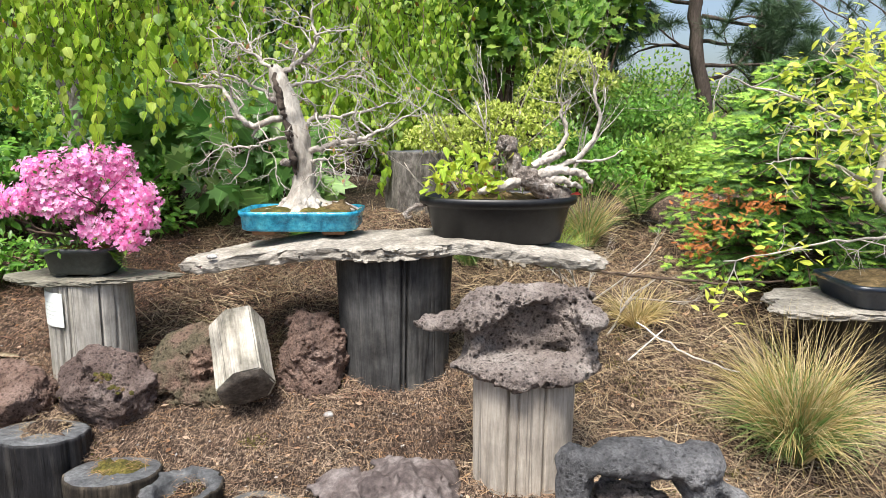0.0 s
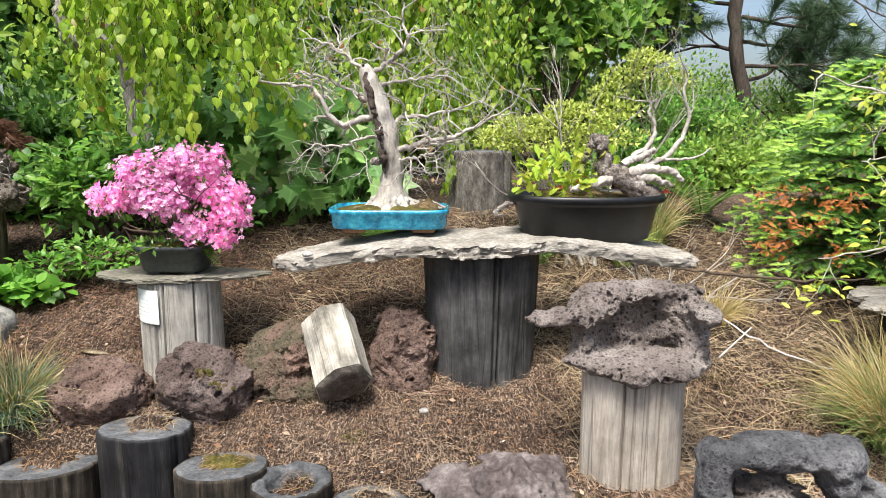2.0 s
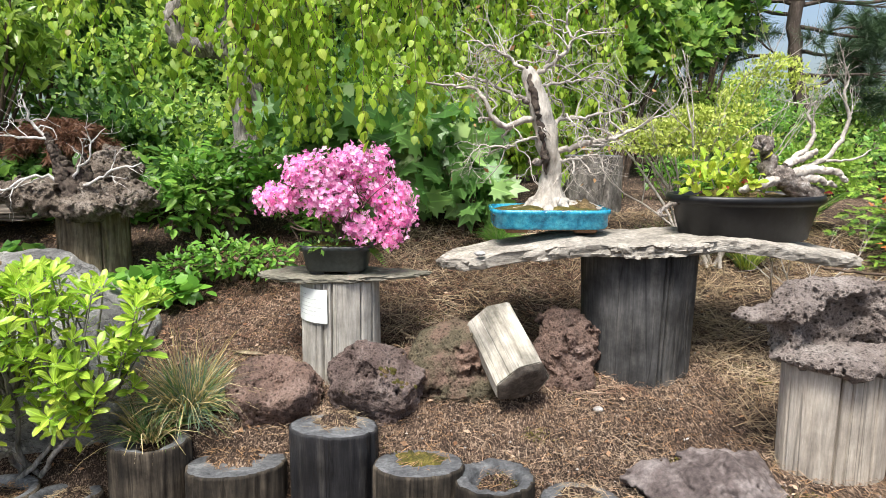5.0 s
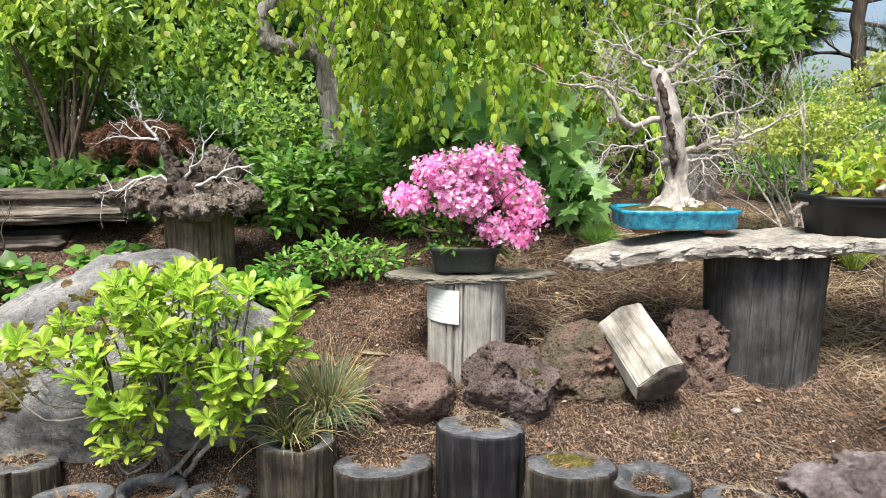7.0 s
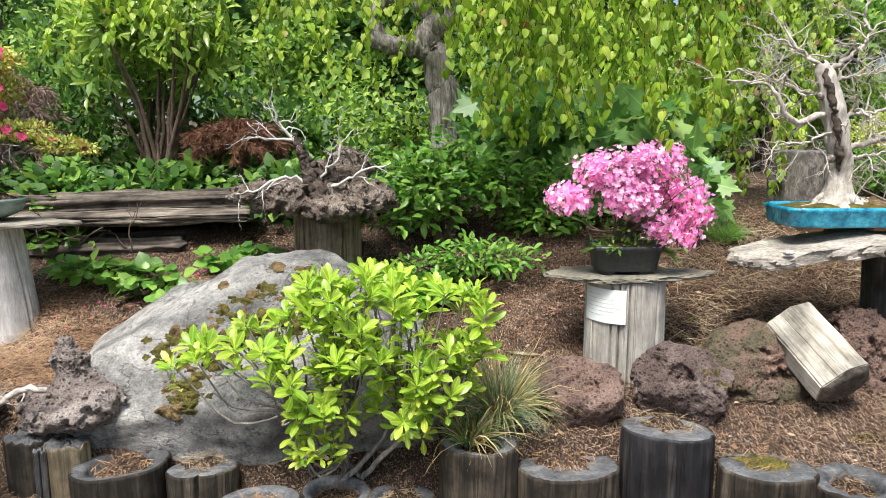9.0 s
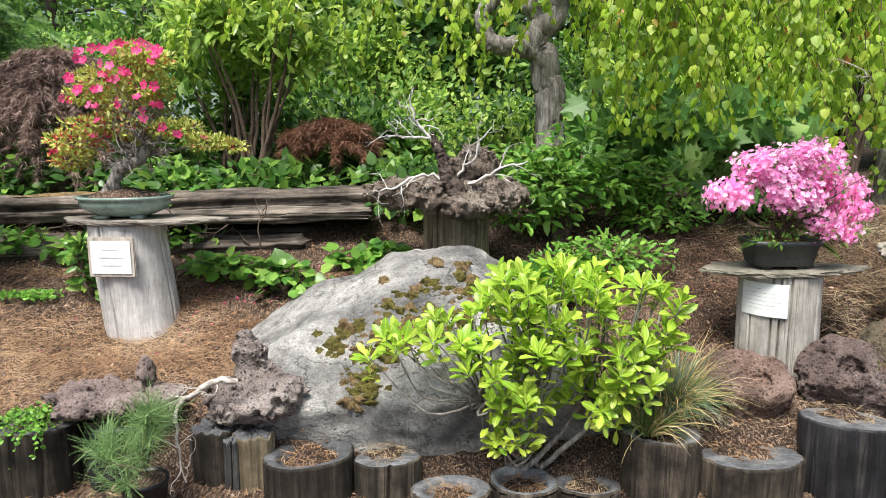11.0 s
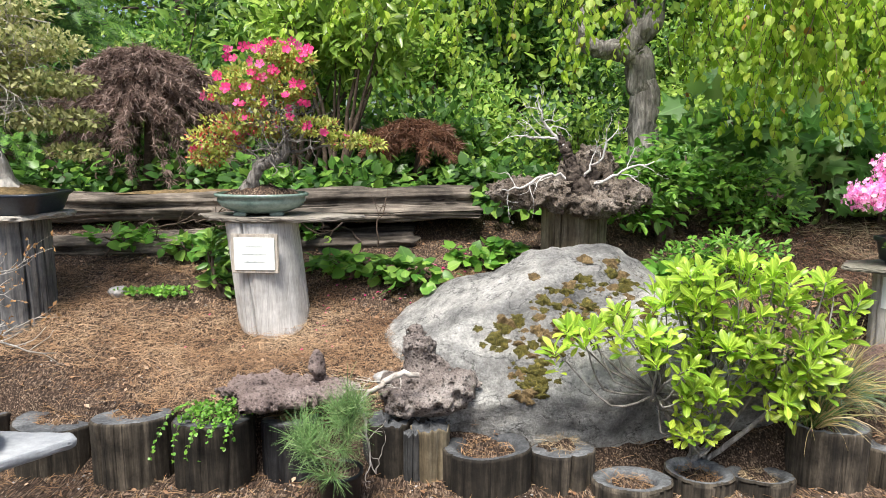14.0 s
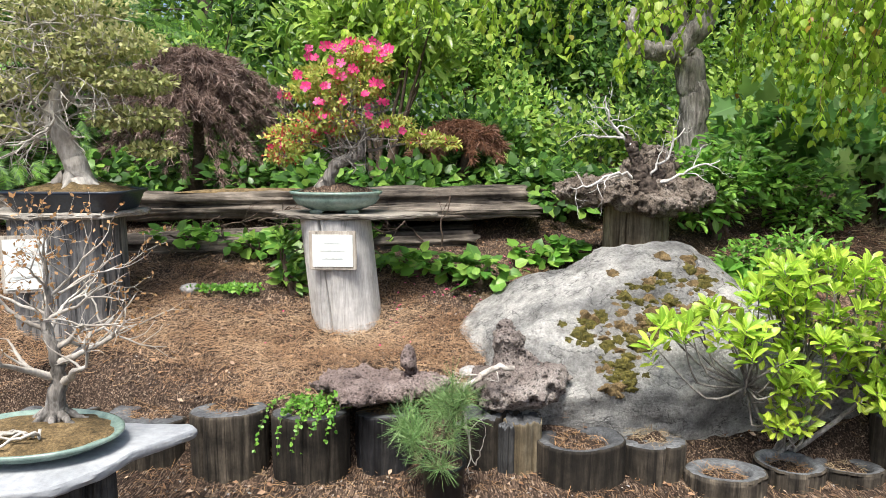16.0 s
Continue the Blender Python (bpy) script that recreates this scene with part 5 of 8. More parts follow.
def seat(P):
    d = ell(P, (.06, -.03, -.088), (.215, .165, .044))
    d = blend(d, ell(P, (.08, .12, .02), (.20, .06, .14)), .03)
    d = blend(d, ell(P, (.245, .05, .02), (.045, .13, .11)), .03)
    d = blend(d, ell(P, (-.115, .06, .02), (.045, .12, .10)), .03)
    d = blend(d, ell(P, (.07, .10, .130), (.18, .075, .026)), .025)
    d = blend(d, ell(P, (-.21, .03, .05), (.115, .075, .036)), .03)
    d = blend(d, ell(P, (-.10, .06, .085), (.07, .075, .034)), .03)
    d = blend(d, ell(P, (.26, -.02, .08), (.05, .06, .035)), .025)
    d = carve(d, ell(P, (.10, -.08, .030), (.155, .18, .088)), .012)
    d = carve(d, ell(P, (-.095, -.06, .015), (.035, .06, .028)), .012)
    d = carve(d, ell(P, (-.02, .10, .05), (.03, .03, .03)), .01)
    return carve(d, ell(P, (.24, -.10, .03), (.04, .05, .03)), .012)


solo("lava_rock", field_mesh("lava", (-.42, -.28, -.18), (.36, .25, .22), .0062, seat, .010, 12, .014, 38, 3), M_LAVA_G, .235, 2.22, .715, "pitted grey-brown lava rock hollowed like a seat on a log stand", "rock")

# arched rock on its own stump
stump("log_stand", .50, 1.72, -.05, .40, .15, 45, M_PILE, "short dark log stand under an arched rock", cracks=6)


def arch_field(P):
    d = ell(P, (-.05, .0, .06), (.185, .08, .042))
    d = blend(d, ell(P, (-.17, .0, -.05), (.05, .065, .11)), .04)
    d = blend(d, ell(P, (.15, -.01, -.01), (.07, .07, .08)), .04)
    d = blend(d, ell(P, (.21, -.03, -.07), (.085, .08, .08)), .04)
    d = blend(d, ell(P, (.13, .0, .06), (.06, .06, .035)), .03)
    d = carve(d, ell(P, (-.02, -.02, -.045), (.105, .2, .05)), .02)
    return carve(d, ell(P, (.19, -.12, -.03), (.03, .06, .035)), .015)


solo("arched_rock", field_mesh("arch", (-.27, -.14, -.17), (.33, .13, .14), .006, arch_field, .012, 8, .006, 22, 5), M_DARKROCK, .525, 1.67, .505, "dark grey water-worn rock with an arch through it", "rock")
solo("lava_rock", rock_mesh(.09, .07, .05, 22, 5, .3, 2, .1, 5), M_LAVA_G, .50, 1.70, .435, "dark pitted lava rock under the arch", "rock")


# ---- lava rocks round the stump ----


def faceted_field(s, cuts, holes, power=2.6):
    """A stone of half-size s, broken along planes (normal, offset), with hollows (x, y, z, rx, ry, rz)."""
    s = np.array(s)

    def f(P):
        d = (((np.abs(P / s)) ** power).sum(1) ** (1 / power) - 1) * s.min()
        for n, off in cuts:
            d = -blend(-d, -(P @ unit(np.array(n, float)) - off), .012)
        for x, y, z, rx, ry, rz in holes:
            d = carve(d, ell(P, (x, y, z), (rx, ry, rz)), .010)
        return d
    return f


def lava_rock(x, y, z, s, cuts, holes, seed, mat, label, rough=.016, pits=.012):
    b = np.array(s) * 1.12 + .035
    solo("lava_rock", field_mesh("lava", -b, b, .0058, faceted_field(s, cuts, holes), rough, 11, pits, 34, seed), mat, x, y, z, label, "rock", "lava rocks beside the stand")


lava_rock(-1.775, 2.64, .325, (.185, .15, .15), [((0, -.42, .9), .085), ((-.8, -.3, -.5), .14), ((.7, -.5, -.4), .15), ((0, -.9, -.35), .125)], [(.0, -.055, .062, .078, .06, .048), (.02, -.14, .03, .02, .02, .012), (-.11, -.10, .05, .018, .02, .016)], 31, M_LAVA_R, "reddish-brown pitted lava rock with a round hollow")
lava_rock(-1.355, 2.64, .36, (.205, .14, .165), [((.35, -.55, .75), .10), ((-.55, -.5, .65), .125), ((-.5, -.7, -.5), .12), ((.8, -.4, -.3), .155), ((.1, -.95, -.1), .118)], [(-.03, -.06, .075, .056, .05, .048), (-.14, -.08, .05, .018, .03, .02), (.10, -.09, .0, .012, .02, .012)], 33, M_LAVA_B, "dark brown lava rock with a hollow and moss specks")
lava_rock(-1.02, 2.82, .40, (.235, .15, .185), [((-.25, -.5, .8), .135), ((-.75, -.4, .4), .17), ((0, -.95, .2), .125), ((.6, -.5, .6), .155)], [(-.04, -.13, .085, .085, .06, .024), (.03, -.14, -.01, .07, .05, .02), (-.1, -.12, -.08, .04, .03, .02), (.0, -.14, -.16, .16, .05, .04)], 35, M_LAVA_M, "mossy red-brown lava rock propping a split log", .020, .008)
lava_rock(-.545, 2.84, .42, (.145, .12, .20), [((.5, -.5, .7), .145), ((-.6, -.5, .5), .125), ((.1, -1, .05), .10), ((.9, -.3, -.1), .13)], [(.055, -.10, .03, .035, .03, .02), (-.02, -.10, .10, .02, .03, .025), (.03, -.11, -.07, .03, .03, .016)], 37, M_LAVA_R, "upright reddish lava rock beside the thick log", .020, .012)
solo("flat_rock", field_mesh("flat", (-.34, -.24, -.15), (.34, .24, .15), .0065, faceted_field((.27, .18, .11), [((-.38, -.35, .85), .072), ((.5, -.3, .8), .088), ((0, -.9, .4), .13)], [(.07, -.06, .085, .06, .045, .028), (.12, -.10, .05, .03, .03, .02), (-.2, -.12, .0, .06, .06, .035)]), .024, 9, .008, 26, 7), M_PURPLE, -.125, 2.12, .195, "flat purple-brown rock with a worn hollow", "rock")
for k, (x, y, z) in enumerate(((-1.30, 2.535, .465), (-1.22, 2.53, .415), (-1.42, 2.53, .375))):
    mp_ = thing("moss_patch", x, y, z, "thin yellow-green moss speckles on a lava rock", "moss", "moss patches on rocks")
    for q in range(9):
        s_ = RNG.uniform(.005, .013)
        part("moss_tuft", mound_mesh(s_, s_ * .8, s_ * .5, 40 + k * 9 + q, 2, .8, 14, 5), M_MOSS if q % 3 else M_DRYMOSS, mp_, "", pose(RNG.normal() * .025, -.004, RNG.normal() * .013, 55, 0, RNG.uniform(0, 90)))
# split log leaning on the rocks
sl = thing("split_log", -.815, 2.71, .50, "short bleached log with flat hewn faces leaning on rocks", "log")
sv, sf = [], []
prof = [(-.115, .01), (-.09, .095), (-.01, .115), (.09, .075), (.115, -.01), (.05, -.10), (-.05, -.09)]
NS = 10
for k in range(NS + 1):
    t = k / NS
    for px_, py_ in prof:
        w = 1 - .0 * t + .02 * fbm(Vector((px_ * 9, py_ * 9, t * 3)), 3)
        sv.append((px_ * w, py_ * w, (t - .5) * .345 + (.02 * fbm(Vector((px_ * 20, py_ * 20, 5)), 2) if k in (0, NS) else 0)))
n7 = len(prof)
for k in range(NS):
    for j in range(n7):
        a, b = k * n7 + j, k * n7 + (j + 1) % n7
        sf.append((a, b, b + n7, a + n7))
sf += [tuple(reversed(range(n7))), tuple(NS * n7 + j for j in range(n7))]
me = as_mesh("hewn", sv, sf, False)
bm = bmesh.new()
bm.from_mesh(me)
bmesh.ops.bevel(bm, geom=[e for e in bm.edges if e.calc_face_angle(0) > .35], offset=.006, segments=2, affect='EDGES')
SPLIT_M = pose(0, 0, 0, -58, 0, 22)
part("log", bm, M_HEWN, sl, "bleached cream hewn wood", SPLIT_M)
ev, ef = [], []
for k, q in enumerate((0.0, .25, .5, .75, .9, .985)):
    for j in range(n7 * 6):
        a, f = prof[j // 6], (j % 6) / 6
        b = prof[(j // 6 + 1) % n7]
        ex, ey = (a[0] * (1 - f) + b[0] * f) * q, (a[1] * (1 - f) + b[1] * f) * q
        ev.append((ex, ey, -.184 - .005 * math.sin(q * 26) - .004 * fbm(Vector((ex * 30, ey * 30, 2)), 3) + (.016 if k == 5 else 0)))
    if k:
        for j in range(n7 * 6):
            a, b = (k - 1) * n7 * 6 + j, (k - 1) * n7 * 6 + (j + 1) % (n7 * 6)
            ef.append((a, b, b + n7 * 6, a + n7 * 6))
part("end_grain", as_mesh("end_grain", ev, ef), M_ENDGRAIN, sl, "dark grey cracked end grain", SPLIT_M)

# ---- boulder ----
BC = Vector((-3.08, 2.92, .34))


def pl(n, p):
    n = Vector(n).normalized()
    return (tuple(n), n.dot(Vector(p) - BC))


BPL = [pl((0.02, -1, -.28), (-3, 2.47, .34)), pl((-.05, -.70, .72), (-3.3, 2.63, .45)), pl((-.03, -.05, 1.0), (-3.1, 3.05, .80)), pl((-.47, -.12, .87), (-3.50, 2.95, .66)),
       pl((-.9, -.35, .25), (-3.86, 2.65, .3)), pl((.58, -.12, .80), (-2.80, 3.0, .72)), pl((1, .12, .10), (-2.38, 2.68, .4)), pl((0.1, 1, .15), (-3, 3.28, .4)), pl((0, 0, -1), (-3, 3, 0.02))]
boulder_me = rock_mesh(1, 1, 1, 41, 6, .042, 2.2, .012, 7, planes=BPL, soft=75)
boulder = thing("boulder", BC.x, BC.y, 0.02, "large grey boulder with a sloping face and moss cushions", "boulder")
part("stone", boulder_me, M_BOULDER, boulder, m=pose(0, 0, BC.z - .02))
from mathutils.bvhtree import BVHTree
BV = BVHTree.FromPolygons([BC + v.co for v in boulder_me.vertices], [tuple(p.vertices) for p in boulder_me.polygons])


def moss_at(x, z, r):
    """A moss cushion on the boulder's face above a front point."""
    hit = BV.ray_cast(Vector((x, 1.0, z)), Vector((0, 1, 0)))
    if hit[0] is None:
        return
    q = hit[1].to_track_quat('Z', 'Y').to_matrix().to_4x4()
    q.translation = hit[0] - BC + Vector((0, 0, BC.z - .02)) - hit[1] * .004
    part("moss_cushion", mound_mesh(r, r * RNG.uniform(.5, .9), r * .6, RNG.integers(1, 99), 2, 1.1, 28, 8), M_MOSS if RNG.random() < .6 else M_DRYMOSS, boulder, "", q)


for cx, cz, n, sx, sz in ((-3.36, .37, 26, .06, .035), (-3.33, .47, 18, .08, .035), (-3.42, .53, 10, .04, .03), (-3.10, .60, 26, .12, .05), (-3.2, .52, 12, .05, .03),  (-3.28, .60, 9, .08, .03), (-3.05, .70, 14, .14, .03), (-3.52, .50, 7, .08, .03), (-2.85, .72, 12, .12, .03), (-2.98, .63, 12, .1, .05), (-2.95, .79, 5, .08, .01)):
    for k in range(int(n * 1.6)):
        moss_at(cx + RNG.normal() * sx * .78, cz + RNG.normal() * sz * .78, .008 + .034 * RNG.random() ** 1.6)

# ---- lime-leaved azalea bush in front of the boulder ----
lb = thing("azalea_bush", -2.68, 2.47, gz(-2.68, 2.47), "lime-green leafy azalea bush in front of the boulder", "bush")
rg = np.random.default_rng(11)
blines, rosettes = [], []
targets = []
for bx, by, bz, rx, ry, rz, n in ((-.38, -.08, .44, .22, .14, .10, 15), (-.12, -.05, .62, .16, .18, .09, 12), (.18, -.08, .62, .22, .20, .12, 24), (.45, -.06, .56, .18, .18, .13, 20), (.32, -.18, .40, .22, .12, .11, 20), (-.08, -.18, .40, .16, .1, .09, 12), (-.02, -.2, .27, .10, .08, .08, 18), (-.05, -.2, .17, .10, .06, .05, 12), (.26, -.16, .28, .12, .08, .07, 14), (.52, -.10, .40, .10, .10, .08, 8), (.02, -.1, .50, .20, .12, .08, 16), (.08, -.08, .62, .2, .16, .07, 16), (.06, -.16, .44, .16, .1, .08, 14), (-.25, -.1, .52, .16, .12, .07, 10), (.3, -.05, .68, .2, .14, .05, 12)):
    for k in range(int(n * .66)):
        d = unit(rg.normal(size=3))
        targets.append(np.array([bx - .05, by, .22 + (bz - .17) * 1.12]) + d * np.array([rx, ry, rz]) * rg.uniform(.6, 1.05))
hubs = [np.array(h) for h in ((-.2, -.05, .30), (.0, -.05, .34), (.2, -.05, .34), (.35, -.06, .34), (.0, -.14, .16))]
for h in hubs:
    blines.append(curve_pts([(rg.uniform(-.04, .04), rg.uniform(-.02, .02), 0, .012), (*(h * .5 + rg.normal(size=3) * .02), .010), (*h, .007)], 10, .004))
for t_ in targets:
    h = min(hubs, key=lambda q: np.linalg.norm(q - t_))
    mid = (h + t_) / 2 + rg.normal(size=3) * .03 - np.array([0, 0, .03])
    blines.append(curve_pts([(*h, .006), (*mid, .0045), (*t_, .0025)], 9, .003))
    rosettes.append((t_, unit(t_ - mid)))
part("stemwork", tubes(blines, 5), M_BARK, lb, "thin grey-brown woody stems")


def rosette(tips_, n, size, seed, flare=0.75, spread=0.03):
    """Whorls of leaves at shoot tips."""
    r = np.random.default_rng(seed)
    P_, A_, N_, S_ = [], [], [], []
    for p, d in tips_:
        d = unit(np.asarray(d) * .7 + np.array([0, -.2, .6]) + r.normal(size=3) * .28)
        u = unit(np.cross(d, r.normal(size=3)))
        v = np.cross(d, u)
        ph = r.uniform(0, 6.28)
        for k in range(n):
            a = ph + k * 2.4
            f = flare * (0.45 + 0.75 * k / n)
            w = unit(d * (1.05 - f * .75) + (u * math.cos(a) + v * math.sin(a)) * f * 1.3)
            P_.append(np.asarray(p) - d * spread * k / n)
            A_.append(w)
            N_.append(unit(d + r.normal(size=3) * .3))
            S_.append(size * r.uniform(.7, 1.2) * (0.75 + .35 * k / n))
    return np.array(P_), np.array(A_), np.array(N_), np.array(S_)


hi_, lo_ = [q for q in rosettes if q[0][2] > .3], [q for q in rosettes if q[0][2] <= .3]
for k, q in enumerate(hi_):
    part("leaf_whorl", scatter("whorl", BLUNT, *rosette([q], 10, .082, 200 + k)), L_LIME, lb)
for k, q in enumerate(lo_ + [(p - np.array([0, 0, .05]), d) for p, d in hi_[::2]]):
    part("older_leaf_whorl", scatter("whorl", BLUNT, *rosette([q], 7, .062, 500 + k, .95, .06)), L_LIME_D, lb, "yellower older leaves")

# ---- grass tufts ----


def tuft(x, y, label, mats, n, length, spread, seed, group="grass tufts"):
    e = thing("grass_tuft", x, y, gz(x, y) - .01, label, "ornamental grass", group)
    r = np.random.default_rng(seed)
    per = n // len(mats)
    for m in mats:
        V, F, o = [], [], 0
        for k in range(per):
            a, q = r.uniform(0, 6.28), r.random() ** .7
            b = np.array([math.cos(a), math.sin(a), 0]) * r.uniform(0, .05)
            w = np.array([math.cos(a) * q * spread, math.sin(a) * q * spread, 1.0])
            ln, wd = length * r.uniform(.6, 1.15) * (1.15 if m is L_DRYGRASS else .85), r.uniform(.002, .0042)
            s = unit(np.cross(w, r.normal(size=3)))
            p = b
            for i in range(6):
                f = i / 5
                V += [p + s * wd * (1 - f * .9), p - s * wd * (1 - f * .9)]
                w = unit(w + np.array([math.cos(a) * .22, math.sin(a) * .22, -.26]) * (f * q * 2.2 + .1) + r.normal(size=3) * .13)
                p = p + w * ln / 5
                if i < 5:
                    j = o + 2 * i
                    F += [j, j + 1, j + 3, j, j + 3, j + 2]
            o += 12
        part("grass", tri_mesh("grass", np.array(V), np.array(F)), m, e)
    return e


tuft(1.33, 2.42, "green and straw-coloured ornamental grass tuft on the bed", [L_GRASS, L_GRASS, L_DRYGRASS, L_DRYGRASS], 2200, .47, .6, 3)
tuft(-2.10, 2.60, "blue-green grass tuft with straw tips beside the boulder", [L_BLUEGRASS, L_BLUEGRASS, L_GRASS, L_DRYGRASS], 1300, .34, .9, 4)
tuft(-2.22, 2.50, "dry drooping grass tuft over the log edging", [L_DRYGRASS, L_GRASS], 220, .26, 1.3, 5)

# ---- creviced lava on split posts, flat lava, creeper, pine ----
sp = thing("split_post_stand", -3.86, 2.47, -.12, "split weathered timber posts standing upright under a lava rock", "log")
for k, (dx, dy, r, h, m) in enumerate(((-.08, 0, .085, .35, M_PILE), (.085, -.02, .08, .34, M_TANPOST), (.0, .06, .09, .36, M_PILE), (-.14, .03, .05, .30, M_DARKWOOD), (.015, -.075, .035, .33, M_DARKWOOD))):
    me, rows = log_mesh(r, h, 70 + k, cracks=8, wob=.12, jag=.02, crack_depth=.014)
    two_mats(me, m, M_PILETOP, 128, rows)
    part("post", me, None, sp, m=pose(dx, dy, 0))


def cave_field(P):
    d = ell(P, (0, 0, 0), (.19, .13, .085))
    d = blend(d, ell(P, (-.03, .08, .13), (.075, .06, .14)), .06)
    d = blend(d, ell(P, (.12, -.02, .03), (.09, .09, .08)), .04)
    d = blend(d, ell(P, (-.12, .0, .03), (.06, .08, .06)), .04)
    d = carve(d, ell(P, (-.03, -.09, .06), (.11, .06, .04)), .02)
    d = carve(d, ell(P, (.13, -.11, .03), (.025, .04, .025)), .01)
    return carve(d, ell(P, (.06, -.12, -.02), (.03, .04, .025)), .01)


solo("lava_rock", field_mesh("lava", (-.27, -.18, -.13), (.26, .19, .32), .0065, cave_field, .02, 10, .014, 24, 9), M_LAVA_G, -3.80, 2.52, .315, "creviced grey-brown lava rock with a dead branch in it", "rock")
rg = np.random.default_rng(17)
dl_, dt_ = [], []
dl_.append(curve_pts([(-3.82, 2.42, .43, .012), (-3.90, 2.40, .44, .013), (-3.97, 2.38, .40, .011), (-4.03, 2.36, .36, .008), (-4.02, 2.30, .27, .006), (-4.0, 2.27, .17, .004), (-3.98, 2.26, .10, .002)], 26, .004, 4))
for j in range(4, 26, 3):
    grow(dl_[0][0][j], rg.normal(size=3) + np.array([-.4, -.2, .1]), .12, .003, 2, .8, 2, .4, 0, 5, .6, dl_, dt_, rg)
db = solo("dead_branch", tubes(dl_, 6), M_TWIG, 0, 0, 0, "twisted bare grey branch hanging from the lava rock", "branch")


def shelf_field(P):
    d = ell(P, (0, 0, 0), (.26, .17, .045))
    d = blend(d, ell(P, (-.12, -.04, .005), (.13, .12, .04)), .03)
    d = blend(d, ell(P, (.09, .06, .06), (.035, .04, .075)), .03)
    return carve(d, ell(P, (.0, .01, .05), (.11, .08, .035)), .02)


solo("lava_rock", field_mesh("lava", (-.32, -.22, -.09), (.32, .22, .17), .0068, shelf_field, .016, 10, .010, 26, 11), M_LAVA_P, -4.34, 2.52, .325, "flat brown lava slab with a small peak lying on log posts", "rock")

cr = thing("creeper", -4.62, 2.40, .255, "small-leaved green creeper trailing over a log post", "plant")
rg = np.random.default_rng(19)
cl, cp, ca, cn = [], [], [], []
for k in range(40):
    a = rg.uniform(-2.9, -.2) if k % 2 else rg.uniform(0, 6.28)
    p = np.array([rg.normal() * .06, .02 + rg.normal() * .03, .03])
    w = np.array([math.cos(a) * .9, math.sin(a) * .7, .55])
    pts = [p]
    for i in range(int(rg.integers(4, 12))):
        w = unit(w + np.array([0, -.02, -.19]) + rg.normal(size=3) * .15)
        p = p + w * rg.uniform(.018, .030)
        p[2] = max(p[2], -.20)
        pts.append(p.copy())
        for s in range(3):
            cp.append(p)
            ca.append(unit(w + rg.normal(size=3) * 1.2))
            cn.append(unit(np.array([0, -.4, 1]) + rg.normal(size=3) * .4))
    cl.append((pts, np.linspace(.0015, .0007, len(pts))))
part("stemwork", tubes(cl, 4), M_STEM, cr)
part("foliage", scatter("leaves", ROUND, np.array(cp), np.array(ca), np.array(cn), rg.uniform(.009, .021, len(cp))), L_VINE, cr, "tiny round green leaves")

pp = thing("potted_pine", -4.10, 2.19, .0, "small white pine with long soft needles in a black pot", "potted plant")
part("pot", pot_mesh(.085, .085, [(.75, 0), (.8, .01), (.95, .13), (1.0, .135), (1.0, .15), (.93, .15), (.9, .14)]), M_BLACKPLASTIC, pp, "black plastic nursery pot")
part("soil", mound_mesh(.078, .078, .01, 4), M_SOIL, pp, "", pose(0, 0, .139))
rg = np.random.default_rng(23)
pl_, pt_ = [], []
for k in range(13):
    a = rg.uniform(0, 6.28)
    grow((0, 0, .14 + .012 * k), (math.cos(a), math.sin(a), .35 + .05 * k), .135, .005, 1, .5, 3, .15, .2, 6, .6, pl_, pt_, rg)
part("stemwork", tubes(pl_, 5), M_BROWNSTEM, pp)


def needles(tips_, n, ln, seed, back=.05, droop=.0):
    r = np.random.default_rng(seed)
    P_, A_, N_ = [], [], []
    for p, d in tips_:
        k = np.arange(n)
        P_.append(np.asarray(p) - np.outer(r.random(n) * back, d))
        A_.append(unit(np.asarray(d) * .8 + r.normal(size=(n, 3)) * .55 - np.array([0, 0, droop])))
        N_.append(r.normal(size=(n, 3)))
    P_ = np.concatenate(P_)
    return P_, np.concatenate(A_), np.concatenate(N_), r.uniform(.7, 1.15, len(P_)) * ln


NEEDLE = (np.array([(-.012, 0, 0), (.012, 0, 0), (.004, 1, 0), (-.004, 1, 0)]), np.array([(0, 1, 2), (0, 2, 3)]))
part("needle_growth", scatter("needles", NEEDLE, *needles(pt_, 30, .085, 5, .05, .15)), L_WPINE, pp, "long soft blue-green needles")

# ---- sign stump with hot-pink azalea ----
SX, SY = -4.625, 3.33
ss = stump("log_stand", SX + .035, SY, .32, .945, .182, 61, M_SILVER, "pale leaning log stand with a framed notice", taper=-.02, lean=(-.10, .0), crack_depth=.008)
label_card(ss, -.05, -.196, .475, .20, .16, -3, M_GREYWOOD, 3)
solo("stone_slab", slab_mesh([(-.35, .02), (-.24, -.14), (-.03, -.20), (.18, -.17), (.40, -.13), (.52, -.02), (.2, .12), (-.05, .16), (-.25, .12)], .022, 5, .003, .006), M_OLDBOARD, SX - .01, SY, .945, "thin weathered grey board on a log stand", "board")
sz = thing("bonsai_azalea", SX - .02, SY - .01, .967, "azalea bonsai with magenta flowers in an oval celadon pot", "bonsai")
part("pot", pot_mesh(.235, .165, [(.50, .012), (.62, .02), (.86, .045), (.95, .075), (.93, .092), (1.0, .096), (1.01, .108), (.97, .112), (.90, .104), (.86, .10)], 2.1, 96), M_CELADON, sz, "shallow oval green-glazed pot")
for sx in (-1, 1):
    part("pot_foot", box_mesh(.07, .05, .018, .006), M_CELADON, sz, m=pose(sx * .09, -.06, .009))
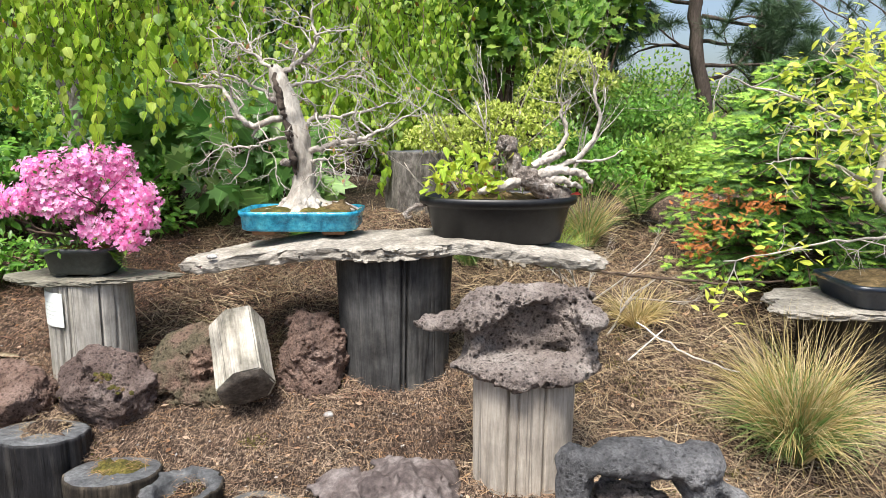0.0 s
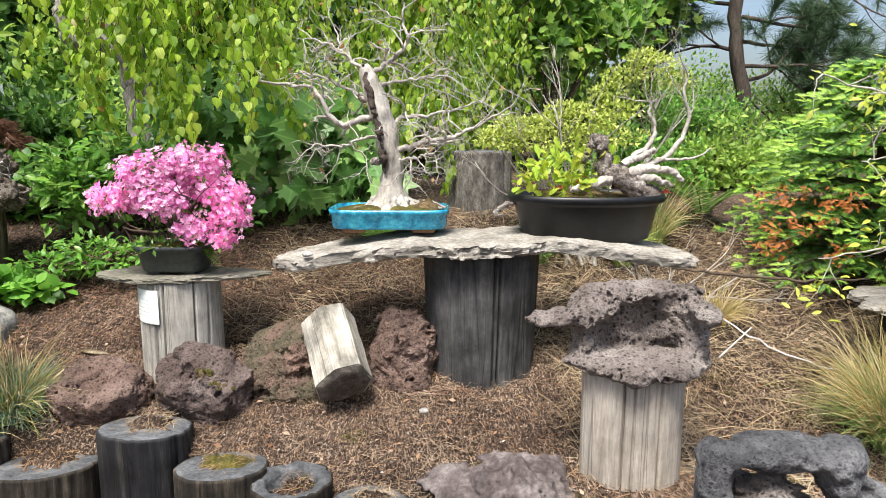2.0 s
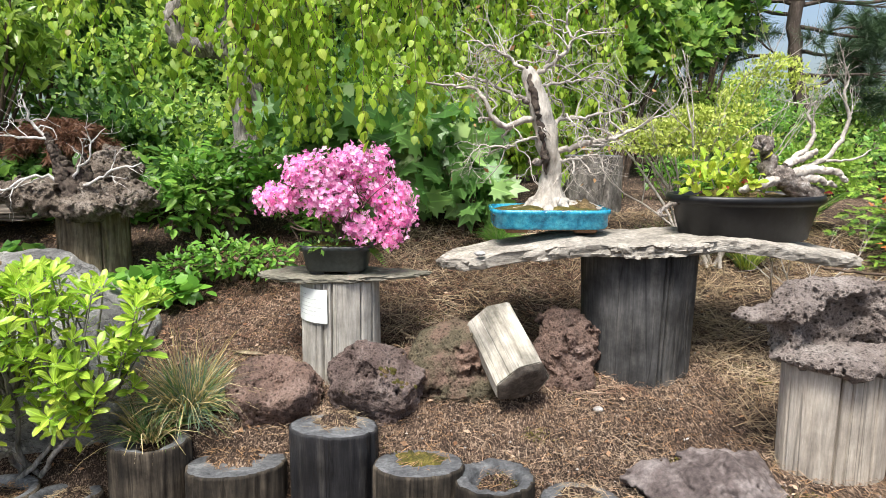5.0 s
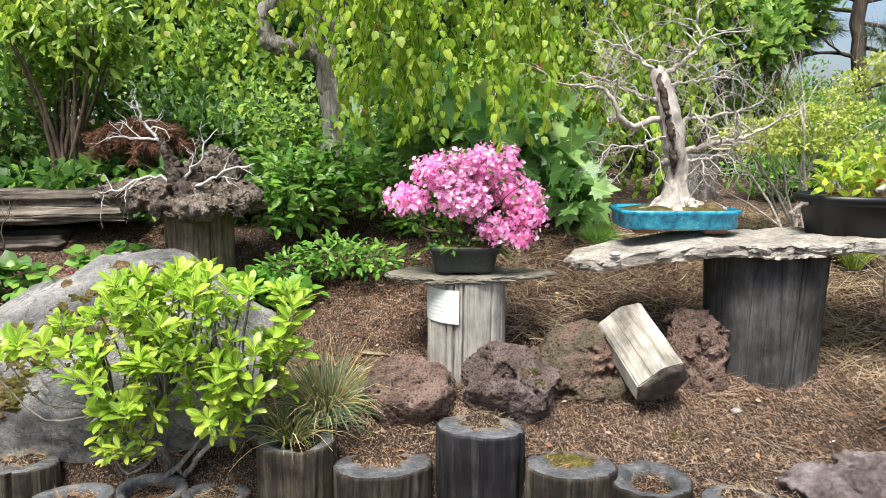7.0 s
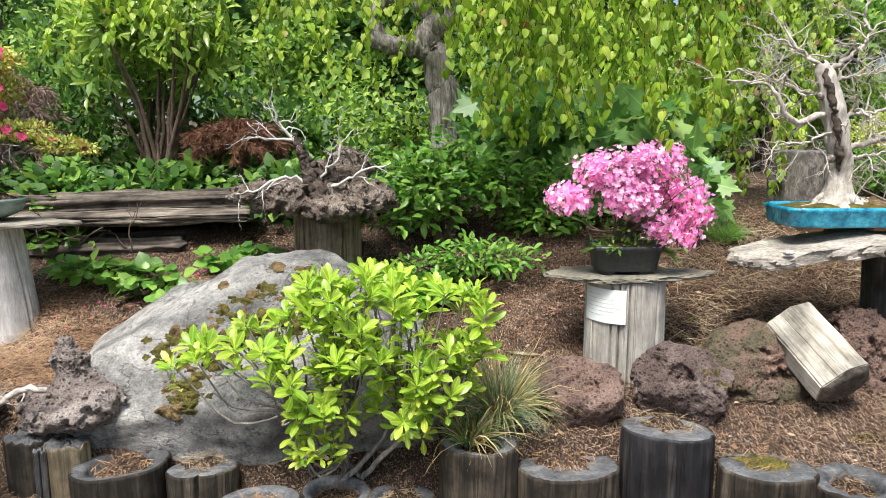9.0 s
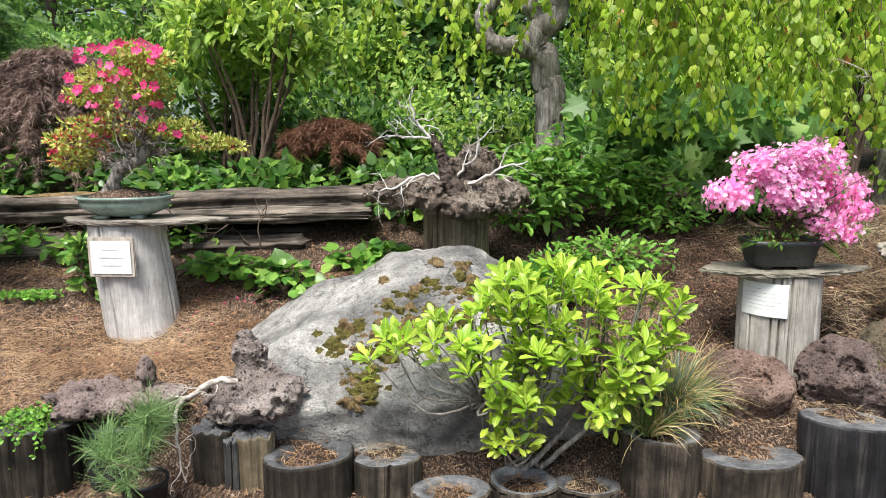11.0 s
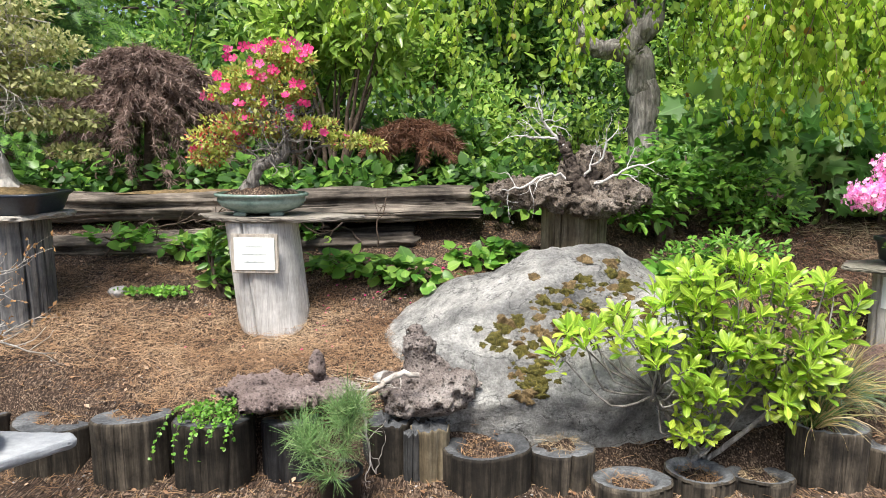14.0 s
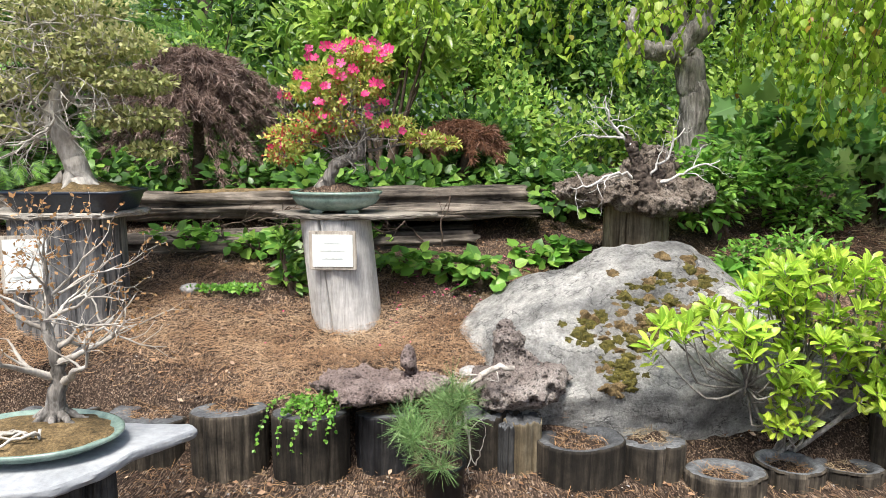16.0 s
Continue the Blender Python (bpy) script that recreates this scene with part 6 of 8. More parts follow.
part("soil", mound_mesh(.195, .14, .045, 3, 2.1, .4), M_SOIL, sz, "mounded brown soil with needles", pose(0, 0, .10))
sl_ = [curve_pts([(-.06, -.03, .12, .045), (-.03, -.04, .18, .034), (.0, -.05, .235, .030), (.06, -.06, .265, .029), (.13, -.05, .30, .026), (.15, -.03, .37, .020), (.10, 0, .45, .013), (.06, 0, .52, .010)], 30, .004, 3),
       curve_pts([(-.10, -.02, .12, .018), (-.06, -.02, .17, .016), (-.03, 0, .22, .012)], 8, .003, 4), curve_pts([(-.09, .02, .12, .015), (-.05, .01, .18, .012), (-.01, 0, .23, .01)], 8, .003, 5),
       curve_pts([(.13, 0, .31, .010), (.25, -.02, .33, .007), (.4, -.02, .35, .005), (.55, -.02, .345, .003)], 16, .005, 6)]
rg = np.random.default_rng(29)
st_ = []
for j in range(12, 30, 1):
    for s in range(2):
        grow(sl_[0][0][j], rg.normal(size=3) * np.array([1, .8, .5]) + np.array([0, 0, .35]), .20, .006, 2, .7, 3, .25, .15, 5, .62, sl_, st_, rg)
part("branchwork", tubes(sl_, 6), M_BARK, sz, "grey-brown twisted trunk and branches")
SB = [(.10, 0, .80, .13, .12, .06, 300), (.20, -.02, .76, .10, .1, .06, 240), (-.04, -.02, .68, .17, .13, .06, 320), (.16, -.02, .64, .13, .12, .06, 260), (.05, .02, .57, .22, .16, .06, 360), (-.16, 0, .60, .10, .1, .04, 120), (.0, -.03, .46, .25, .16, .06, 420), (-.20, -.02, .38, .16, .13, .07, 330), (.28, -.02, .44, .15, .12, .045, 240), (.44, -.02, .37, .13, .08, .035, 170), (.58, -.02, .35, .06, .05, .03, 60), (-.26, 0, .29, .10, .1, .05, 170), (.06, .03, .42, .12, .1, .05, 160)]
P, A, N = blob_leaves([(x, y, z, rx * .95, ry, rz * .9, int(n * 2.3)) for x, y, z, rx, ry, rz, n in SB], .55, .6, 12)
sel = RNG.random(len(P)) + .22 * ((P[:, 0] < .02) & (P[:, 2] < .56))
part("foliage", scatter("leaves", RHOMB, P[sel < .93], A[sel < .93], N[sel < .93], RNG.uniform(.018, .034, (sel < .93).sum())), L_CREAM, sz, "small pale yellow-green leaves")
part("bud_growth", scatter("buds", RHOMB, P[sel >= .80], A[sel >= .80], N[sel >= .80], RNG.uniform(.014, .026, (sel >= .80).sum())), L_BUD, sz, "red flower buds")
FLW = [(.22, .83), (.26, .80), (.18, .80), (.24, .75), (.09, .82), (.05, .79), (-.02, .82), (-.10, .80), (-.07, .74), (.02, .70), (.04, .72), (.12, .70), (-.03, .62), (-.15, .68), (.21, .62), (.06, .66), (.17, .58), (-.04, .53), (.26, .56), (.19, .50), (.06, .56), (-.12, .62), (.30, .79), (.25, .43), (.36, .41)]
fp2, fa2, fn2 = [], [], []
for x, z in FLW:
    for k in range(2):
        p = np.array([x + RNG.normal() * .014, -.11 - RNG.random() * .05, z + RNG.normal() * .012])
        fp2.append(p)
        n_ = unit(np.array([RNG.normal() * .5, -1, .25 + RNG.normal() * .4]))
        fn2.append(n_)
        fa2.append(np.cross(n_, RNG.normal(size=3)))
P, A, N = blob_leaves([(x, y, z, rx, ry, rz, 2) for x, y, z, rx, ry, rz, n in SB], .2, .3, 33)
fp2, fa2, fn2 = np.concatenate([fp2, P]), np.concatenate([fa2, np.cross(N, A)]), np.concatenate([fn2, N])
part("bloom", scatter("flowers", FLOWER, fp2, fa2, fn2, RNG.uniform(.038, .055, len(fp2))), L_HOT, sz, "magenta-pink open flowers")

# ---- stump with notice and the large old bonsai ----
bs = stump("log_stand", -5.985, 3.25, .25, .96, .265, 62, M_BLUEWOOD, "thick grey-brown log stand with a framed notice", cracks=12, crack_depth=.014)
label_card(bs, -.07, -.268, .50, .19, .24, 12, M_GREYWOOD, 3)
solo("stone_slab", slab_mesh([(-.40, -.05), (-.25, -.22), (0, -.27), (.22, -.22), (.36, -.05), (.34, .15), (.1, .22), (-.2, .22), (-.38, .12)], .03, 8, .005, .012), M_SLATE, -5.96, 3.24, .955, "grey slate slab on a thick log stand", "stone slab")
ob_ = thing("bonsai_tree", -5.92, 3.22, .985, "large old bonsai with small leaves in a dark blue pot", "bonsai")
part("pot", pot_mesh(.30, .20, [(.82, 0), (.86, .008), (.95, .08), (1.0, .088), (1.02, .10), (.98, .104), (.93, .095), (.9, .09)], 6.0), M_NAVY, ob_, "dark blue rectangular glazed pot")
part("soil", mound_mesh(.27, .175, .05, 6, 5.0, .4), M_DRYMOSS, ob_, "brown mossy soil", pose(0, 0, .088))
ol = [curve_pts([(.03, 0, .10, .085), (.02, 0, .16, .062), (.0, 0, .25, .055), (-.04, 0, .34, .05), (-.09, 0, .44, .045), (-.06, 0, .55, .038), (.0, 0, .66, .032), (-.02, 0, .80, .025), (.02, 0, .95, .016)], 36, .004, 9)]
for a in (-.3, -2.7, -1.6, .8):
    ol.append(curve_pts([(math.cos(a) * .04, math.sin(a) * .04, .17, .035), (math.cos(a) * .10, math.sin(a) * .08, .13, .02), (math.cos(a) * .16, math.sin(a) * .11, .11, .006)], 10, .003, 2))
rg = np.random.default_rng(37)
ot = []
for j in range(14, 36, 1):
    for s in range(3):
        grow(ol[0][0][j], rg.normal(size=3) * np.array([1.1, .9, .25]) + np.array([0, -.05, .05]), .33, .008, 2, .6, 3, .25, -.02, 6, .6, ol, ot, rg)
part("trunk", tubes(ol[:5], 14), M_BEECH, ob_, "thick grey tapering trunk")
part("branchwork", tubes(ol[5:], 6), M_BEECH, ob_, "fine grey branches")
OBB = [(.02, -.02, .98, .34, .28, .16, 2200), (.22, -.03, .80, .28, .22, .12, 1700), (-.22, -.02, .80, .28, .24, .12, 1400), (.28, -.03, .62, .28, .2, .09, 1500), (-.3, -.02, .6, .28, .22, .1, 1200), (.33, -.02, .45, .26, .18, .08, 1100), (-.35, -.02, .42, .25, .2, .09, 1000), (.08, -.10, .7, .2, .15, .1, 900), (.40, -.02, .30, .14, .12, .05, 350)]
P, A, N = blob_leaves([(x, y, z, rx * .9, ry, rz * .62, int(n * .72)) for x, y, z, rx, ry, rz, n in OBB], .6, .3, 14, .9)
part("foliage", scatter("leaves", RHOMB, P, A, N, RNG.uniform(.022, .042, len(P))), L_GREY, ob_, "tiny grey-green leaves")

# ---- pale stone table with a bare bonsai ----
ts = thing("stone_table", -5.32, 1.90, 0, "pale grey stone slab on short dark wooden legs", "table")
part("tabletop", slab_mesh([(-.75, -.30), (-.45, -.42), (-.1, -.43), (.13, -.36), (.22, -.26), (.27, -.12), (.37, .0), (.40, .05), (.36, .09), (.25, .085), (.10, .10), (-.1, .12), (-.4, .14), (-.72, .08)], .035, 9, .001, .003), M_MARBLE, ts, "pale blue-grey smooth stone slab", pose(0, 0, .345))
for dx, dy, r in ((.17, -.16, .045), (.09, -.20, .05), (-.45, -.05, .06), (-.4, -.25, .05)):
    me, rows = log_mesh(r, .36, int(dx * 100) + 90, cracks=5)
    two_mats(me, M_DARKWOOD, M_DARKWOOD, 128, rows)
    part("leg", me, None, ts, "dark log leg", pose(dx, dy, -.01))
wb = thing("bonsai_tree", -5.38, 1.80, .378, "small leafless bonsai with pale branches in an oval green pot", "bonsai")
part("pot", pot_mesh(.275, .19, [(.6, 0), (.68, .006), (.90, .03), (.96, .042), (1.0, .046), (1.0, .055), (.96, .057), (.92, .05), (.9, .048)], 2.0, 96), M_CELADON, wb, "shallow oval pale green pot")
part("moss", mound_mesh(.245, .168, .03, 3, 2.0, .3), M_DRYMOSS, wb, "brown moss", pose(0, 0, .047))
wl = [curve_pts([(.04, .06, .05, .05), (.045, .06, .09, .034), (.05, .06, .14, .028), (.065, .06, .20, .024), (.06, .06, .27, .019), (.03, .06, .36, .014), (.05, .06, .46, .010), (.04, .06, .60, .006)], 30, .003, 8)]
for a in (-.5, -1.3, -2.2, .4, 3.0):
    wl.append(curve_pts([(.04 + math.cos(a) * .02, .06 + math.sin(a) * .02, .10, .016), (.04 + math.cos(a) * .06, .06 + math.sin(a) * .05, .075, .011), (.04 + math.cos(a) * .10, .06 + math.sin(a) * .07, .06, .004)], 8, .003, 1))
for k in range(5):
    wl.append(curve_pts([(.0 + .02 * k, -.06 - .01 * k, .075, .004), (-.05 + .03 * k, -.1, .095, .005), (-.1 + .02 * k, -.11 - .01 * k, .075, .004)], 10, .008, k))
rg = np.random.default_rng(41)
wt = []
for j in range(12, 30, 1):
    for s in range(1):
        a = rg.uniform(0, 6.28)
        grow(wl[0][0][j], (math.cos(a) * 1.2, math.sin(a) * 1.0, rg.uniform(-.1, .9)), rg.uniform(.2, .34), wl[0][1][j] * .6, 2, .5, 3, .2, .16, 6, .6, wl, wt, rg)
part("trunk", tubes(wl[:6], 12), M_BARK, wb, "grey-brown bare trunk with surface roots")
part("branchwork", tubes(wl[6:], 6), M_BEECH, wb, "pale bare branches and twigs")
tp = np.array([p for p, d in wt if p[2] > .35])
part("dry_growth", scatter("buds", RHOMB, np.repeat(tp, 2, 0), rand_dirs(2 * len(tp), .3), rand_dirs(2 * len(tp)), RNG.uniform(.010, .022, 2 * len(tp))), L_RUSTBUD, wb, "dry rust-coloured leaf tips")

# ---- old timbers lying behind ----


def timber(x0, y0, z0, x1, y1, z1, w, h, seed, label):
    L = math.dist((x0, y0, z0), (x1, y1, z1))
    n, m = 110, 64
    verts, faces = [], []
    for i in range(n + 1):
        t = i / n
        for j in range(m):
            a = 2 * math.pi * j / m
            c, s = math.cos(a), math.sin(a)
            q = (abs(c) ** 4 + abs(s) ** 4) ** (-.25)
            e = 1 + .14 * fbm(Vector((t * L * 2 + seed, c * 2.2, s * 2.2)), 4) + .16 * fbm(Vector((t * L * .5 + seed, c * 5, s * 5)), 3)
            verts.append(((t - .5) * L + (.05 * fbm(Vector((c * 3, s * 3, seed)), 3) if i in (0, n) else 0), w * q * c * e, h * q * s * e))
    for i in range(n):
        for j in range(m):
            a, b = i * m + j, i * m + (j + 1) % m
            faces.append((a, a + m, b + m, b))
    faces += [tuple(range(m)), tuple(reversed(range(n * m, n * m + m)))]
    ob = solo("timber", roughen(as_mesh("timber", verts, faces), .016, (1.6, 26, 26), seed), M_TIMBER, (x0 + x1) / 2, (y0 + y1) / 2, (z0 + z1) / 2, label, "timber", "old timbers behind the bed")
    d = Vector((x1 - x0, y1 - y0, z1 - z0))
    ob.matrix_basis = Matrix.Translation(((x0 + x1) / 2, (y0 + y1) / 2, (z0 + z1) / 2)) @ d.to_track_quat('X', 'Z').to_matrix().to_4x4()
    return ob


timber(-7.4, 4.24, .885, -3.55, 4.34, .955, .15, .085, 3, "long grey weathered split log lying behind the bed")
timber(-5.1, 3.98, .885, -3.50, 4.08, .905, .13, .035, 8, "grey weathered plank lying along the split log")
timber(-7.4, 3.95, .62, -3.9, 4.1, .70, .18, .10, 12, "dark decaying log lying beneath the planks")
part("moss", mound_mesh(.5, .07, .02, 5, 3, .5), M_DRYMOSS, bpy.data.objects["timber"], "yellow moss along the top", pose(.1, .0, .082))

rg = np.random.default_rng(91)
br, _b = [], []
for k in range(16):
    x = -5.75 + .11 * k
    grow((x, 3.86 + rg.normal() * .04, gz(x, 3.86) + rg.uniform(.0, .22)), (rg.normal() * .9, -.35 + rg.normal() * .3, .25), .30, .006, 2, .8, 3, .3, -.05, 6, .6, br, _b, rg)
solo("dead_brush", tubes(br, 4), M_BROWNSTEM, 0, 0, 0, "tangle of dry brown twigs beneath the old timbers", "twigs", kind="stuff")

# ---- driftwood on a stump ----
stump("log_stand", -2.985, 3.72, .55, .98, .185, 63, M_TANPOST, "short tan-brown log stand holding a driftwood root mass", cracks=10)


def burl_field(P):
    d = ell(P, (-.04, 0, .05), (.36, .22, .085))
    for c, q in (((-.33, -.06, .06), (.13, .11, .08)), ((.02, -.17, .03), (.13, .09, .085)), ((.25, -.10, .04), (.15, .12, .085)), ((.13, -.18, .0), (.10, .08, .06)), ((-.14, -.16, .04), (.12, .08, .06)), ((.08, .10, .17), (.16, .12, .11)), ((.12, .10, .25), (.08, .08, .06))):
        d = blend(d, ell(P, c, q), .035)
    return carve(d, ell(P, (.0, -.2, .10), (.06, .05, .03)), .02)


dr = thing("driftwood", -2.99, 3.68, 1.0, "rough grey-brown burl with bleached bare driftwood branches", "driftwood")
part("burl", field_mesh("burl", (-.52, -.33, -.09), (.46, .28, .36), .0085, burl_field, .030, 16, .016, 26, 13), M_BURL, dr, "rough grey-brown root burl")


for ctrl, sd in (([(.01, -.15, .04, .060), (-.02, -.15, .13, .046), (-.05, -.145, .22, .036), (-.09, -.14, .31, .022), (-.115, -.135, .38, .004)], 3), ([(.04, -.13, .05, .045), (.055, -.13, .14, .030), (.05, -.125, .22, .018), (.06, -.12, .28, .003)], 8)):
    part("broken_stub", roughen(tubes([curve_pts(ctrl, 50, .004, sd)], 26), .020, (34, 34, 7), sd), M_ROT, dr, "dark rotted broken stub")
rg = np.random.default_rng(43)
xl, xt = [], []
xl.append(curve_pts([(-.08, -.17, .30, .012), (-.13, -.12, .36, .012), (-.19, -.12, .42, .011), (-.22, -.12, .50, .008), (-.235, -.12, .57, .003)], 16, .005, 2))
xl.append(curve_pts([(-.12, -.12, .35, .010), (-.20, -.13, .36, .009), (-.28, -.13, .355, .008), (-.36, -.14, .365, .003)], 12, .005, 3))
xl.append(curve_pts([(-.03, -.14, .12, .014), (-.12, -.16, .16, .012), (-.22, -.18, .15, .010), (-.32, -.19, .10, .008), (-.42, -.20, .08, .003)], 14, .006, 4))
xl.append(curve_pts([(.0, -.14, .10, .012), (.04, -.17, .20, .010), (.10, -.17, .24, .008), (.13, -.17, .33, .006), (.20, -.16, .40, .003)], 14, .006, 5))
xl.append(curve_pts([(.02, -.15, .10, .012), (.14, -.19, .14, .010), (.26, -.19, .20, .008), (.38, -.18, .22, .004)], 14, .006, 6))
for c in list(xl):
    for j in range(4, len(c[0]), 2):
        grow(c[0][j], rg.normal(size=3) * np.array([.9, .5, .7]) + unit(c[0][j] - c[0][j - 2]), .15, c[1][j] * .45 + .0008, 1, .7, 3, .35, .1, 6, .6, xl, xt, rg)
part("branchwork", tubes([(p_, np.array(r_) * .72) for p_, r_ in xl], 6), M_WHITEDRIFT, dr, "bleached silver-white bare branches")

# ---- old cut stump behind the slab ----
cs = thing("tree_stump", -.143, 4.31, gz(-.143, 4.31) - .05, "old grey cut tree stump behind the slab", "tree stump")
me, rows = log_mesh(.188, 1.262 - gz(-.143, 4.31) + .05, 77, cracks=14, wob=.10, taper=-.05)
two_mats(me, M_OLDSTUMP, M_PILETOP, 128, rows)
part("stump", me, None, cs)

# ---- right-hand stand with golden-leaved bonsai ----
stump("log_stand", 1.87, 3.0, .30, .665, .24, 64, M_PILE, "short brown log stand under a dark slate slab", cracks=10)
solo("stone_slab", slab_mesh([(-.48, -.12), (-.44, -.22), (-.2, -.26), (.2, -.24), (.45, -.1), (.45, .15), (.1, .24), (-.3, .2), (-.42, .08), (-.40, -.02)], .03, 12, .005, .016), M_SLATE, 1.83, 2.88, .662, "dark grey slate slab on a log stand", "stone slab")
gb = thing("bonsai_tree", 1.95, 2.86, .692, "golden-leaved bonsai tree in a dark blue rectangular pot", "bonsai")
part("pot", pot_mesh(.30, .20, [(.84, 0), (.88, .008), (.97, .075), (1.0, .08), (1.0, .098), (.95, .10), (.92, .09)], 7.0), M_NAVY, gb, "dark blue rectangular glazed pot")
part("soil", mound_mesh(.27, .18, .04, 6, 6.0, .5), M_DRYMOSS, gb, "brown soil", pose(0, 0, .085))
rg = np.random.default_rng(47)
gl = [curve_pts([(.12, -.05, .10, .035), (.03, -.06, .25, .030), (-.08, -.07, .36, .026), (-.19, -.07, .46, .020), (-.17, -.07, .62, .015), (-.12, -.07, .80, .011), (-.15, -.07, .98, .005)], 26, .004, 1)]
gt = []
for ctrl in ([(-.17, -.07, .62, .010), (-.35, -.10, .74, .007), (-.60, -.12, .84, .005), (-.90, -.13, .93, .002)], [(-.19, -.07, .46, .010), (-.35, -.12, .56, .007), (-.55, -.14, .60, .004), (-.68, -.15, .58, .002)],
             [(-.04, -.07, .30, .008), (-.25, -.14, .29, .006), (-.50, -.18, .26, .004), (-.84, -.2, .20, .002)], [(-.12, -.07, .80, .008), (-.3, -.1, .92, .005), (-.5, -.12, 1.0, .002)],
             [(-.12, -.07, .80, .008), (.05, -.1, .95, .005), (.25, -.12, 1.0, .002)], [(-.17, -.07, .60, .008), (.0, -.12, .70, .005), (.25, -.14, .75, .002)], [(-.19, -.07, .46, .008), (.0, -.14, .55, .005), (.25, -.16, .50, .002)],
             [(-.15, -.07, .70, .008), (-.35, -.14, .70, .005), (-.62, -.16, .73, .002)], [(-.14, -.07, .90, .006), (-.28, -.02, .98, .004), (-.40, .02, 1.06, .002)]):
    c = curve_pts(ctrl, 16, .006, 3)
    gl.append(c)
    for j in range(4, 16, 2):
        grow(c[0][j], rg.normal(size=3) * .7 + np.array([-.1, -.2, .1]), .17, .003, 1, .6, 4, .2, 0, 5, .6, gl, gt, rg)
part("trunk", tubes(gl[:1], 10), M_BEECH, gb, "pale grey leaning trunk")
part("branchwork", tubes(gl[1:], 6), M_BEECH, gb, "thin pale branches")
gt = [q for q in gt if (q[0][2] > .42 or q[0][0] < -.38) and (q[0][0] > -.42 or rg.random() < .45)]
gp = np.concatenate([np.array([p for p, d in gt]) + rg.normal(size=(len(gt), 3)) * s for s in (.008, .03, .05)])
part("foliage", scatter("leaves", OVAL, gp, rand_dirs(len(gp), -.2) * np.array([1, .7, .6]), unit(np.array([[0, -.5, 1]]) + rg.normal(size=(len(gp), 3)) * .5), rg.uniform(.028, .056, len(gp))), L_YEL, gb, "golden yellow-green oval leaves")

# ---- plants behind: helper for shrubs ----


def shrub(name, x, y, rx, ry, rz, z, n, size, mat, template, label, category, seed, group="", stems=7, stem_mat=None, lumps=9, shell=.6, up=.4, m2=None, share2=.3, level=1.0, face=.35, clump=1.0):
    """A bush of several leafy lumps on woody stems; z is the middle of its crown."""
    g0 = gz(x, y)
    e = thing(name, x, y, g0, label, category, group)
    r = np.random.default_rng(seed)
    blobs, ln = [], []
    for k in range(lumps):
        d = unit(r.normal(size=3)) * r.uniform(.2, .72)
        s = r.uniform(.34, .58) * clump
        c = np.array([d[0] * rx, d[1] * ry, z - g0 + d[2] * rz])
        blobs.append((*c, rx * s, ry * s, rz * s, n // lumps))
    for k in range(stems):
        c = blobs[k % lumps]
        ln.append(curve_pts([(r.normal() * .05 * rx, r.normal() * .05 * ry, -.02, .016 + .008 * rx), (c[0] * .4 + r.normal() * .03, c[1] * .4, c[2] * .5, .011 + .004 * rx), (c[0], c[1], c[2], .004)], 12, .006, seed + k))
    for l_ in ln:
        part("stem", tubes([l_], 6), stem_mat or M_BROWNSTEM, e)
    P_, A_, N_ = blob_leaves(blobs, shell, up, seed)
    keep = P_[:, 2] > .02
    P_, A_, N_ = P_[keep], A_[keep], N_[keep]
    A_ = A_ * np.array([1, 1, level])
    N_ = N_ + np.array([0, -face, 1.2 * (1 - level) * (face < .6)])
    sel_ = r.random(len(P_))
    cut = share2 if m2 else 0
    a = sel_ >= cut
    part("foliage", scatter("foliage", template, P_[a], A_[a], N_[a], r.uniform(.55, 1.3, a.sum()) * size), mat, e)
    if m2:
        part("young_foliage", scatter("foliage", template, P_[~a], A_[~a], N_[~a], r.uniform(.7, 1.25, (~a).sum()) * size), m2, e)
    return e


# yellow-green shrub behind the black pot
ys = thing("conifer_shrub", .38, 3.75, gz(.38, 3.75), "yellow-green tufted shrub with bare grey twigs", "shrub")
rg = np.random.default_rng(53)
yl, yt = [], []
g0 = ys.location.z
for k in range(11):
    a = rg.uniform(-.9, .9)
    grow((rg.normal() * .05, rg.normal() * .03, 0), (math.sin(a) * 1.0 + (.35 if k % 2 else -.25), rg.normal() * .25, 1.0), rg.uniform(.6, 1.0), .012, 3, .5, 3, .16, .2, 6, .55, yl, yt, rg)
part("branchwork", tubes(yl, 5), M_TWIG, ys, "bare grey twigs")
YB = [(.30, 0, 1.77 - g0, .10, .12, .035, 380), (.40, .02, 1.74 - g0, .09, .1, .04, 330), (.20, 0, 1.68 - g0, .12, .1, .04, 420), (.47, 0, 1.66 - g0, .10, .08, .035, 300), (.12, .02, 1.6 - g0, .1, .1, .035, 300), (-.12, -.02, 1.50 - g0, .10, .1, .04, 500), (-.30, 0, 1.42 - g0, .22, .14, .05, 1000), (-.05, -.02, 1.44 - g0, .22, .14, .06, 1100), (-.45, 0, 1.35 - g0, .14, .12, .05, 600), (-.2, -.05, 1.33 - g0, .30, .12, .05, 1000), (.12, -.02, 1.50 - g0, .16, .12, .05, 600), (.1, -.05, 1.36 - g0, .22, .12, .05, 600)]
P, A, N = blob_leaves([(*q[:6], int(q[6] * .75)) for q in YB], .6, .5, 15)
part("foliage", scatter("tufts", RHOMB, P, A, N, RNG.uniform(.018, .032, len(P))), L_YSHRUB, ys, "yellow-green leaf tufts")

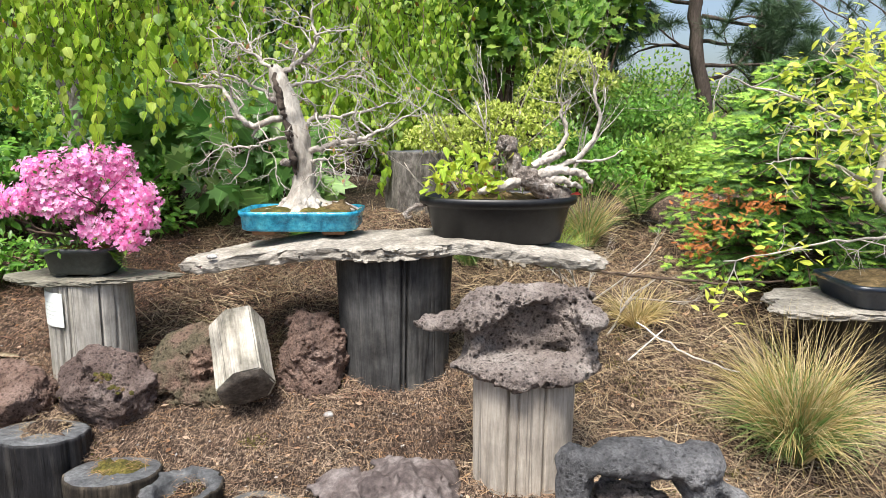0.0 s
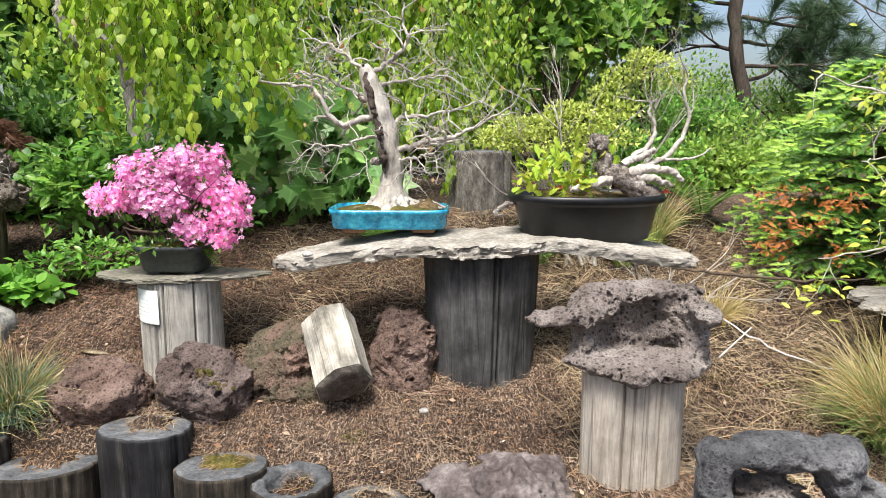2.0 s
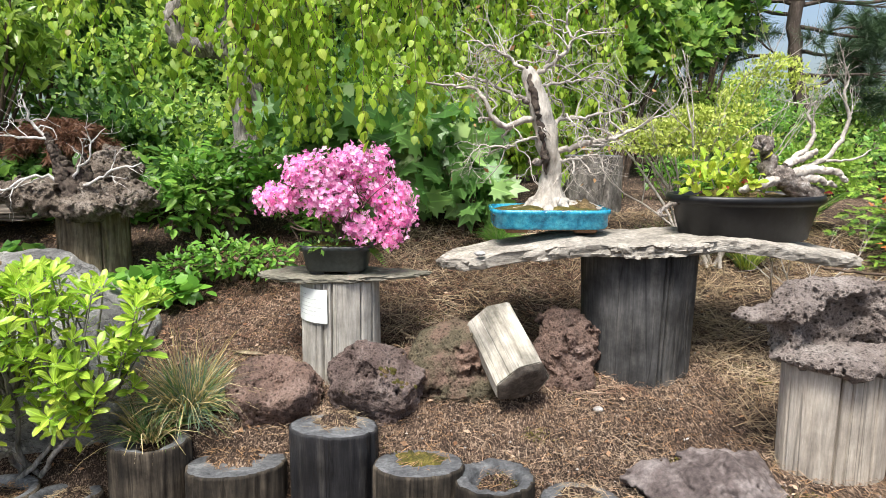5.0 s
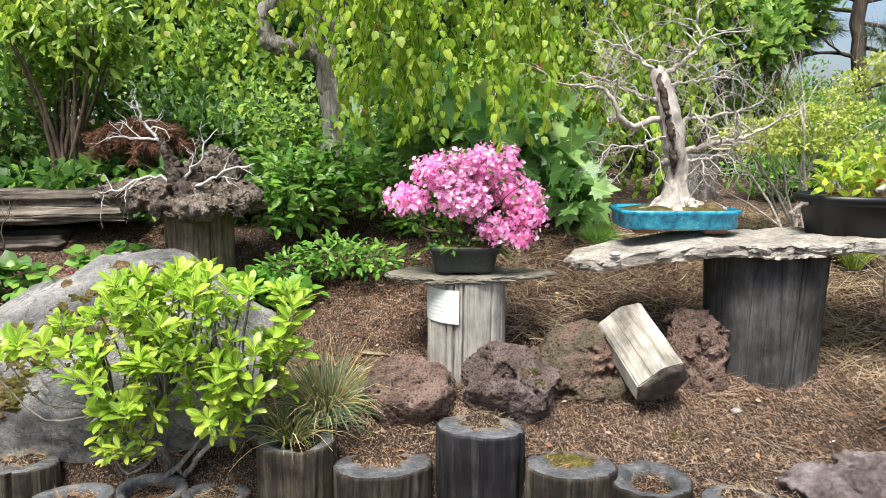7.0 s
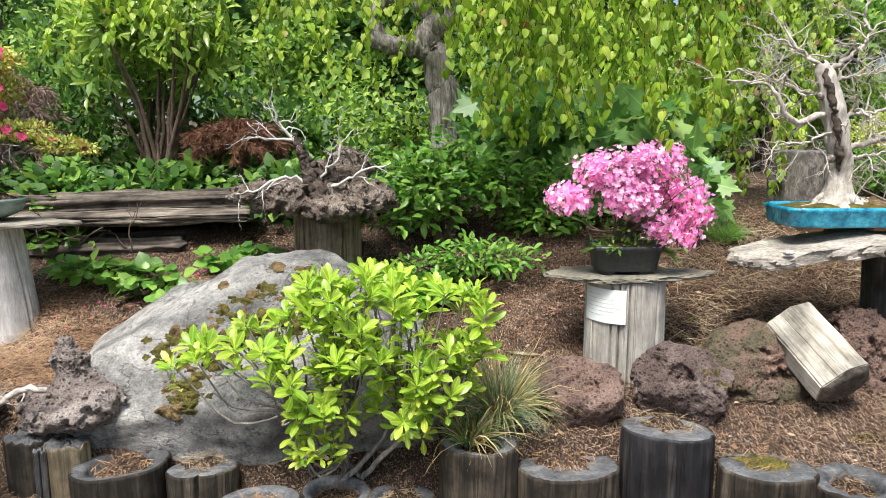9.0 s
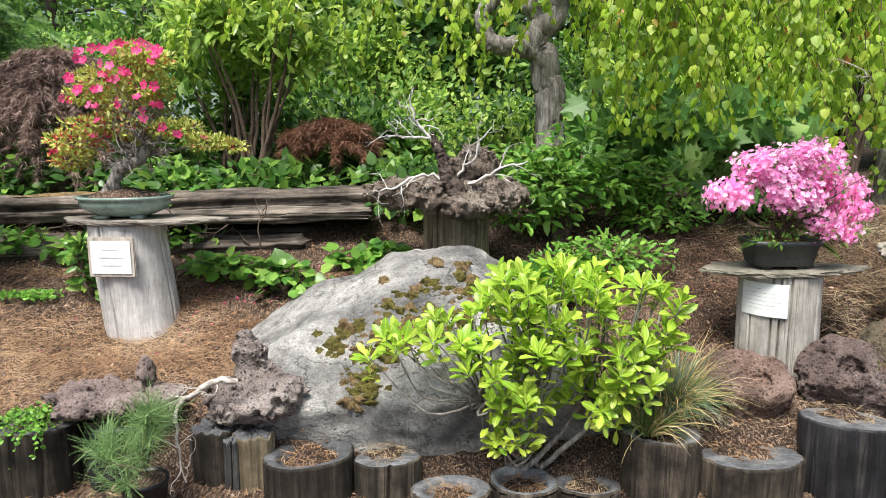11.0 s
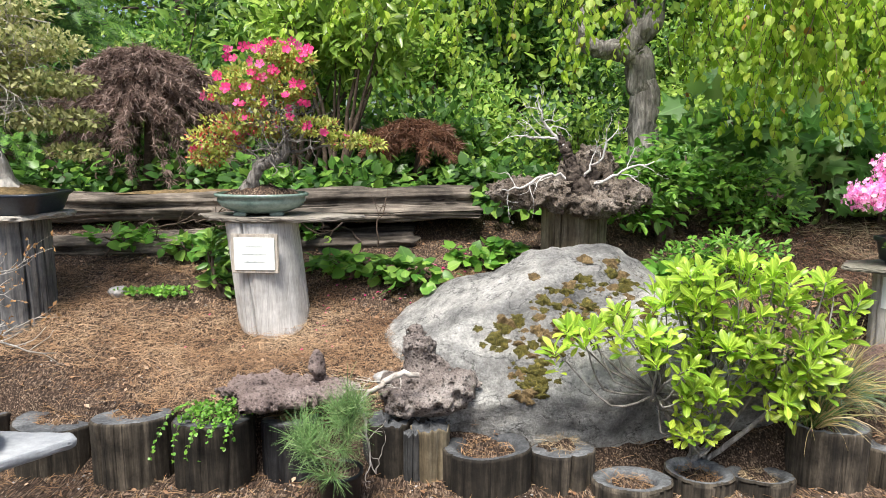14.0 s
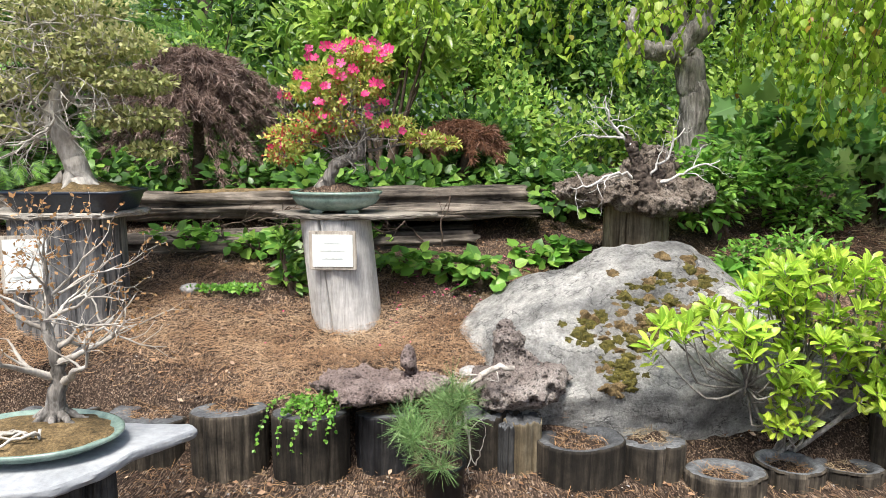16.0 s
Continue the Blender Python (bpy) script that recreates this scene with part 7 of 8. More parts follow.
# spruce shrub with layered boughs
spx, spy = 1.98, 3.72
se = thing("spruce_shrub", spx, spy, gz(spx, spy), "low green spruce with layered boughs and rusty dead shoots", "conifer")
rg = np.random.default_rng(59)
sl2, shoots, dead, tipsh = [curve_pts([(0, 0, 0, .05), (0, 0, .6, .04), (0, 0, 1.05, .01)], 8)], [], [], []
for lv in range(9):
    zc = .08 + lv * .125
    R = (.74 - .03 * lv) if lv < 6 else .50 - .13 * (lv - 6)
    for k in range(22):
        a = k * 2 * math.pi / 22 + lv * .4 + rg.normal() * .08
        ln = R * rg.uniform(.8, 1.08)
        pts, w = [], None
        for i in range(9):
            f = i / 8
            pts.append(np.array([math.cos(a) * ln * f, math.sin(a) * ln * f, zc + .045 * math.sin(f * 2.6) - .06 * f * f + .018 * math.sin(k * 2.3 + lv)]))
        sl2.append((pts, np.linspace(.008, .002, 9)))
        for i in range(2, 9):
            side = np.array([-math.sin(a), math.cos(a), 0])
            for s in (-1, 1):
                d = unit(np.array([math.cos(a), math.sin(a), .05]) * .9 + side * s * .75 + rg.normal(size=3) * .1)
                isdead = lv in (1, 2, 3) and abs(a % 6.283 - 3.65) < .3 + .1 * math.sin(lv * 2.7) and i > 6
                for q in (0, .045, .09) if i < 8 else (0, .04):
                    (dead if isdead else tipsh if (i > 5 and q > .02) else shoots).append((pts[i] + d * q, d))
            if i == 8:
                tipsh.append((pts[i], np.array([math.cos(a), math.sin(a), .1])))
part("boughwork", tubes(sl2, 4), M_BROWNSTEM, se)


def sprays(sh, size, seed, droop=.1):
    r = np.random.default_rng(seed)
    P_, A_ = np.array([p for p, d in sh]), np.array([d for p, d in sh])
    return P_, unit(A_ + r.normal(size=A_.shape) * .18 - np.array([0, 0, droop])), np.array([0, -.8, .8]) + r.normal(size=A_.shape) * .4, r.uniform(.8, 1.2, len(P_)) * size


part("needle_growth", scatter("needles", SPRAY, *sprays(shoots, .074, 7, .3)), L_SPRUCE, se, "dense green needled sprays")
part("young_growth", scatter("tips", SPRAY, *sprays(tipsh, .055, 17, .05)), L_SPRUCE_T, se, "bright green young shoots")
part("dead_growth", scatter("dead", SPRAY, *sprays([(p + rg.normal(size=3) * .025, unit(d + rg.normal(size=3) * .7)) for p, d in dead for _k in range(3)], .038, 8, .2)), L_SPRUCE_D, se, "rust-brown dead shoots")

# leafy shrubs and groundcover on the bank
shrub("shrub", -2.35, 4.05, .55, .35, .34, 1.05, 1700, .075, L_SHRUB, OVAL, "dense dark green broad-leaved shrub behind the bed", "shrub", 101, "shrubs behind the bed", m2=L_VINE, share2=.35, level=.5)
shrub("shrub", -1.85, 4.15, .45, .3, .28, .98, 1100, .06, L_SHRUB, OVAL, "dense dark green broad-leaved shrub behind the bed", "shrub", 102, "shrubs behind the bed", m2=L_VINE, share2=.3, level=.5)
shrub("shrub", -2.25, 3.62, .40, .25, .16, .72, 700, .05, L_SHRUB, OVAL, "low glossy green shrub on the bank", "shrub", 103, "shrubs behind the bed", m2=L_VINE, share2=.5, level=.5)
shrub("shrub", -2.62, 3.40, .35, .22, .08, .60, 360, .07, L_VINE, ROUND, "low green leafy plants beside the boulder", "shrub", 104, "shrubs behind the bed", level=.4)
shrub("maple_sapling", -1.25, 4.30, .55, .35, .46, 1.26, 300, .20, L_MAPLE, MAPLE, "large-leaved green maple sapling behind the bed", "sapling", 105, "maple saplings", m2=L_MAPLE_Y, share2=.16, up=.2, level=.7, face=1.1)
shrub("maple_sapling", -1.75, 4.55, .55, .35, .45, 1.35, 240, .19, L_MAPLE, MAPLE, "large-leaved green maple sapling behind the bed", "sapling", 106, "maple saplings", m2=L_MAPLE_Y, share2=.16, up=.2, level=.7, face=1.1)
shrub("maple_sapling", -.95, 4.15, .35, .25, .28, 1.06, 130, .18, L_MAPLE, MAPLE, "large-leaved green maple sapling behind the bed", "sapling", 107, "maple saplings", up=.2, level=.7, face=1.1)
for i, (x, y, r, s) in enumerate(((-3.9, 3.50, .35, .055), (-4.25, 3.62, .3, .05), (-4.9, 3.55, .12, .06), (-5.2, 3.75, .2, .05), (-3.45, 3.75, .3, .05), (-4.6, 4.0, .3, .05), (-5.0, 3.9, .2, .07), (-5.6, 3.9, .25, .05))):
    shrub("groundcover_plant", x, y, r, .2, .09, gz(x, y) + .09, int(110 * r / .3), s * 1.5, (L_SHRUB, L_VINE, L_SHRUB)[i % 3], ROUND, "bright green low leafy groundcover on mulch", "groundcover", 120 + i, "groundcover patches", stems=5, lumps=6, m2=L_SHRUB, share2=.25, up=.3, level=.35)
shrub("groundcover_plant", -5.25, 3.40, .22, .12, .03, gz(-5.25, 3.4) + .025, 700, .018, L_VINE, ROUND, "mat of tiny round green leaves on the soil", "groundcover", 131, "groundcover patches", stems=3, lumps=6, up=.9)
shrub("groundcover_plant", -4.90, 3.42, .09, .09, .17, .70, 110, .075, L_SHRUB, OVAL, "dark green broad leaves beside the log stand", "groundcover", 132, "groundcover patches", stems=4, lumps=4, up=.5)
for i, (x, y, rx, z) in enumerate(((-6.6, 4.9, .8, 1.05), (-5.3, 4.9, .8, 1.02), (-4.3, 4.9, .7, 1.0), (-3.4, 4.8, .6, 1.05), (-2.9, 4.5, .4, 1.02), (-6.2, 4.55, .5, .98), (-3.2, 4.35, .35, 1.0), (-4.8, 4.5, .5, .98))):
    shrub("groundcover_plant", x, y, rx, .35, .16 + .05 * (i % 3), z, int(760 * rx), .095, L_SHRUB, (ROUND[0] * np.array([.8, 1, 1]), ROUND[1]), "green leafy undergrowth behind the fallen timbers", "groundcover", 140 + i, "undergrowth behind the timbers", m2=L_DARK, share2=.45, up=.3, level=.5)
# grassy patch, fern and twigs on the right bank
tuft(.62, 3.75, "long thin green grass on the bank", [L_GRASS, L_YSHRUB], 420, .38, .6, 8)
tuft(.85, 4.0, "long thin green grass on the bank", [L_GRASS, L_DRYGRASS], 420, .42, .6, 9)
tuft(.95, 3.25, "pale dry grass beside the slab end", [L_DRYGRASS, L_DRYGRASS], 380, .22, 1.2, 13)
tuft(.15, 3.75, "long thin green grass on the bank", [L_GRASS, L_GRASS], 300, .30, .6, 10)
tuft(-.75, 3.95, "short bright green grass under the tree", [L_GRASS, L_VINE], 500, .2, .8, 12)
fe = thing("fern", 1.22, 4.25, gz(1.22, 4.25), "bright green fern on the bank beside the spruce", "fern")
fl, fp, fa, fn, fs = [], [], [], [], []
for k in range(6):
    a = k * 1.1 + .4 * math.sin(k * 3)
    fern_frond(fl, fp, fa, fn, fs, (0, 0, .05), (math.cos(a) * .7, math.sin(a) * .7, .9), .42 + .08 * math.sin(k * 2.1), .35, 26, .15)
part("ribs", tubes(fl, 4), M_STEM, fe)
part("fronds", scatter("fronds", RHOMB, np.array(fp), np.array(fa), np.array(fn), np.array(fs)), L_FERN, fe, "fine green fronds")
rg = np.random.default_rng(61)
tw, _t = [], []
for x, y in ((.72, 3.35), (.78, 3.45), (.66, 3.5), (.80, 3.2), (.70, 3.25), (.88, 3.4)):
    grow((x, y, gz(x, y)), (rg.normal() * .3 + .15, -.1, 1), .38, .006, 2, .5, 3, .15, .1, 6, .55, tw, _t, rg)
solo("dead_twigs", tubes(tw, 5), M_TWIG, 0, 0, 0, "bare brown upright twigs at the end of the slab", "twigs", kind="stuff")
solo("fallen_branch", tubes([curve_pts([(.66, 3.05, .78, .006), (.95, 3.0, .76, .007), (1.25, 3.0, .735, .006), (1.55, 3.05, .73, .004)], 24, .004, 5)], 6), M_BROWNSTEM, 0, 0, 0, "thin bare branch leaning between slab and stand", "branch")
solo("fallen_branch", tubes([curve_pts([(.85, 2.9, .58, .004), (1.0, 2.75, .50, .004), (1.2, 2.65, .44, .003)], 14, .004, 6), ([(.78, 2.75, .46), (.95, 2.85, .56)], [.004, .003])], 6), M_WHITEDRIFT, 0, 0, 0, "thin pale dry stalks lying on the bank", "branch")
for x, y, s, l in ((-5.45, 3.41, .055, "smooth grey stone on the soil"), (-3.98, 2.72, .05, "pale rounded stone beside the boulder"), (-.45, 2.62, .02, "small pale stone on the soil"), (-2.0, 2.9, .02, "small pale stone on the soil")):
    solo("small_stone", rock_mesh(s, s * .8, s * .6, int(s * 1000) + 3, 3, .15), M_STONE, x, y, gz(x, y) + s * .3, l, "stone", "loose stones")
solo("wood_splinter", rock_mesh(.085, .02, .008, 5, 3, .2, 3), M_TANPOST, -1.98, 3.02, gz(-1.98, 3.02) + .012, "pale splinter of wood on the mulch", "wood piece", rz=-18)
# fallen petals
PT = np.concatenate([on_ground(-4.4, -3.5, 3.2, 3.9, 70), on_ground(-5.0, -4.2, 2.9, 3.3, 10)])
flat_litter("fallen_petals", RHOMB, PT, lambda n: RNG.uniform(.015, .03, n), L_HOT, "scattered magenta fallen petals on the mulch", "petals", .012, .5)

# ---- weeping katsura ----
kt = thing("weeping_tree", -2.39, 4.60, gz(-2.39, 4.60) - .03, "weeping tree with grey trunk and hanging strings of round leaves", "tree")
kz = kt.location.z
kl = [curve_pts([(.05, 0, 0, .12), (.03, 0, .25, .10), (.02, 0, .5, .095), (.03, 0, .75, .09), (-.02, 0, .98, .085), (-.08, 0, 1.08, .085), (.05, 0, 1.25, .07), (.08, 0, 1.5, .06)], 26, .008, 3),
      curve_pts([(-.03, 0, .99, .07), (-.16, -.02, 1.04, .064), (-.30, -.03, 1.05, .056), (-.41, -.03, 1.12, .05), (-.42, -.02, 1.26, .045), (-.33, 0, 1.38, .042), (-.30, 0, 1.57, .04), (-.3, -.1, 1.9, .03)], 26, .006, 4),
      curve_pts([(.0, 0, 1.15, .05), (-.10, .02, 1.30, .045), (-.14, .02, 1.5, .04), (-.2, 0, 1.8, .03)], 16, .006, 5)]
part("trunk", roughen(tubes([curve_dense((c[0], c[1] * 1.02), 90) for c in kl], 28), .016, (38, 38, 9), 4), M_BARK, kt, "rough grey trunk with a crooked side limb")
rg = np.random.default_rng(67)
arch_, strands = [], []
# hanging zones: x range, y range, lowest leaf range, strands
ZONES = ((-1.15, -.05, 4.35, 5.0, .95, 1.5, 62), (-2.35, -1.25, 3.15, 3.7, 1.35, 1.8, 44), (-3.1, -1.2, 4.05, 4.5, 1.6, 2.1, 30), (-2.3, -1.1, 3.7, 4.4, 1.6, 2.05, 24), (-4.5, -3.1, 3.8, 4.9, 1.85, 2.2, 26), (-3.1, -2.3, 3.3, 3.9, 1.85, 2.15, 14), (-.3, .25, 4.4, 5.2, 1.3, 1.9, 14))
for x0, x1, y0, y1, l0, l1, cnt in ZONES:
    for k in range(max(3, cnt // 6)):
        tx, ty, zt = rg.uniform(x0, x1) - kt.location.x, rg.uniform(y0, y1) - kt.location.y, rg.uniform(2.25, 2.75) - kz
        arch_.append(curve_pts([(.0, 0, 1.45, .026), (tx * .4, ty * .4, 1.5 + rg.uniform(.2, .5), .016), (tx * .8, ty * .8, zt + .15, .009), (tx, ty, zt, .004)], 18, .015, k))
    for k in range(cnt):
        q = np.array([rg.uniform(x0, x1) - kt.location.x, rg.uniform(y0, y1) - kt.location.y, rg.uniform(2.2, 2.8) - kz])
        low = rg.uniform(l0, l1) - kz
        a = rg.uniform(0, 6.28)
        pts, w = [q], np.array([math.cos(a), math.sin(a) * .6, .1])
        drift = rg.normal(size=2) * .10
        while pts[-1][2] > low and len(pts) < 60:
            w = unit(w * .86 + np.array([drift[0] * .3 + rg.normal() * .13, drift[1] * .3 + rg.normal() * .13, -.16]))
            pts.append(pts[-1] + w * .042)
        strands.append(pts)
part("limbwork", tubes(arch_, 6), M_BARK, kt, "arching grey limbs")
part("twigwork", tubes([(s, np.linspace(.0035, .001, len(s))) for s in strands if len(s) > 2], 4), M_BROWNSTEM, kt)
kp, ka, kn = [], [], []
for s in strands:
    s = np.array(s)
    for i in range(1, len(s)):
        for sd in (-1, 1):
            a = rg.uniform(0, 6.28)
            kp.append(s[i] + rg.normal(size=3) * .006)
            ka.append(np.array([math.cos(a) * .55, math.sin(a) * .55, -.9]))
            kn.append(np.array([math.cos(a) * .9, math.sin(a) * .9 - .2, .5]) + rg.normal(size=3) * .45)
kp, ka, kn = np.array(kp), np.array(ka), np.array(kn)
yg = (rg.random(len(kp)) < .025)
part("foliage", scatter("leaves", (ROUND[0] * np.array([.82, 1, 1]), ROUND[1]), kp[~yg], ka[~yg], kn[~yg], rg.uniform(.040, .068, (~yg).sum())), L_KATSURA, kt, "fresh green round hanging leaves")
part("young_foliage", scatter("leaves", ROUND, kp[yg], ka[yg], kn[yg], rg.uniform(.03, .05, yg.sum())), L_KATSURA_R, kt, "orange-tinged young leaves")

# ---- rhododendron and laceleaf maples ----
shrub("rhododendron", -4.55, 5.3, 1.0, .5, .65, 2.15, 1500, .13, L_RHODO, (OVAL[0] * np.array([.75, 1, 1]), OVAL[1]), "tall rhododendron with long leathery leaves", "shrub", 201, stems=9, lumps=26, m2=L_LIGHT, share2=.35, clump=.5)
shrub("rhododendron", -5.0, 6.0, 1.2, .6, .7, 2.1, 1300, .13, L_RHODO, (OVAL[0] * np.array([.75, 1, 1]), OVAL[1]), "tall rhododendron with long leathery leaves", "shrub", 202, stems=8, lumps=22, m2=L_MID, share2=.4, clump=.52)

# the shade under the rhododendrons is put into the dark leaf colour
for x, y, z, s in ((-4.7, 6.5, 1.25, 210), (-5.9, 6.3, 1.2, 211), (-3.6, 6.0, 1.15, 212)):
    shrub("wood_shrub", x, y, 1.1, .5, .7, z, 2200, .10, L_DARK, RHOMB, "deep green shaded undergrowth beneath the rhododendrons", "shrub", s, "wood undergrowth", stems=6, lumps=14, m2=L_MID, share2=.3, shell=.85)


def laceleaf(x, y, rx, ry, z0, z1, seed, mat, label, n=260):
    e = thing("laceleaf_maple", x, y, gz(x, y), label, "maple tree", "laceleaf maples")
    r = np.random.default_rng(seed)
    g = e.location.z
    ln, P_, A_, N_, S_ = [curve_pts([(0, 0, 0, .05), (.05, 0, (z1 - g) * .5, .04), (0, 0, (z1 - g) * .9, .02)], 10, .01, 2)], [], [], [], []
    for k in range(n):
        a, q = r.uniform(0, 6.28), r.random() ** .5
        zt = (z1 - g) - (z1 - z0) * q ** 2 * r.uniform(.35, 1.0)
        end = np.array([math.cos(a) * rx * q, math.sin(a) * ry * q, zt])
        c = curve_pts([(0, 0, (z1 - g) * .8, .008), (*(end * .55 + np.array([0, 0, (z1 - g) * .42])), .005), (*end, .002)], 10, .01, k)
        ln.append(c)
        for j in range(4, 10):
            for s in range(5):
                w = np.array([math.cos(a), math.sin(a), -.9]) + r.normal(size=3) * .6
                for f in range(5):
                    P_.append(c[0][j] + r.normal(size=3) * .01)
                    A_.append(unit(w) + r.normal(size=3) * .35)
                    N_.append(r.normal(size=3))
                    S_.append(r.uniform(.05, .085))
    part("branchwork", tubes(ln, 5), M_BROWNSTEM, e)
    part("foliage", scatter("foliage", (BLADE[0] * np.array([2.4, 1, 1]), BLADE[1]), np.array(P_), np.array(A_), np.array(N_), np.array(S_)), mat, e)


laceleaf(-5.98, 5.1, .78, .5, .95, 2.0, 71, L_RED, "purple laceleaf maple with cascading fine foliage", 340)
laceleaf(-3.95, 5.25, .40, .35, 1.15, 1.48, 72, L_RUST, "small russet laceleaf maple in the undergrowth", 110)

# ---- woods behind ----
BK = [(-8.5, 6.5, 1.3, 1.6), (-7.3, 5.8, 1.1, 1.7), (-6.5, 7.0, 1.4, 1.9), (-3.4, 6.2, 1.0, 1.3), (-2.6, 5.6, .8, 1.25), (-1.7, 5.8, .9, 1.35), (-3.9, 7.2, 1.2, 1.9), (-2.2, 7.3, 1.2, 1.9), (-.7, 6.2, .9, 1.5), (.3, 7.2, 1.1, 1.9), (-9.5, 8.0, 1.6, 2.2), (-.9, 8.2, 1.3, 2.3), (-5.0, 8.3, 1.5, 2.4), (-7.5, 8.8, 1.6, 2.4), (.95, 5.0, .7, 1.15), (1.75, 5.3, .75, 1.15), (2.6, 5.6, .9, 1.1), (3.6, 5.2, .9, 1.15), (1.0, 7.6, 1.0, 1.7), (4.6, 6.5, 1.2, 1.3), (2.0, 6.6, .9, 1.45), (1.5, 7.0, .8, 1.6), (2.2, 9.5, 1.4, 1.5), (3.8, 9.0, 1.4, 1.5), (2.4, 8.3, 1.0, 1.75), (3.7, 8.1, 1.2, 1.65), (5.6, 9.5, 1.6, 1.4)]
# shrubs on the right get lighter leaf colours for a sunlit look
for i, (x, y, r, z) in enumerate(BK):
    right = x > .8
    shrub("wood_shrub", x, y, r, r * .6, r * (.55 if right else .8), z, 2600 if not right else 3000, .05 if right else .085 if y > 6 else .07, (L_MID, L_DARK, L_LIGHT)[i % 3] if not right else (L_VINE, L_LIGHT)[i % 2], RHOMB, "dense green leafy undergrowth in the wood behind", "shrub", 300 + i, "wood undergrowth", stems=9, lumps=24, m2=L_LIGHT if i % 3 == 0 or (y < 6.6 and -4 < x < .5) else L_MID, share2=.55, shell=.8, clump=.62)


def tree(x, y, h, r, seed, mat, label, crown, n, size, leaf_mat, m2=None, template=RHOMB):
    e = thing("tree", x, y, gz(x, y) - .05, label, "tree", "trees of the wood")
    rgt = np.random.default_rng(seed)
    ln, tp_ = [curve_pts([(0, 0, 0, r), (.05 * h * rgt.normal() * .3, 0, h * .4, r * .8), (.1 * rgt.normal(), 0, h * .75, r * .5), (0, 0, h, r * .15)], 20, .01, seed)], []
    blobs = []
    for k in range(crown):
        f = .28 + .72 * (k + .5) / crown
        a = rgt.uniform(0, 6.28)
        q = h * .30 * (1.15 - f) + .35
        c = np.array([math.cos(a) * q, math.sin(a) * q, h * f])
        j = int(f * .9 * 19)
        ln.append(curve_pts([(*ln[0][0][j], r * .25), (*((ln[0][0][j] + c) / 2 + np.array([0, 0, .08])), r * .15), (*c, .006)], 10, .01, k))
        s = rgt.uniform(.5, .85)
        blobs.append((*c, s, s, s * .55, n // crown))
    part("trunk", tubes(ln, 8), mat, e)
    P_, A_, N_ = blob_leaves(blobs, .8, .4, seed)
    sel_ = rgt.random(len(P_)) < (.35 if m2 else 0)
    part("crown", scatter("crown", template, P_[~sel_], A_[~sel_], N_[~sel_], rgt.uniform(.7, 1.25, (~sel_).sum()) * size), leaf_mat, e)
    if m2:
        part("young_crown", scatter("crown", template, P_[sel_], A_[sel_], N_[sel_], rgt.uniform(.7, 1.25, sel_.sum()) * size), m2, e)


TREES = [(-9.0, 10.5), (-7.2, 9.6), (-5.6, 10.6), (-4.0, 9.4), (-2.6, 10.4), (-1.2, 9.2), (.2, 9.8), (1.3, 10.6), (-11, 9.5), (-12.5, 11.5), (-6.3, 12.5), (-3.2, 12.5), (-.4, 12.5), (-14, 8)]
for i, (x, y) in enumerate(TREES):
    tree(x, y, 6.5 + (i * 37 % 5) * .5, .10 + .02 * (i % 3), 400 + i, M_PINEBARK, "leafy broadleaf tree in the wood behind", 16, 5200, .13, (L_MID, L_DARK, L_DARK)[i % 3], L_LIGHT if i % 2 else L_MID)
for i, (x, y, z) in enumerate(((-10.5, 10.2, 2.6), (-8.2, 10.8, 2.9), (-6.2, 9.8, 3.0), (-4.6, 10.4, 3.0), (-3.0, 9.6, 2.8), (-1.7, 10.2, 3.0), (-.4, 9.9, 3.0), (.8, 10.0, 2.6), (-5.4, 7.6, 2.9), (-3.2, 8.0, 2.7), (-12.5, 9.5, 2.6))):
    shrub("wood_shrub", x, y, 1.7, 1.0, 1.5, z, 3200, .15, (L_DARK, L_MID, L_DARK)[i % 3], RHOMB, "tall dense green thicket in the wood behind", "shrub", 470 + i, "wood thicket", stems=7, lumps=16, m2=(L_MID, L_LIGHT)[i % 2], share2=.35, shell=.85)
# maple with pale green leaves above the yellow shrub
shrub("maple_tree", .55, 6.3, 1.15, .6, .75, 2.35, 2600, .105, L_MID, MAPLE, "green maple tree with red-tinged shoots behind the bed", "tree", 450, stems=9, lumps=22, m2=L_LIGHT, share2=.35, clump=.75, up=.8, shell=.7)

shrub("maple_tree", 1.45, 6.9, .85, .5, .7, 2.75, 1700, .105, L_MID, MAPLE, "green maple tree with layered boughs behind the bed", "tree", 451, stems=7, lumps=20, m2=L_LIGHT, share2=.35, clump=.75, up=.8, shell=.7)

# dark feathery conifer to the left
cf = thing("cypress", -7.6, 5.3, gz(-7.6, 5.3), "dark green feathery conifer behind the maple", "conifer")
rg = np.random.default_rng(73)
cl_, ct_ = [curve_pts([(0, 0, 0, .08), (0, 0, 2.2, .04)], 6)], []
for k in range(150):
    a, z = rg.uniform(0, 6.28), rg.uniform(.15, 2.5)
    grow((0, 0, z), (math.cos(a), math.sin(a), .15), (1.25 - .28 * z) * rg.uniform(.7, 1.1), .008, 1, .45, 5, .12, -.1, 7, .5, cl_, ct_, rg)
part("boughwork", tubes(cl_, 4), M_BROWNSTEM, cf)
part("foliage", scatter("foliage", SPRAY, *sprays([(p + rg.normal(size=3) * .05, unit(d + rg.normal(size=3) * .4)) for p, d in ct_ for _k in range(3)], .15, 9, .3)), L_SPRUCE, cf)

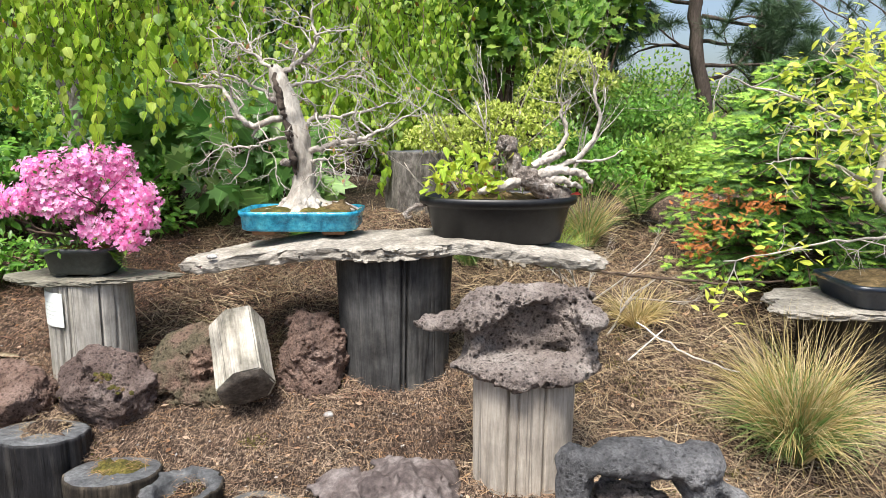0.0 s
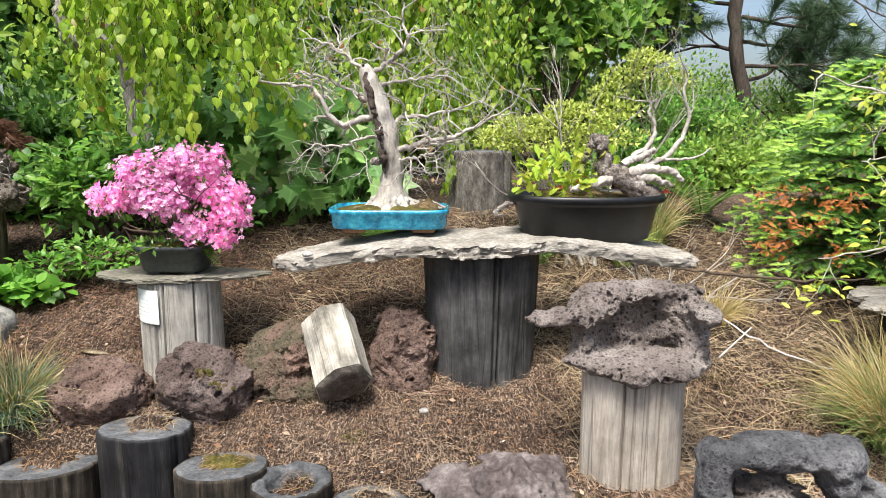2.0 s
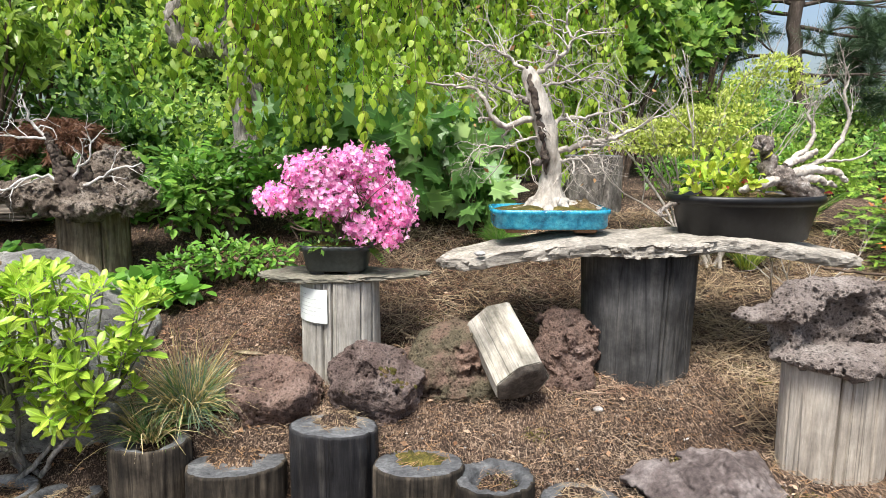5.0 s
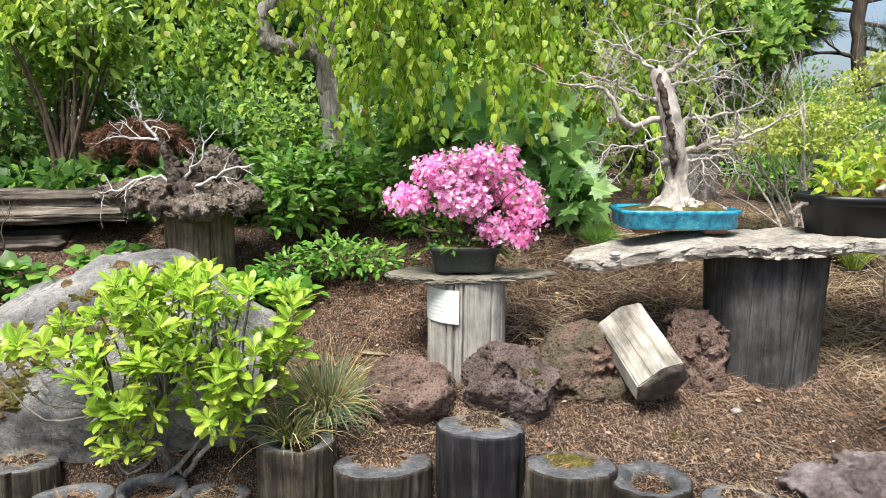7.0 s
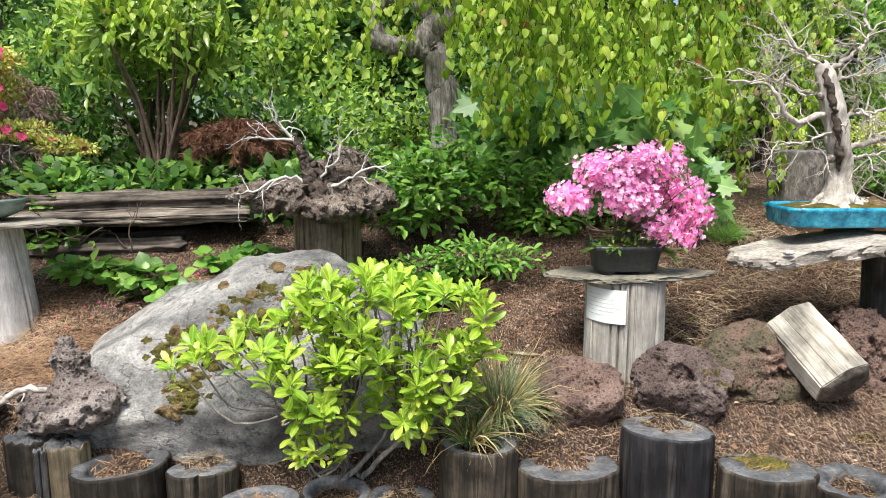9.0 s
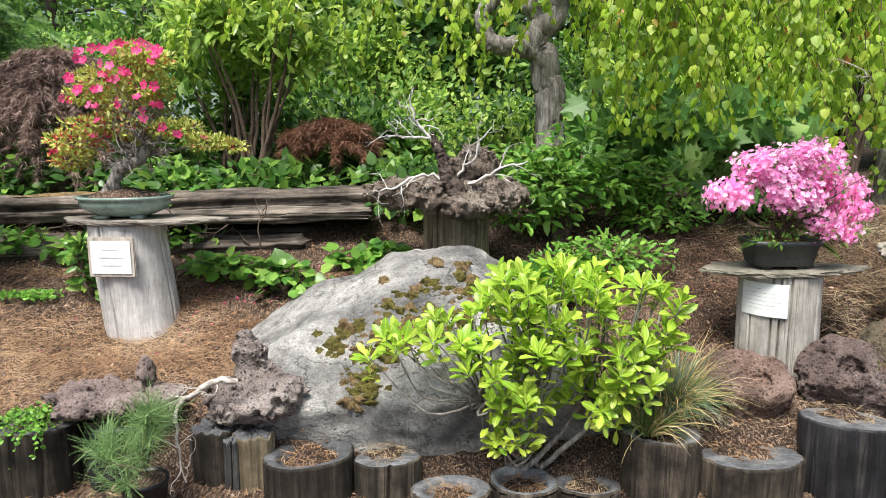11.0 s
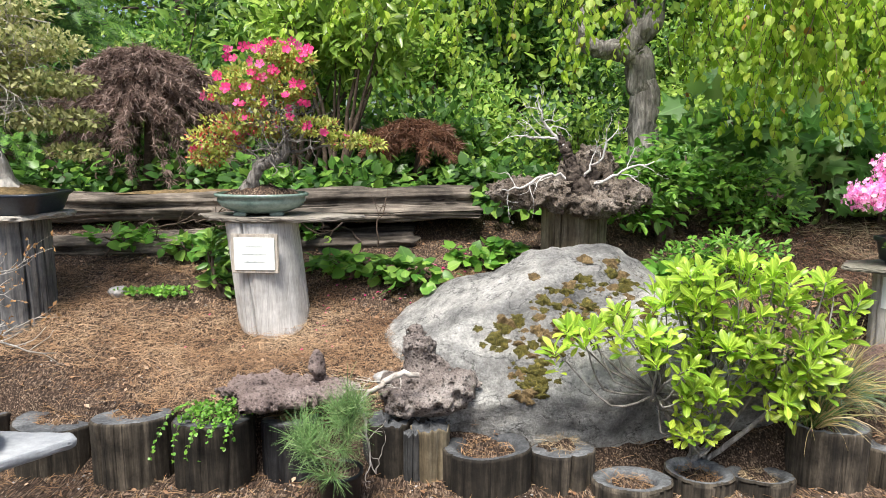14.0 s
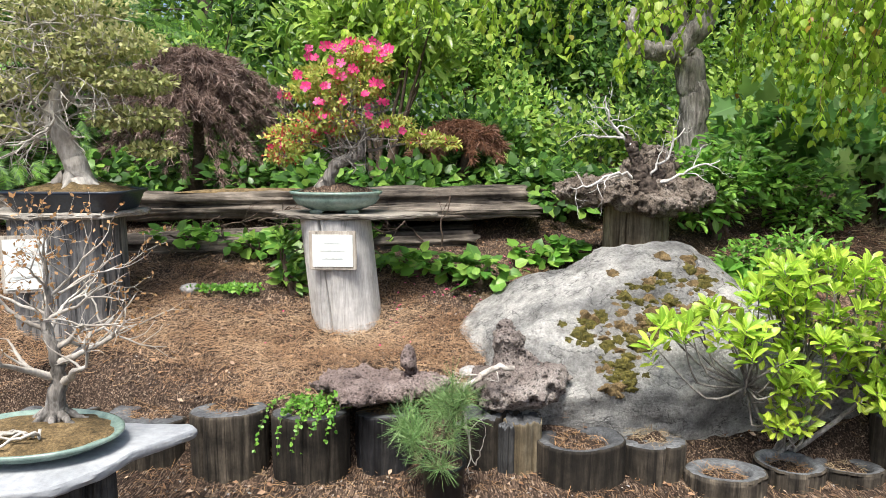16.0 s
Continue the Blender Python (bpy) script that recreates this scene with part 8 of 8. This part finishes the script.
# pine on the right, against the sky
pn = thing("pine_tree", 2.78, 7.5, gz(2.78, 7.5), "tall pine with sparse branches and dark trunk", "pine tree")
rg = np.random.default_rng(79)
pl2, pt2 = [curve_pts([(.12, 0, -.05, .09), (.02, 0, .6, .08), (-.10, 0, 1.1, .074), (-.12, 0, 1.8, .07), (.0, 0, 2.6, .06), (.1, 0, 4, .05)], 24, .01, 3)], []
for k, (z, dx, ln) in enumerate(((1.25, .9, .9), (1.15, -.9, .8), (1.0, 1.0, .9), (1.7, -1, 1.6), (1.72, 1, 1.9), (1.85, -.6, 1.5), (1.95, .8, 1.8), (2.1, -1, 1.6), (2.2, .9, 1.9), (1.5, .9, 1.1), (2.3, .2, 1.4), (1.62, -.8, 1.1), (.85, .9, .8), (1.9, 1, 2.4), (2.05, 1, 2.2))):
    grow((-.08, 0, z), (dx, rg.normal() * .5, .12), ln, .024, 3, .5, 3, .14, .0, 8, .55, pl2, pt2, rg)
part("trunk", tubes(pl2, 7), M_PINEBARK, pn, "dark rough trunk and limbs")
pt3 = [q for q in pt2 if rg.random() < .85 or (q[0][2] < 1.5)]
part("needle_growth", scatter("needles", (NEEDLE[0] * np.array([1.5, 1, 1]), NEEDLE[1]), *needles(pt3, 64, .15, 10, .06)), L_PINE, pn, "grey-green needle tufts")

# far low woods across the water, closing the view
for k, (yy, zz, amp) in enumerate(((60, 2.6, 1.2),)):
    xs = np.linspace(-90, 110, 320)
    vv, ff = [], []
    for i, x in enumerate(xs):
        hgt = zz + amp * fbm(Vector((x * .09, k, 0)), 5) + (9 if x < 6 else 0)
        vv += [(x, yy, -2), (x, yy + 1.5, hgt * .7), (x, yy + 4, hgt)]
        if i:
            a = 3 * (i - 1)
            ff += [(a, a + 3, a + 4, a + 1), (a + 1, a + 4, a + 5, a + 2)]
    # pale grey-green base colour with the haze of distance mixed in
    solo("backdrop", as_mesh("far_woods", vv, ff), surf("haze_tinted_far_woods", [(0.10, 0.15, 0.12), (0.16, 0.21, 0.19), (0.22, 0.27, 0.26)], .6, 0.95, 0), 0, 0, 0, "distant line of haze-tinted woods beyond the garden", "distant woods", kind="structure")
